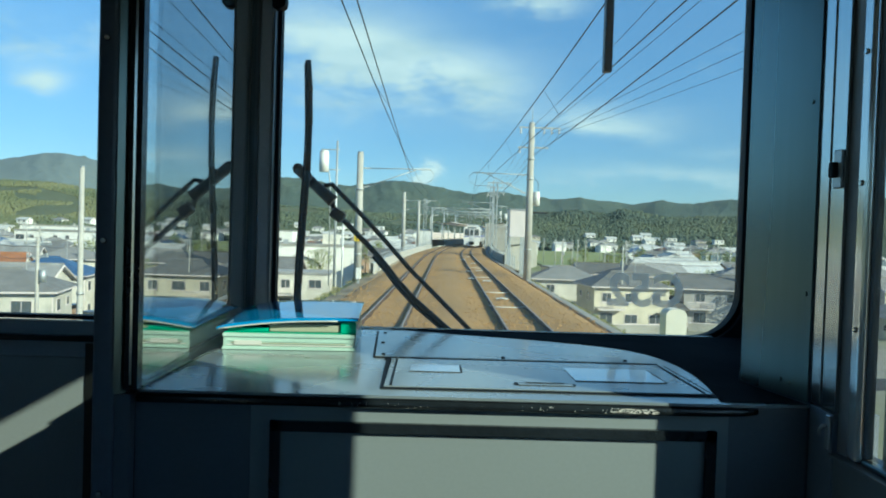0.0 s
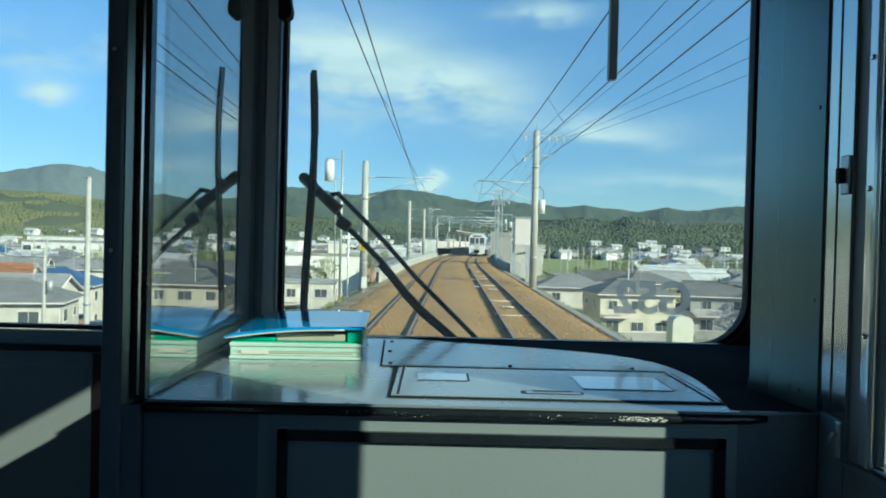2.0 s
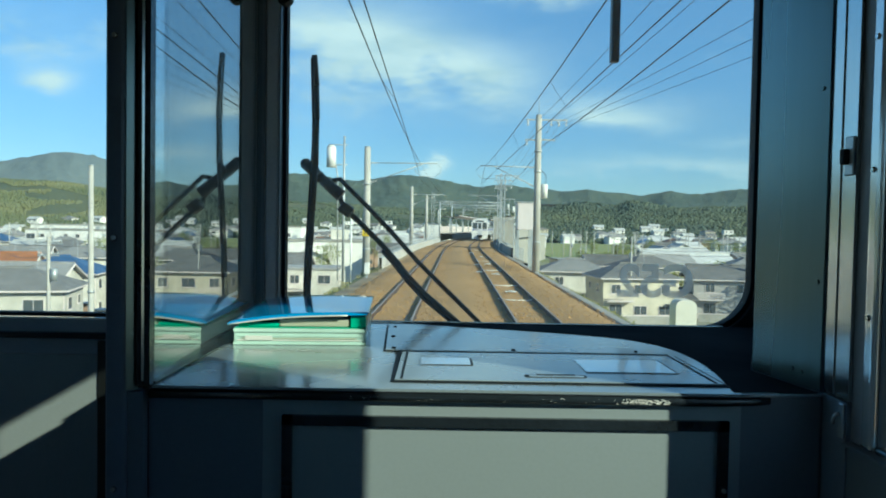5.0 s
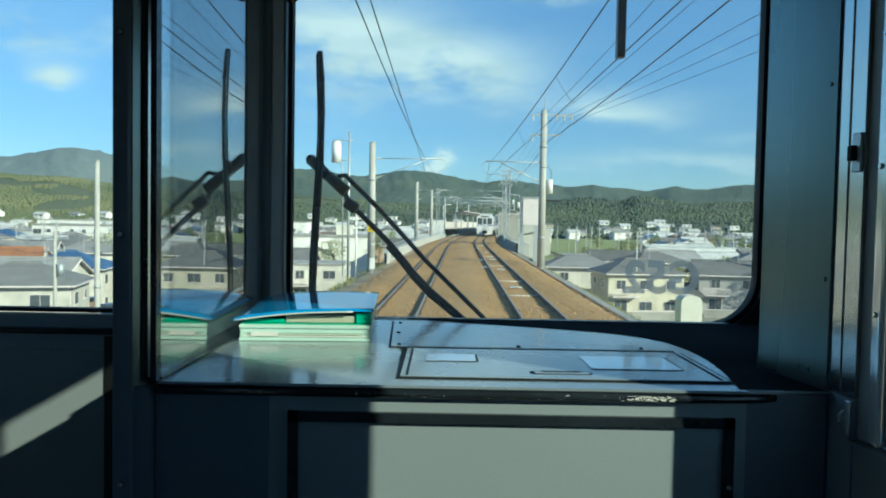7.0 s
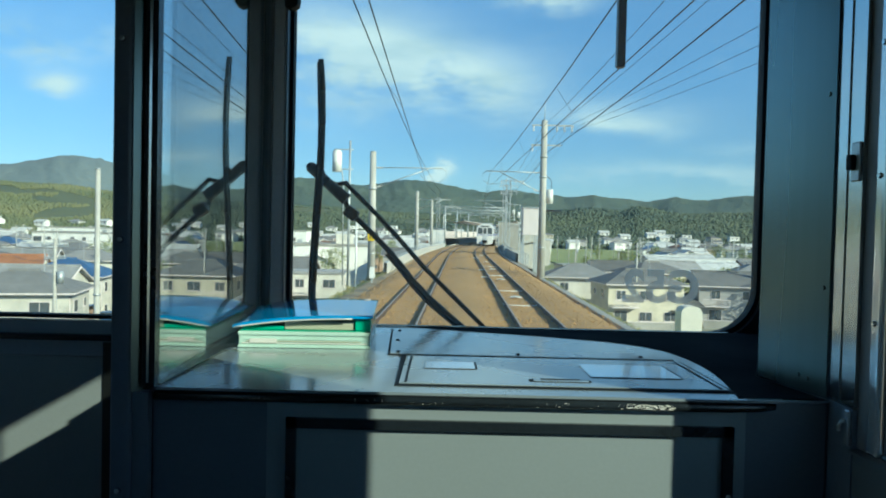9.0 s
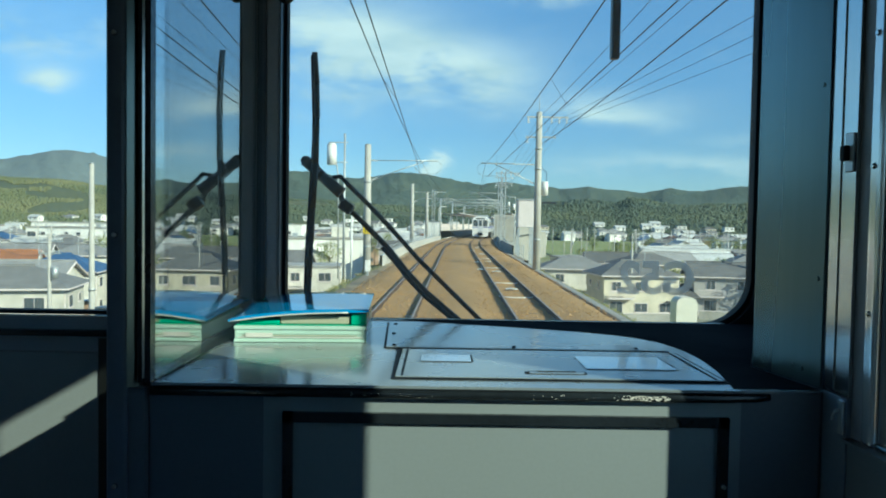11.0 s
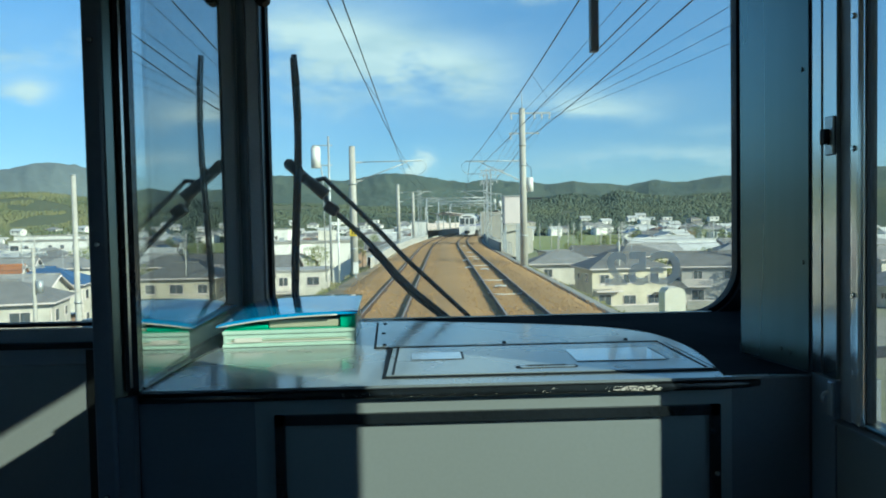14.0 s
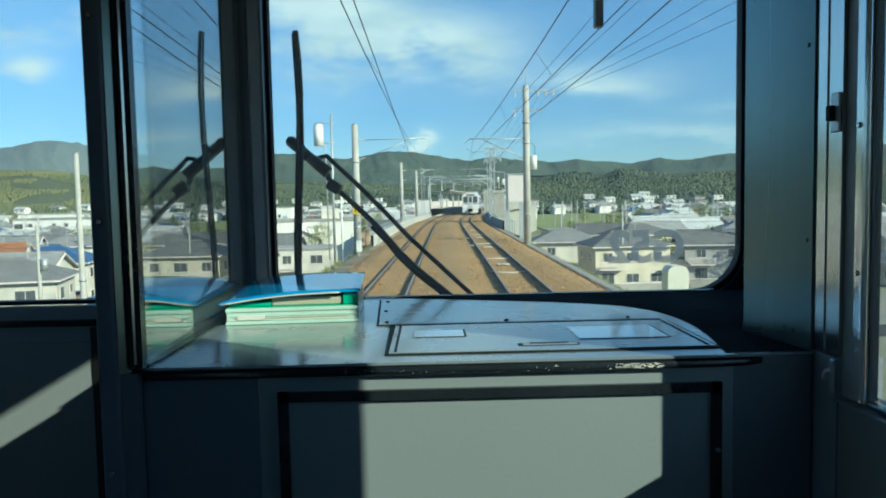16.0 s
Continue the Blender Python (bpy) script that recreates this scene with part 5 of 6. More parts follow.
    prism(bm, round_rect(-0.44, 0.44, 0, 7.45, (0.01, 0.3, 0.3, 0.01), 5), -0.4, 0.4, "y")
    part("shaft", bm, M["wall_white"], c)
    bm = bmesh.new()
    box(bm, -0.55, 0.55, -0.5, 0.5, -1.6, 0)
    part("base", bm, M["concrete"], c)


def station():
    for side, name in ((-1, "near"), (1, "far")):
        o0, o1 = (-4.6, -1.55) if side < 0 else (GAP + 1.55, GAP + 5.2)
        ys = [134 + 4 * i for i in range(30)] if side < 0 else [126 + 4 * i for i in range(32)]
        bm = bmesh.new()
        lane(bm, [(o0, -0.5), (o0, 0.95), (o1, 0.95), (o1, 0.6), (o1 - side * -0.0, -0.5)], ys)
        pl = structure("platform", bm, M["concrete"], "raised concrete station platform", "platform")
        roof = thing("platform_canopy", "pale metal canopy over the station platform", "canopy", group="platform canopies")
        bm = bmesh.new()
        yr = [y for y in ys if y > (140 if side < 0 else 132)]
        lane(bm, [(o0 - 0.3, 4.25), (o0 - 0.3, 4.4), ((o0 + o1) / 2, 4.15), (o1 + 0.2, 4.55), (o1 + 0.2, 4.40), ((o0 + o1) / 2, 4.0), (o0 - 0.3, 4.25)], yr)
        part("roof", bm, M["frame_white"], roof)
        for y in yr[::3]:
            bm = bmesh.new()
            box(bm, xc(y) + (o0 + o1) / 2 - 0.1, xc(y) + (o0 + o1) / 2 + 0.1, y - 0.1, y + 0.1, 0.95, 4.0)
            part("column", bm, M["galv"], roof)
        bm = bmesh.new()
        e = o0 if side < 0 else o1
        lane(bm, [(e - 0.05, 0.96), (e - 0.05, 2.3), (e + 0.05, 2.3), (e + 0.05, 0.96)], ys)
        part("back_screen", bm, M["frame_white"] if side < 0 else M["concrete"], roof, "platform back screen")
    h = thing("platform_shelter", "small white building at the platform end", "shelter", (xc(134) - 5.6, 134, -0.5))
    bm = bmesh.new()
    box(bm, -1.6, 1.5, -1.5, 1.5, 0, 3.2)
    part("wall", bm, M["insulator"], h)
    bm = bmesh.new()
    box(bm, -1.8, 1.7, -1.7, 1.7, 3.2, 3.35)
    part("roof", bm, M["galv"], h)
    lp = thing("platform_lamp", "slim white lamp post on the platform end", "lamp post", (xc(133) - 4.4, 133, 0.0))
    bm = bmesh.new()
    pipe(bm, [(0, 0, -0.5), (0, 0, 5.2), (0.5, 0, 5.5), (1.4, 0, 5.5)], 0.06, 8)
    part("post", bm, M["insulator"], lp)
    st = thing("platform_stairs", "pale steel steps down from the platform end", "stairs", (xc(124) + GAP + 2.4, 124, -0.5))
    for i in range(6):
        bm = bmesh.new()
        box(bm, -0.4, 0.4, i * 0.3, i * 0.3 + 0.28, 0.2 * i, 0.2 * i + 0.04)
        part("step", bm, M["insulator"], st)
    for x in (-0.42, 0.42):
        bm = bmesh.new()
        pipe(bm, [(x, 0, 0), (x, 0, 1.0), (x, 1.8, 2.2), (x, 1.8, 1.2)], 0.03, 6)
        part("handrail", bm, M["insulator"], st)


def train():
    y0 = 123
    x = xc(y0) + GAP
    ang = -math.degrees(math.atan((xc(y0 + 10) - xc(y0)) / 10))
    t = thing("train", "silver and white commuter train standing at the platform", "train", (x, y0, 0), ang)
    W = 1.42
    prof = [(-1.36, 0.95), (-W, 1.4), (-W, 2.9), (-1.30, 3.35), (-0.85, 3.62), (0, 3.70), (0.85, 3.62), (1.30, 3.35), (W, 2.9), (W, 1.4), (1.36, 0.95)]
    for k in range(2):
        bm = bmesh.new()
        prism(bm, prof, 0.02 + 20.3 * k, 19.8 + 20.3 * k, "y")
        body = part("body", bm, M["train_silver"], t, "silver car body")
        for s in (-1, 1):
            bm = bmesh.new()
            box(bm, s * W - 0.012, s * W + 0.012, 0.4 + 20.3 * k, 19.6 + 20.3 * k, 1.75, 1.95)
            part("stripe", bm, M["train_blue"], body)
            for i in range(6):
                bm = bmesh.new()
                yy = 1.5 + 3.1 * i + 20.3 * k
                box(bm, s * W - 0.015, s * W + 0.015, yy, yy + 1.7, 2.05, 2.85)
                part("window", bm, M["window_dark"], body)
        bm = bmesh.new()
        box(bm, -1.2, 1.2, 0.6 + 20.3 * k, 19.2 + 20.3 * k, 0.35, 0.94)
        part("underframe", bm, M["wire"], body, "dark underframe gear")
        bm = bmesh.new()
        box(bm, -0.9, 0.9, 6 + 20.3 * k, 12 + 20.3 * k, 3.66, 3.95)
        part("roof_unit", bm, M["galv"], body)
    # the face
    bm = bmesh.new()
    prism(bm, prof, -0.28, 0.0, "y")
    bevel(bm, 0.05, 2)
    face = part("face", bm, M["train_white"], t, "white front end")
    for x0, x1 in ((-1.22, -0.45), (0.45, 1.22)):
        bm = bmesh.new()
        prism(bm, round_rect(x0, x1, 1.98, 3.05, 0.10, 4), -0.305, -0.282, "y")
        part("cab_window", bm, M["window_dark"], face)
    bm = bmesh.new()
    prism(bm, round_rect(-0.36, 0.36, 1.02, 3.10, 0.06, 3), -0.315, -0.282, "y")
    gw = part("gangway_door", bm, M["train_silver"], face)
    bm = bmesh.new()
    prism(bm, round_rect(-0.24, 0.24, 2.02, 2.98, 0.06, 3), -0.33, -0.317, "y")
    part("door_window", bm, M["window_dark"], gw)
    bm = bmesh.new()
    prism(bm, round_rect(-0.75, 0.75, 3.18, 3.42, 0.05, 3), -0.31, -0.282, "y")
    part("destination_panel", bm, M["window_dark"], face, "dark destination panel")
    for x0 in (-0.30, 0.30):
        bm = bmesh.new()
        rod(bm, (x0, -0.282, 3.52), (x0, -0.34, 3.50), 0.07, 0.07, 12)
        part("headlight", bm, M["lamp_glass"], face)
    for s in (-1, 1):
        bm = bmesh.new()
        prism(bm, round_rect(s * 0.92 - 0.2, s * 0.92 + 0.2, 1.42, 1.62, 0.06, 3), -0.31, -0.282, "y")
        part("lamp", bm, M["lamp_glass"], face, "paired lamp cluster")
    for s in (-1, 1):
        bm = bmesh.new()
        box(bm, s * 0.9 - 0.5, s * 0.9 + 0.5, -0.295, -0.283, 1.74, 1.86)
        part("stripe", bm, M["train_blue"], face)
    bm = bmesh.new()
    prism(bm, [(-1.30, 0.30), (-1.36, 0.94), (1.36, 0.94), (1.30, 0.30), (0.45, 0.18), (-0.45, 0.18)], -0.22, 0.3, "y")
    part("skirt", bm, M["train_white"], t, "white skirt under the front")
    bm = bmesh.new()
    box(bm, -0.42, 0.42, -0.62, -0.225, 0.42, 0.92)
    bevel(bm, 0.05, 1)
    part("coupler", bm, M["wire"], t, "black coupler")
    for s in (-0.2, 0.2):
        bm = bmesh.new()
        rod(bm, (s, -0.5, 0.75), (s, -0.8, 0.75), 0.09, 0.09, 10)
        part("hose", bm, M["wire"], t)


roadbed()
verge_weeds()
rail_bonds()
overhead()
barriers()
station()
train()

# ---- ground, hills ----
RIDGE_FAR = [(-1.2, 0.05), (-0.70, 0.058), (-0.619, 0.0633), (-0.579, 0.0693), (-0.544, 0.0779), (-0.509, 0.0819), (-0.481, 0.0791), (-0.461, 0.0737), (-0.38, 0.062), (-0.29, 0.066), (-0.213, 0.0673), (-0.178, 0.0655),
             (-0.13, 0.0593), (-0.091, 0.0596), (-0.067, 0.0658), (-0.052, 0.0685), (-0.02, 0.0654), (0.012, 0.0614), (0.059, 0.053), (0.09, 0.0575), (0.122, 0.0526), (0.17, 0.0479), (0.209, 0.0507), (0.288, 0.044), (0.327, 0.0489),
             (0.367, 0.0454), (0.406, 0.0508), (0.434, 0.0523), (0.6, 0.055), (1.2, 0.05)]
RIDGE_NEAR = [(-1.2, 0.044), (-0.618, 0.0450), (-0.54, 0.0455), (-0.461, 0.0395), (-0.33, 0.033), (-0.213, 0.0300), (-0.145, 0.026), (-0.066, 0.020), (0.052, 0.019), (0.131, 0.0225), (0.17, 0.0275), (0.209, 0.0300), (0.249, 0.0270),
              (0.272, 0.0345), (0.312, 0.0280), (0.367, 0.0265), (0.434, 0.0275), (0.7, 0.035), (1.2, 0.04)]


def along(table, a):
    for (a0, v0), (a1, v1) in zip(table, table[1:]):
        if a0 <= a <= a1:
            k = (a - a0) / (a1 - a0)
            return v0 + (v1 - v0) * k
    return table[0][1] if a < table[0][0] else table[-1][1]


def height(x, y):
    r = math.hypot(x, y)
    if r < 560:
        return GROUND
    a = x / y if y > 0.2 * r else (5 if x > 0 else -5)
    n = noise.fractal(Vector((x * 0.0016, y * 0.0016, 3)), 1.0, 2.0, 5)
    n2 = noise.fractal(Vector((x * 0.008, y * 0.008, 7)), 1.0, 2.0, 4)
    c = math.cos(math.atan(a)) if abs(a) < 3 else 1
    near = along(RIDGE_NEAR, a) * 1030 * (1 + 0.10 * n) + 2.4
    far = along(RIDGE_FAR, a) * 3100 * (1 + 0.03 * n + 0.03 * n2) + 2.4

    def sm(e0, e1, t):
        k = min(1, max(0, (t - e0) / (e1 - e0)))
        return k * k * (3 - 2 * k)
    h = GROUND + (near - GROUND) * sm(600, 1020, r) * (1 - 0.35 * sm(1100, 1500, r))
    h2 = GROUND + (far - GROUND) * sm(1500, 3100, r) * (1 - 0.6 * sm(3150, 4300, r))
    n3 = noise.fractal(Vector((x * 0.022, y * 0.022, 11)), 0.7, 2.0, 3)
    return max(h, h2) + 5 * n2 * sm(700, 1000, r) + 5 * n3 * sm(1500, 2600, r)


# far slopes tinted bluish, left mountain paler too: distance haze painted in
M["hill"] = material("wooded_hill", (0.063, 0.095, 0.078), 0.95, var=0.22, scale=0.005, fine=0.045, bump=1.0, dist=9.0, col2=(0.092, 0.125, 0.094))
M["hazed_mountain"] = material("hazed_mountain", (0.155, 0.198, 0.205), 0.95, var=0.15, scale=0.004, fine=0.04, bump=0.8, dist=8.0, col2=(0.165, 0.208, 0.205))
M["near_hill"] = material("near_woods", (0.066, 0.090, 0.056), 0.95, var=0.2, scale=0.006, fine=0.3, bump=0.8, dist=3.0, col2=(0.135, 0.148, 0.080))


def terrain():
    bm = bmesh.new()
    radii = [0, 15, 30, 50, 75, 110, 160, 230, 320, 430, 540] + [570 + 28 * i for i in range(34)] + [1550 + 75 * i for i in range(40)]
    angs = []
    a = -180.0
    while a < 180:
        angs.append(a)
        a += 0.2 if -34 <= a < 27 else 0.5 if -42 <= a < 36 else 6.0
    rows = []
    for r in radii[1:]:
        rows.append([bm.verts.new((r * math.sin(radians(t)), r * math.cos(radians(t)), height(r * math.sin(radians(t)), r * math.cos(radians(t))) if r > 100 else GROUND)) for t in angs])
    c = bm.verts.new((0, 0, GROUND))
    k = len(angs)
    for i in range(k):
        bm.faces.new((c, rows[0][(i + 1) % k], rows[0][i]))
    for p, q in zip(rows, rows[1:]):
        for i in range(k):
            j = (i + 1) % k
            bm.faces.new((p[i], p[j], q[j], q[i])).smooth = True
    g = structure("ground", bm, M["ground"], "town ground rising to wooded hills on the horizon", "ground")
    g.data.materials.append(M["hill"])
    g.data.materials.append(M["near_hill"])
    g.data.materials.append(M["hazed_mountain"])
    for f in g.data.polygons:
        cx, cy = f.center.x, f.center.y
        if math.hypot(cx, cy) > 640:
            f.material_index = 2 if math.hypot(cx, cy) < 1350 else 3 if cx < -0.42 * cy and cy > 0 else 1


terrain()


def field(x0, x1, y0, y1, name="rice_field"):
    bm = bmesh.new()
    prism(bm, [(x0, y0), (x1, y0), (x1, y1), (x0, y1)], GROUND, GROUND + 0.5)
    structure(name, bm, M["field"], "bright green rice field", "field")


field(48, 150, 235, 560)
field(-380, -250, 420, 520)

# ---- the town ----
def house(w, d, storeys, roof, wall_mat, roof_mat, label, detail=True, wing=False):
    """A detached house at the origin, its front facing the camera's side."""
    h = thing("house", label, "house", group="houses of the town")
    H = 2.9 * storeys
    bm = bmesh.new()
    box(bm, -w / 2, w / 2, -d / 2, d / 2, 0, H)
    if roof == "gable":
        for s in (-1, 1):
            v = [bm.verts.new(p) for p in ((s * w / 2, -d / 2, H), (s * w / 2, d / 2, H), (s * w / 2, 0, H + d * 0.23))]
            bm.faces.new(v if s > 0 else v[::-1])
    wall = part("wall", bm, wall_mat, h)
    o = 0.55

    def roofmesh(w, d, z, kind):
        bm = bmesh.new()
        k = 0.46
        if kind == "gable":
            for s in (-1, 1):
                e, r = (s * (d / 2 + o), z - o * k), (0, z + d / 2 * k)
                a = [(-w / 2 - o, e[0], e[1]), (w / 2 + o, e[0], e[1]), (w / 2 + o, 0, r[1]), (-w / 2 - o, 0, r[1])]
                lo = [bm.verts.new(p) for p in a]
                hi = [bm.verts.new((p[0], p[1], p[2] + 0.16)) for p in a]
                bm.faces.new(lo[::-1])
                bm.faces.new(hi)
                for i in range(4):
                    bm.faces.new((lo[i], lo[(i + 1) % 4], hi[(i + 1) % 4], hi[i]))
            box(bm, -w / 2 - o, w / 2 + o, -0.14, 0.14, z + d / 2 * k + 0.10, z + d / 2 * k + 0.30)
        elif kind == "hip":
            rr = max(0.4, (w - d) / 2 + 0.3)
            base = [(-w / 2 - o, -d / 2 - o), (w / 2 + o, -d / 2 - o), (w / 2 + o, d / 2 + o), (-w / 2 - o, d / 2 + o)]
            lo = [bm.verts.new((x, y, z - 0.02)) for x, y in base]
            hi = [bm.verts.new((x, y, z + 0.16)) for x, y in base]
            r0, r1 = bm.verts.new((-rr, 0, z + 0.16 + d / 2 * k)), bm.verts.new((rr, 0, z + 0.16 + d / 2 * k))
            bm.faces.new(lo[::-1])
            for i in range(4):
                bm.faces.new((lo[i], lo[(i + 1) % 4], hi[(i + 1) % 4], hi[i]))
            bm.faces.new((hi[0], hi[1], r1, r0)), bm.faces.new((hi[2], hi[3], r0, r1))
            bm.faces.new((hi[1], hi[2], r1)), bm.faces.new((hi[3], hi[0], r0))
            box(bm, -rr - 0.1, rr + 0.1, -0.13, 0.13, z + 0.08 + d / 2 * k, z + 0.30 + d / 2 * k)
        else:
            box(bm, -w / 2 - 0.15, w / 2 + 0.15, -d / 2 - 0.15, d / 2 + 0.15, z, z + 0.35)
        return bm
    part("roof", roofmesh(w, d, H, roof), roof_mat, h)
    if roof != "flat":
        # gutters under the eaves, pale boards along the gables
        ze = H - o * 0.46 if roof == "gable" else H
        for sgn in (-1, 1):
            bm = bmesh.new()
            y0 = sgn * (d / 2 + o + 0.06)
            box(bm, -w / 2 - o, w / 2 + o, y0 - 0.06, y0 + 0.06, ze - 0.05, ze + 0.10)
            part("gutter", bm, M["frame_white"], h)
            bm = bmesh.new()
            x0 = sgn * (w / 2 + o + 0.04)
            if roof == "gable":
                for e in (-1, 1):
                    a, c = Vector((x0, e * (d / 2 + o), ze + 0.02)), Vector((x0, 0, H + d / 2 * 0.46 + 0.02))
                    rod(bm, a, c, 0.11, seg=4)
            else:
                box(bm, x0 - 0.05, x0 + 0.05, -d / 2 - o, d / 2 + o, ze - 0.05, ze + 0.10)
            part("fascia", bm, M["frame_white"], h)
    if wing:
        bm = bmesh.new()
        box(bm, -w / 2 - 2.4, -w / 2 - 0.01, -d / 2 - 1.2, d / 2 - 1.5, 0, 2.6)
        part("porch_wall", bm, wall_mat, h)
        bm = roofmesh(2.4, d - 0.6, 2.6, "hip")
        bm.transform(Matrix.Translation((-w / 2 - 1.15, -1.35, 0)))
        part("porch_roof", bm, roof_mat, h)

    def window(x, y, z, ww, hh, face):
        bm = bmesh.new()
        box(bm, -ww / 2 - 0.07, ww / 2 + 0.07, -0.06, 0.0, -0.07, hh + 0.07)
        box(bm, -ww / 2 - 0.12, ww / 2 + 0.12, -0.12, 0.0, -0.14, -0.07)
        m = pose(x, y, z, 0, 0, face)
        bm.transform(m)
        if not detail:
            bm.free()
            bm = bmesh.new()
            box(bm, -ww / 2, ww / 2, -0.06, 0.0, 0, hh)
            bm.transform(m)
            part("window", bm, M["window_dark"], h)
            return
        fr = part("window", bm, M["frame_white"], h)
        bm = bmesh.new()
        for a, b in ((-ww / 2, -0.03), (0.03, ww / 2)):
            box(bm, a, b, -0.075, -0.061, 0, hh)
        bm.transform(m)
        part("pane", bm, M["window_dark"], fr)
    nw = max(2, int(w / 3.4))
    for s in range(storeys):
        for i in range(nw):
            x = -w / 2 + w * (i + 0.5) / nw
            big = s == 0 or i % 2
            window(x, -d / 2, 2.9 * s + (0.5 if s == 0 and i == 0 else 0.95), 1.7 if big else 1.2, 1.75 if s == 0 and i == 0 else 1.15, 0)
        for face in (((90, w / 2),) if not detail else ((90, w / 2), (-90, -w / 2))):
            window(face[1], -d * 0.2, 2.9 * s + 1.0, 1.2, 1.1, face[0])
            if detail:
                window(face[1], d * 0.25, 2.9 * s + 1.2, 0.8, 0.8, face[0])
    if detail:
        bm = bmesh.new()
        box(bm, w / 2 - 1.3, w / 2 - 0.35, -d / 2 - 0.07, -d / 2, 0.1, 2.15)
        part("door", bm, M["wall_brown"], h)
        if storeys == 2:
            bm = bmesh.new()
            box(bm, -w / 2 + 0.3, -w / 2 + 4.0, -d / 2 - 1.1, -d / 2 - 0.08, 2.72, 2.86)
            for i in range(19):
                x = -w / 2 + 0.34 + 3.6 * i / 18
                box(bm, x, x + 0.05, -d / 2 - 1.1, -d / 2 - 1.05, 2.86, 3.75)
            box(bm, -w / 2 + 0.3, -w / 2 + 4.0, -d / 2 - 1.12, -d / 2 - 1.03, 3.75, 3.82)
            part("balcony", bm, M["frame_white"], h)
        bm = bmesh.new()
        rod(bm, (w / 2 + 0.06, -d / 2 + 0.1, 0), (w / 2 + 0.06, -d / 2 + 0.1, H), 0.05, seg=6)
        part("downpipe", bm, M["frame_white"], h)
        bm = bmesh.new()
        top = H + (d / 2 * 0.46 if roof != "flat" else 0.35)
        rod(bm, (w * 0.18, 0, top), (w * 0.18, 0, top + 2.2), 0.03, seg=5)
        for k, l in ((1.9, 0.75), (2.15, 0.5)):
            rod(bm, (w * 0.18 - l, 0.02, top + k), (w * 0.18 + l, 0.02, top + k), 0.018, seg=4)
        for k in (-0.6, -0.3, 0.0, 0.3, 0.6):
            rod(bm, (w * 0.18 + k, -0.35, top + 1.9), (w * 0.18 + k, 0.35, top + 1.9), 0.014, seg=4)
        part("aerial", bm, M["galv"], h)
        bm = bmesh.new()
        box(bm, -w / 2 + 0.5, -w / 2 + 1.3, -d / 2 - 0.45, -d / 2 - 0.12, 0.1, 0.75)
        part("cooling_unit", bm, M["frame_white"], h)
        bm = bmesh.new()
        box(bm, w / 2 - 1.7, w / 2 - 0.1, -d / 2 - 1.0, -d / 2 - 0.02, 2.35, 2.45)
        part("door_hood", bm, roof_mat, h)
    return h


def utility_pole():
    p = thing("utility_pole", "slim grey concrete utility pole with crossarms", "utility pole", group="utility poles of the town")
    bm = bmesh.new()
    rod(bm, (0, 0, 0), (0, 0, 11.5), 0.17, 0.10, 10)
    part("pole", bm, M["pole_concrete"], p)
    for z, l in ((11.0, 0.9), (10.2, 0.7)):
        bm = bmesh.new()
        box(bm, -l, l, -0.04, 0.04, z, z + 0.08)
        for x in (-l + 0.1, 0.3, l - 0.1):
            rod(bm, (x, 0, z + 0.08), (x, 0, z + 0.28), 0.05, seg=6)
        part("crossarm", bm, M["galv"], p)
    bm = bmesh.new()
    rod(bm, (0.35, 0, 8.6), (0.35, 0, 9.4), 0.22, seg=10)
    part("transformer", bm, M["galv"], p)
    return p


def tree(seed, h, r):
    t = thing("tree", "leafy green garden tree with an uneven crown", "tree", group="trees of the town")
    rng = random.Random(seed)
    bm = bmesh.new()
    rod(bm, (0, 0, 0), (0.1, 0, h * 0.5), 0.16, 0.10, 7)
    for i in range(5):
        a = rng.uniform(0, 6.28)
        rod(bm, (0.08, 0, h * rng.uniform(0.3, 0.5)), (r * 0.6 * math.cos(a), r * 0.6 * math.sin(a), h * rng.uniform(0.6, 0.85)), 0.07, 0.02, 5)
    part("trunk", bm, M["bark"], t)
    verts, faces = [], []
    blobs = [(rng.uniform(-1, 1) * r * 0.55, rng.uniform(-1, 1) * r * 0.55, h * rng.uniform(0.42, 0.86), r * rng.uniform(0.35, 0.6)) for _ in range(9)]
    for _ in range(1100):
        bx, by, bz, br = rng.choice(blobs)
        d = Vector((rng.gauss(0, 1), rng.gauss(0, 1), rng.gauss(0, 1))).normalized() * br * rng.uniform(0.65, 1.08)
        c = Vector((bx, by, bz)) + d
        e = Euler((rng.uniform(0, 6), rng.uniform(0, 6), rng.uniform(0, 6))).to_matrix()
        s = rng.uniform(0.10, 0.24)
        n = len(verts)
        for q in ((-s, 0, 0), (0, -s * 0.5, 0.03), (s, 0, 0), (0, s * 0.5, 0.03)):
            verts.append(tuple(c + e @ Vector(q)))
        faces.append((n, n + 1, n + 2, n + 3))
    me = bpy.data.meshes.new("crown")
    me.from_pydata(verts, [], faces)
    me.materials.append(M["leaf"])
    cr = new("crown", me)
    cr.parent = t
    return t


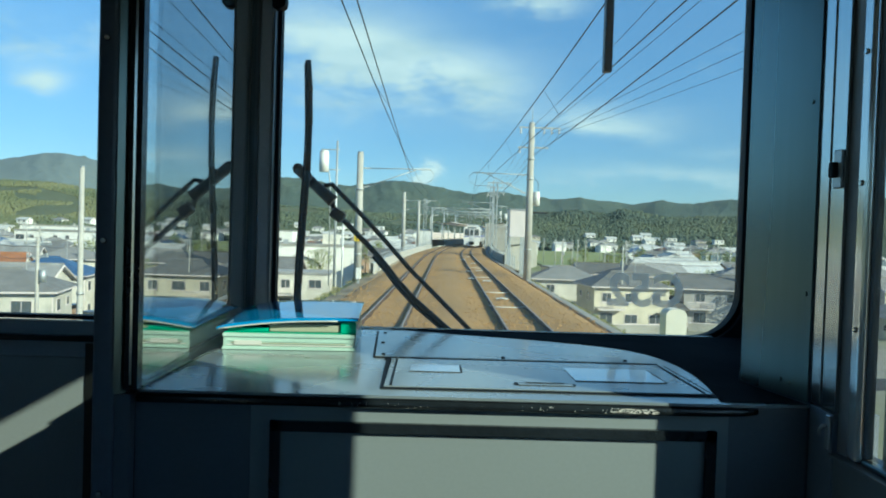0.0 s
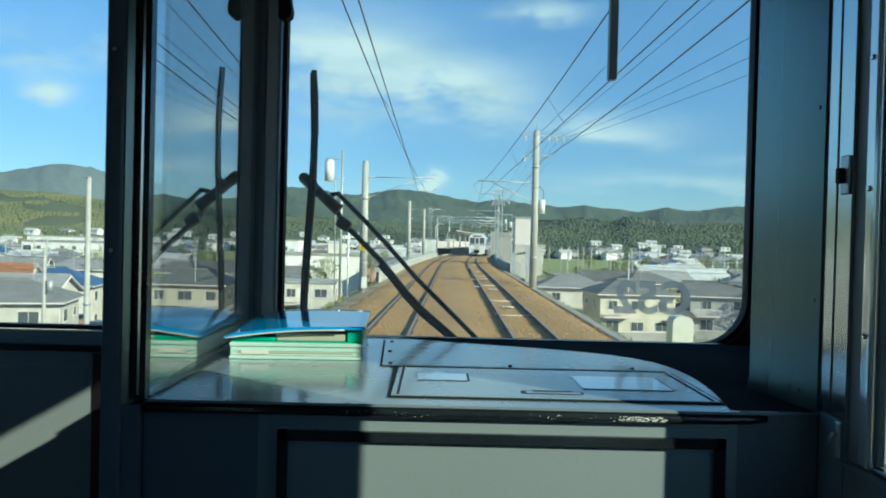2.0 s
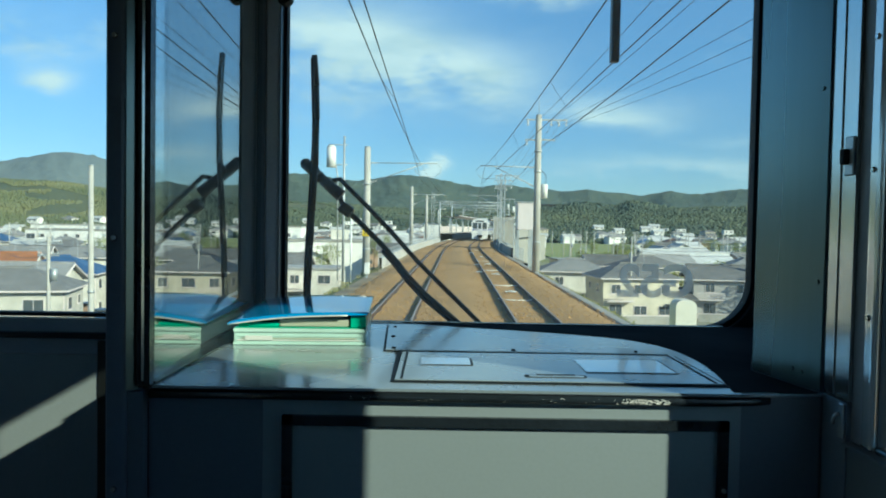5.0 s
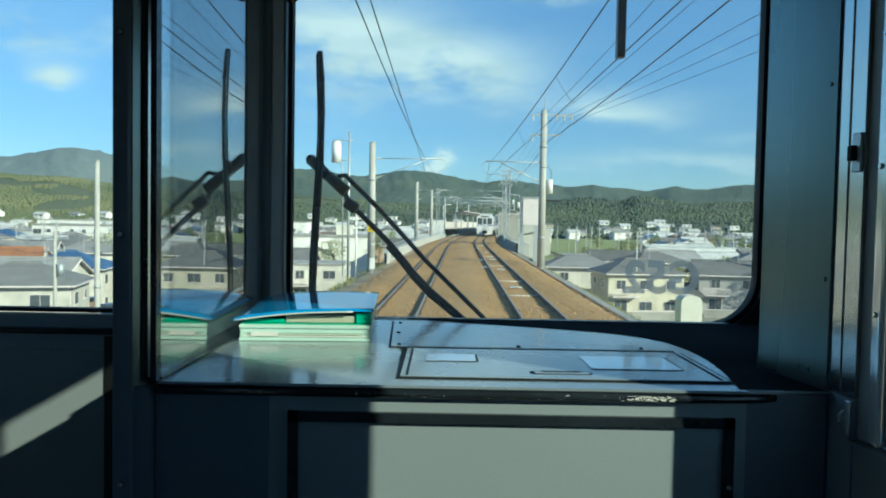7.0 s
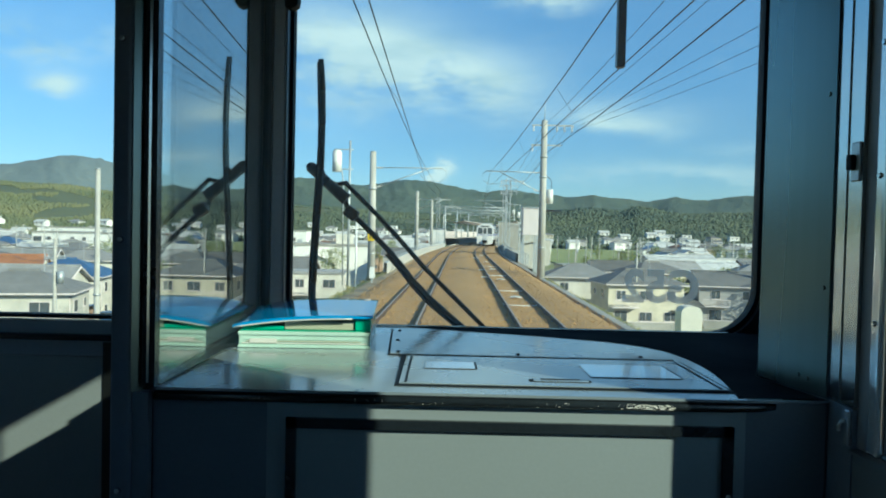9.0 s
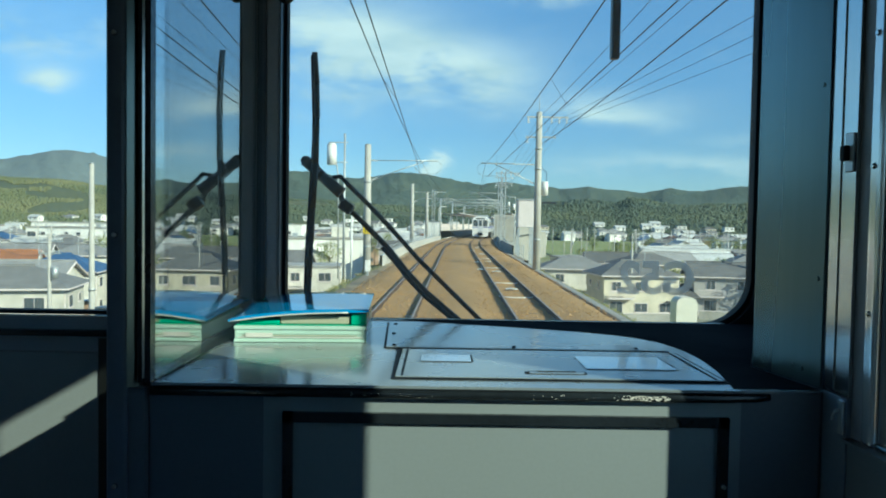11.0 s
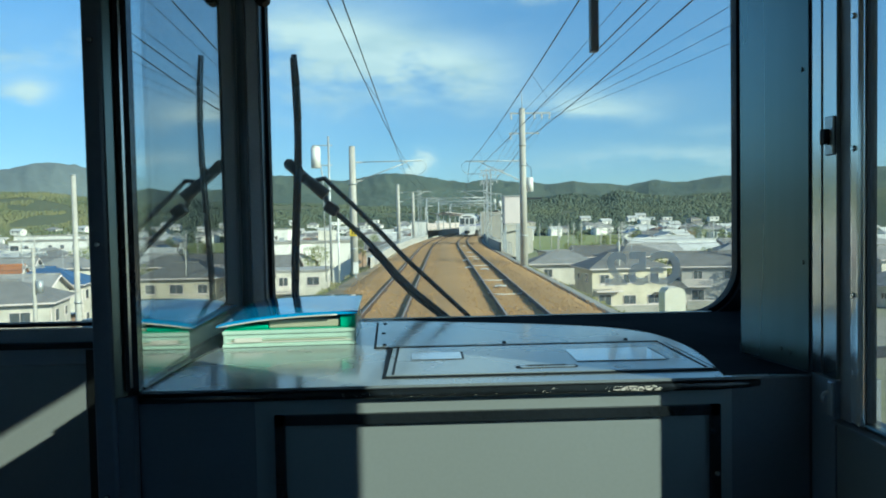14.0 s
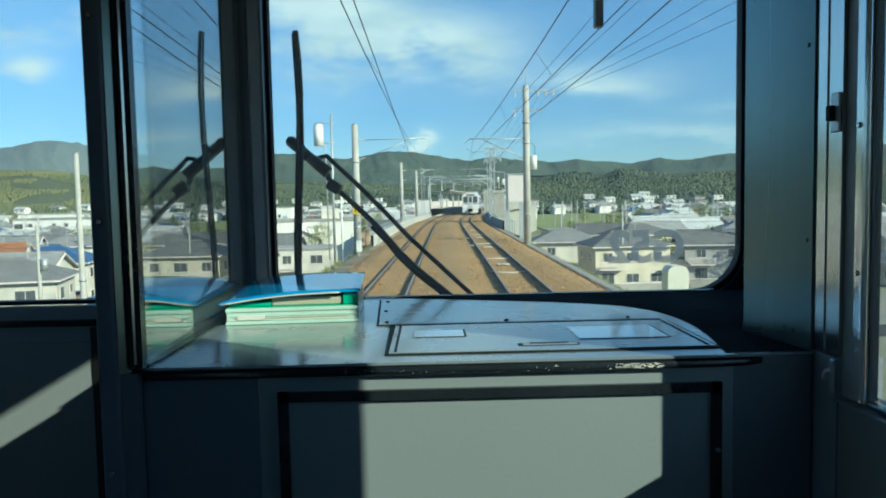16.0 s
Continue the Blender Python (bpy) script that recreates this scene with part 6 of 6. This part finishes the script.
def crowns(name, label, mat, count, a0, a1, small, big, seed, gaps):
    """Rounded tree tops over the nearer wooded slopes."""
    rng = random.Random(seed)
    verts, faces = [], []
    ring = [(math.cos(1.0472 * i), math.sin(1.0472 * i)) for i in range(6)]
    for _ in range(count):
        a = rng.uniform(a0, a1)
        r = rng.uniform(600, 1280)
        x, y = r * math.sin(a), r * math.cos(a)
        z = height(x, y)
        if z < GROUND + 3 and rng.random() < 0.8:
            continue
        k = noise.fractal(Vector((x * 0.010, y * 0.006, seed)), 1.0, 2.0, 3)
        if k < gaps:
            continue
        s = rng.uniform(small, big) * (1 + 0.9 * max(-0.4, k))
        n = len(verts)
        tall = rng.choice((0.9, 0.9, 1.0, 1.0, 1.15))
        for zz, rr in ((-0.9, 0.55), (0.05 * tall, 0.95 / tall ** 0.5), (0.8 * tall, 0.50 / tall ** 0.5)):
            for cx, cy in ring:
                j = s * rng.uniform(0.7, 1.25)
                verts.append((x + cx * rr * j, y + cy * rr * j, z + s * (0.5 + zz) + rng.uniform(-0.2, 0.2) * s))
        verts.append((x + rng.uniform(-0.3, 0.3) * s, y, z + s * tall * rng.uniform(1.25, 1.5)))
        for l in (0, 6):
            for i in range(6):
                e = (i + 1) % 6
                faces.append((n + l + i, n + l + e, n + l + 6 + e, n + l + 6 + i))
        for i in range(6):
            faces.append((n + 12 + i, n + 12 + (i + 1) % 6, n + 18))
    me = bpy.data.meshes.new(name)
    me.from_pydata(verts, [], faces)
    me.materials.append(mat)
    me.polygons.foreach_set("use_smooth", [True] * len(faces))
    tagged(new(name, me), label, "woodland", kind="stuff")


def forest():
    crowns("woodland", "dense dark green woodland on the hillsides", M["forest"], 76000, -0.30, 0.48, 0.7, 2.6, 4, -0.42)
    crowns("hillside_scrub", "light yellow-green scrub and trees on the hillside", M["scrub"], 42000, -0.60, -0.30, 0.5, 1.9, 9, -0.32)


def pylon(x, y, h, mat):
    z = height(x, y)
    p = thing("transmission_pylon", "distant steel lattice transmission pylon on the hillside", "pylon", (x, y, z), group="transmission pylons")
    bm = bmesh.new()
    w = h * 0.10
    for a in (-1, 1):
        for b in (-1, 1):
            rod(bm, (a * w, b * w, 0), (a * w * 0.2, b * w * 0.2, h), 0.35, 0.25, 4)
    for i in range(9):
        z0, z1 = h * i / 9, h * (i + 1) / 9
        k0, k1 = w * (1 - 0.8 * i / 9), w * (1 - 0.8 * (i + 1) / 9)
        rod(bm, (-k0, -k0, z0), (k1, -k1, z1), 0.2, seg=4)
        rod(bm, (k0, -k0, z0), (-k1, -k1, z1), 0.2, seg=4)
    part("tower", bm, mat, p)
    for zz in (0.72, 0.82, 0.92):
        bm = bmesh.new()
        rod(bm, (-h * 0.13, 0, h * zz), (h * 0.13, 0, h * zz), 0.3, seg=4)
        part("crossarm", bm, mat, p)


def joined_houses(items):
    """The farthest houses, past counting, as one mesh."""
    verts, faces, slots, mats = [], [], [], []
    for proto, m in items:
        for ob in proto.children_recursive:
            k = m.copy()
            chain = [ob]
            while chain[-1].parent is not None and chain[-1].parent != proto:
                chain.append(chain[-1].parent)
            for q in chain[::-1]:
                k = k @ q.matrix_basis
            mat = ob.data.materials[0]
            if mat not in mats:
                mats.append(mat)
            n = len(verts)
            verts += [tuple(k @ v.co) for v in ob.data.vertices]
            for f in ob.data.polygons:
                faces.append(tuple(n + i for i in f.vertices))
                slots.append(mats.index(mat))
    me = bpy.data.meshes.new("far_houses")
    me.from_pydata(verts, [], faces)
    for mat in mats:
        me.materials.append(mat)
    me.polygons.foreach_set("material_index", slots)
    tagged(new("far_houses", me), "far-off pale houses with grey roofs at the foot of the hills", "houses", kind="stuff")


def town():
    rng = random.Random(11)
    specs = [(9.5, 7.5, 2, "gable", "wall_white", "roof_grey", "two-storey white house with a grey gable roof"),
             (10.5, 8.0, 2, "hip", "wall_cream", "roof_dark", "two-storey cream house with a dark hipped roof"),
             (9.0, 7.0, 2, "gable", "wall_grey", "roof_dark", "two-storey grey house with a dark gable roof"),
             (11.0, 8.0, 1, "hip", "wall_white", "roof_grey", "single-storey white house with a grey hipped roof"),
             (9.5, 8.0, 2, "hip", "wall_white", "roof_brown", "two-storey white house with a brown hipped roof"),
             (9.0, 7.5, 2, "gable", "wall_cream", "roof_orange", "cream house with an orange-brown tiled roof"),
             (10.0, 7.5, 2, "gable", "wall_brown", "roof_dark", "brown house with a dark tiled roof"),
             (9.5, 8.5, 2, "hip", "wall_white", "roof_blue", "white house with a blue tiled roof"),
             (8.5, 7.0, 2, "flat", "wall_white", "roof_grey", "white flat-roofed two-storey house"),
             (10.0, 8.0, 2, "hip", "wall_white", "roof_grey", "two-storey white house with a grey hipped roof")]
    near = [house(*s[:4], M[s[4]], M[s[5]], s[6], True, i % 2 == 0) for i, s in enumerate(specs)]
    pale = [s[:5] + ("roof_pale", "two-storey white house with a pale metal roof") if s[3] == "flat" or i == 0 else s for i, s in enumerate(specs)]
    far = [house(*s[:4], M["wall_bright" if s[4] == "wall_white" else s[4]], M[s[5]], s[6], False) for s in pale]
    used = [0] * 20
    placed, rest = [], []

    def put(protos, i, x, y, rz, base):
        for px, py in placed:
            if (px - x) ** 2 + (py - y) ** 2 < 78:
                return
        placed.append((x, y))
        m = pose(x, y, GROUND, 0, 0, rz)
        if used[base + i] == 0:
            protos[i].matrix_world = m
            used[base + i] = 1
        elif len(placed) > 285:
            rest.append((protos[i], m))
        else:
            copy_thing(protos[i], m)
    # the houses that stand nearest the line
    for i, x, y, rz in ((9, 22.8, 114, -5), (1, 28.5, 101, 5), (2, 34, 137, 0), (2, 42.5, 104, -8), (0, 46, 141, 10), (9, 56, 128, 80), (8, 30, 152, 6), (6, 55, 106, 5),
                        (9, -40, 70, 14), (0, -45, 80, 6), (7, -47, 92, 12), (5, -62, 104, 15), (1, -36, 76, 16), (3, -22, 66, 10), (4, -54, 74, 20), (0, -24, 92, 8), (2, -33, 110, 5), (8, -18, 108, 6)):
        put(near, i, x, y, rz, 0)
    y = 100.0
    while y < 640:
        step = 10.5 + 0.03 * y
        x = -0.68 * y - 30 + rng.uniform(0, step)
        while x < 0.55 * y + 40:
            xx, yy = x + rng.uniform(-3, 3), y + rng.uniform(-4, 4)
            clear = abs(xx - (xc(yy) + 2) if yy < 420 else 99) > 26
            infield = yy > 140 and 0.15 < xx / yy < 0.29 and yy < 570 or -385 < xx < -245 and 415 < yy < 525
            if clear and not infield and rng.random() < 0.86:
                i = rng.choice((0, 0, 0, 0, 1, 2, 3, 9, 9, 4, 1, 6, 0, 8, 8, 9) if rng.random() > 0.03 else (7,))
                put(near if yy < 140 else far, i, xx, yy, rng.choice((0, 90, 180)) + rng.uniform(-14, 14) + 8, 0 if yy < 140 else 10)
            x += step * rng.uniform(0.85, 1.3)
        y += 10.5 + 0.042 * y
    for protos, base in ((near, 0), (far, 10)):
        for i, p in enumerate(protos):
            if not used[base + i]:
                p.matrix_world = pose(-300 - 22 * i - 90 * (base > 0), 300 + base * 5, GROUND)
    # houses that climb the foot of the slopes
    for i in range(420):
        a = rng.uniform(-0.62, 0.50)
        r = rng.uniform(610, 800) if rng.random() < 0.8 else rng.uniform(800, 900)
        x, y = r * math.sin(a), r * math.cos(a)
        z = height(x, y)
        if 0.15 < x / y < 0.22 or z > GROUND + 12 or any((px - x) ** 2 + (py - y) ** 2 < 160 for px, py in placed):
            continue
        placed.append((x, y))
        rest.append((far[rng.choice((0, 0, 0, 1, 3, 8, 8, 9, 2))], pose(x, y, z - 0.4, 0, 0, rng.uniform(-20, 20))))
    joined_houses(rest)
    # larger white blocks
    for x, y, w, d, hh, n in ((-27, 150, 26, 14, 9.0, 5), (-95, 210, 40, 16, 9.5, 12), (-150, 330, 60, 20, 10, 14), (-70, 300, 30, 14, 11, 9)):
        b = thing("office_building", "white flat-roofed building with rows of dark windows", "building", (x, y, GROUND), rng.uniform(-10, 10), group="larger buildings")
        bm = bmesh.new()
        box(bm, -w / 2, w / 2, -d / 2, d / 2, 0, hh)
        part("wall", bm, M["wall_bright"], b)
        bm = bmesh.new()
        box(bm, -w / 2 - 0.2, w / 2 + 0.2, -d / 2 - 0.2, d / 2 + 0.2, hh, hh + 0.4)
        part("roof", bm, M["concrete"], b)
        for s in range(int(hh / 3.1)):
            for i in range(n):
                if rng.random() < 0.2:
                    continue
                xx = -w / 2 + w * (i + 0.5) / n + rng.uniform(-0.3, 0.3)
                wd, tl = rng.choice((0.5, 0.8, 1.15)), rng.choice((0.0, 0.0, 0.45))
                bm = bmesh.new()
                box(bm, xx - wd - 0.07, xx + wd + 0.07, -d / 2 - 0.06, -d / 2, 3.1 * s + 1.23 - tl, 3.1 * s + 2.27)
                wf = part("window", bm, M["frame_white"], b)
                for x0 in (xx - wd, xx + 0.03):
                    bm = bmesh.new()
                    box(bm, x0, x0 + wd - 0.03, -d / 2 - 0.075, -d / 2 - 0.061, 3.1 * s + 1.3 - tl, 3.1 * s + 2.2)
                    part("pane", bm, M["window_dark"], wf)
        bm = bmesh.new()
        q = rng.uniform(-0.3, 0.3) * w
        box(bm, q - 1.8, q + 1.8, -1.5, 1.5, hh + 0.4, hh + 2.4)
        part("roof_house", bm, M["wall_white"], b)
        for i in range(3):
            bm = bmesh.new()
            q = rng.uniform(-0.45, 0.45) * w
            box(bm, q - 0.5, q + 0.5, -d / 2 + 0.6, -d / 2 + 1.2, hh + 0.41, hh + 1.2)
            part("roof_unit", bm, M["galv"], b)
    up = utility_pole()
    up.matrix_world = pose(-24, 46, GROUND)
    tall = thing("line_pole", "tall slim pale concrete pole beside the embankment", "pole", (-14.05, 31, GROUND))
    bm = bmesh.new()
    rod(bm, (0, 0, 0), (0, 0, 14.9), 0.16, 0.10, 12)
    part("pole", bm, M["pole_concrete"], tall)
    bm = bmesh.new()
    rod(bm, (0, 0, 14.9), (0, 0, 14.96), 0.11, 0.09, 12)
    part("cap", bm, M["galv"], tall)
    bm = bmesh.new()
    rod(bm, (0, 0, 9.4), (0, 0, 9.5), 0.15, seg=12)
    part("band", bm, M["galv"], tall)
    for x, y in ((33, 70), (25, 97), (46, 100), (52, 66), (70, 120), (62, 150), (40, 140), (95, 160), (30, 150), (115, 200), (80, 210), (50, 200), (130, 260), (100, 300), (60, 270), (160, 330),
                 (-40, 66), (-30, 98), (-55, 120), (-70, 140), (-90, 130), (-45, 150), (-110, 190), (-75, 200), (-140, 240), (-100, 260), (-60, 250), (-180, 320), (-130, 330), (-90, 360), (200, 420), (120, 420)):
        copy_thing(up, pose(x + rng.uniform(-3, 3), y + rng.uniform(-3, 3), GROUND, rng.uniform(-1.5, 1.5), rng.uniform(-1.5, 1.5), rng.uniform(0, 90)))
    spans = [((33, 70), (25, 97)), ((25, 97), (46, 100)), ((46, 100), (70, 120)), ((-24, 46), (-40, 66)), ((-40, 66), (-30, 98)), ((-30, 98), (-55, 120))]
    for (x0, y0), (x1, y1) in spans:
        for z in (10.3, 11.2):
            wire([(x0, y0, GROUND + z), (x1, y1, GROUND + z)], 0.018, "service_wire", "thin dark service wire between utility poles", 0.7, "service wires")
    ts = [tree(21, 5.5, 2.2), tree(22, 7.5, 2.8), tree(23, 4.2, 2.0), tree(24, 9.0, 3.2)]
    first = [(-21, 58), (38, 112), (15, 120), (50, 96)]
    for t, (x, y) in zip(ts, first):
        t.matrix_world = pose(x, y, GROUND)
    for i in range(90):
        y = rng.uniform(100, 420)
        x = rng.uniform(-0.65 * y, 0.5 * y)
        if abs(x - xc(y) - 2) < 24:
            continue
        copy_thing(ts[rng.randrange(4)], pose(x, y, GROUND, 0, 0, rng.uniform(0, 360)))
    for i in range(26):
        y = rng.uniform(125, 330)
        x = y * rng.uniform(0.2, 0.46)
        copy_thing(ts[rng.randrange(3)], pose(x, y, GROUND, 0, 0, rng.uniform(0, 360)))
    for i in range(26):
        y = rng.uniform(150, 420)
        x = y * rng.uniform(0.12, 0.46)
        copy_thing(up, pose(x, y, GROUND, rng.uniform(-1.5, 1.5), rng.uniform(-1.5, 1.5), rng.uniform(0, 90)))
    for i in range(16):
        y = rng.uniform(130, 400)
        x = -y * rng.uniform(0.12, 0.6)
        copy_thing(up, pose(x, y, GROUND, rng.uniform(-1.5, 1.5), rng.uniform(-1.5, 1.5), rng.uniform(0, 90)))
    # shrubs on the far slope
    bush = ts[2]
    for x, y, s in ((12.2, 37, -4.4), (13.4, 41, -5.4), (14.6, 47, -6.2), (13.0, 34, -5.6), (14.9, 38, -6.8), (13.9, 44, -5.6), (15.5, 52, -7.0), (12.9, 30, -5.0), (14.2, 27, -5.8)):
        copy_thing(bush, pose(x, y, s - 2.6, 0, 0, rng.uniform(0, 360)))


def parked_car(mat, label):
    c = thing("car", label, "car", group="parked cars")
    bm = bmesh.new()
    prism(bm, [(-2.0, 0.35), (-2.05, 0.8), (-1.9, 0.95), (-0.95, 1.05), (-0.35, 1.5), (1.2, 1.52), (1.75, 1.05), (2.0, 0.95), (2.0, 0.35)], -0.78, 0.78, "x")
    bevel(bm, 0.06, 1)
    body = part("body", bm, mat, c)
    for x in (-0.785, 0.785):
        bm = bmesh.new()
        prism(bm, [(-0.80, 1.06), (-0.32, 1.42), (1.12, 1.44), (1.5, 1.06)], min(x, x * 1.012), max(x, x * 1.012), "x")
        part("side_window", bm, M["window_dark"], body)
    for y, z0, z1 in ((-0.66, 1.06, 1.44), (1.50, 1.08, 1.44)):
        bm = bmesh.new()
        box(bm, -0.66, 0.66, y - 0.02, y + 0.02, z0, z1)
        part("windscreen", bm, M["window_dark"], body)
    for x in (-0.72, 0.72):
        for y in (-1.25, 1.25):
            bm = bmesh.new()
            rod(bm, (x - 0.1, y, 0.31), (x + 0.1, y, 0.31), 0.31, seg=14)
            w = part("wheel", bm, M["rubber"], c)
            bm = bmesh.new()
            s = 1 if x > 0 else -1
            rod(bm, (x + s * 0.1, y, 0.31), (x + s * 0.112, y, 0.31), 0.19, seg=12)
            part("rim", bm, M["galv"], w)
    return c


def streets():
    for i, (pts, w) in enumerate((([(14.5, 20), (15.5, 60), (17, 90), (22, 130), (38, 210)], 5.0), ([(15, 60), (60, 66), (120, 80)], 5.0), ([(24, 122), (70, 118), (140, 140)], 5.0),
                                  ([(-12, 20), (-13.5, 70), (-12, 120), (-4, 200)], 5.0), ([(-13, 86), (-60, 88), (-140, 110)], 5.0))):
        bm = bmesh.new()
        rows = []
        for j, (x, y) in enumerate(pts):
            a = Vector(pts[max(0, j - 1)])
            b = Vector(pts[min(len(pts) - 1, j + 1)])
            d = (b - a).normalized()
            rows.append([bm.verts.new((x - s * d.y * w / 2, y + s * d.x * w / 2, GROUND + 0.03 + 0.01 * i)) for s in (-1, 1)])
        for p, q in zip(rows, rows[1:]):
            bm.faces.new((p[0], p[1], q[1], q[0]))
        structure("road", bm, M["asphalt"], "narrow grey asphalt street between houses", "road")
    cars = [parked_car(M["train_white"], "white parked car on the street"), parked_car(M["train_silver"], "silver parked car on the street"), parked_car(M["roof_blue"], "blue parked car on the street")]
    spots = [(17.5, 74, 10), (46, 119.5, 95), (34, 65, 80), (62, 118, 90), (-14.5, 66, 0), (-40, 89, 85), (-66, 92, 80), (24, 138, -20), (52, 66.5, 85), (19.5, 100, 15)]
    for i, (x, y, rz) in enumerate(spots):
        m = pose(x, y, GROUND + 0.06, 0, 0, rz)
        if i < 3:
            cars[i].matrix_world = m
        else:
            copy_thing(cars[i % 3], m)


def garden_walls():
    for x, y, w, rz in ((22.8, 107.5, 12, -5), (29, 94, 12, 5), (42.5, 97, 11, -8), (46, 134, 12, 10), (-40, 64, 13, 14), (-45, 74, 10, 6), (-22, 60, 10, 10), (-36, 70, 9, 16), (56, 120, 10, 0)):
        m = pose(x, y, GROUND, 0, 0, rz)
        g = thing("garden_wall", "low pale block garden wall with a cap", "garden wall", group="garden walls")
        bm = bmesh.new()
        box(bm, -w / 2, w / 2, -0.08, 0.08, 0, 1.1)
        part("wall", bm, M["concrete"], g)
        bm = bmesh.new()
        box(bm, -w / 2 - 0.03, w / 2 + 0.03, -0.11, 0.11, 1.1, 1.18)
        part("cap", bm, M["frame_white"], g)
        g.matrix_world = m


town()
streets()
garden_walls()
forest()
pylon(-790, 1650, 48, M["galv"])
pylon(420, 1700, 40, M["galv"])
pylon(-520, 1150, 26, M["galv"])
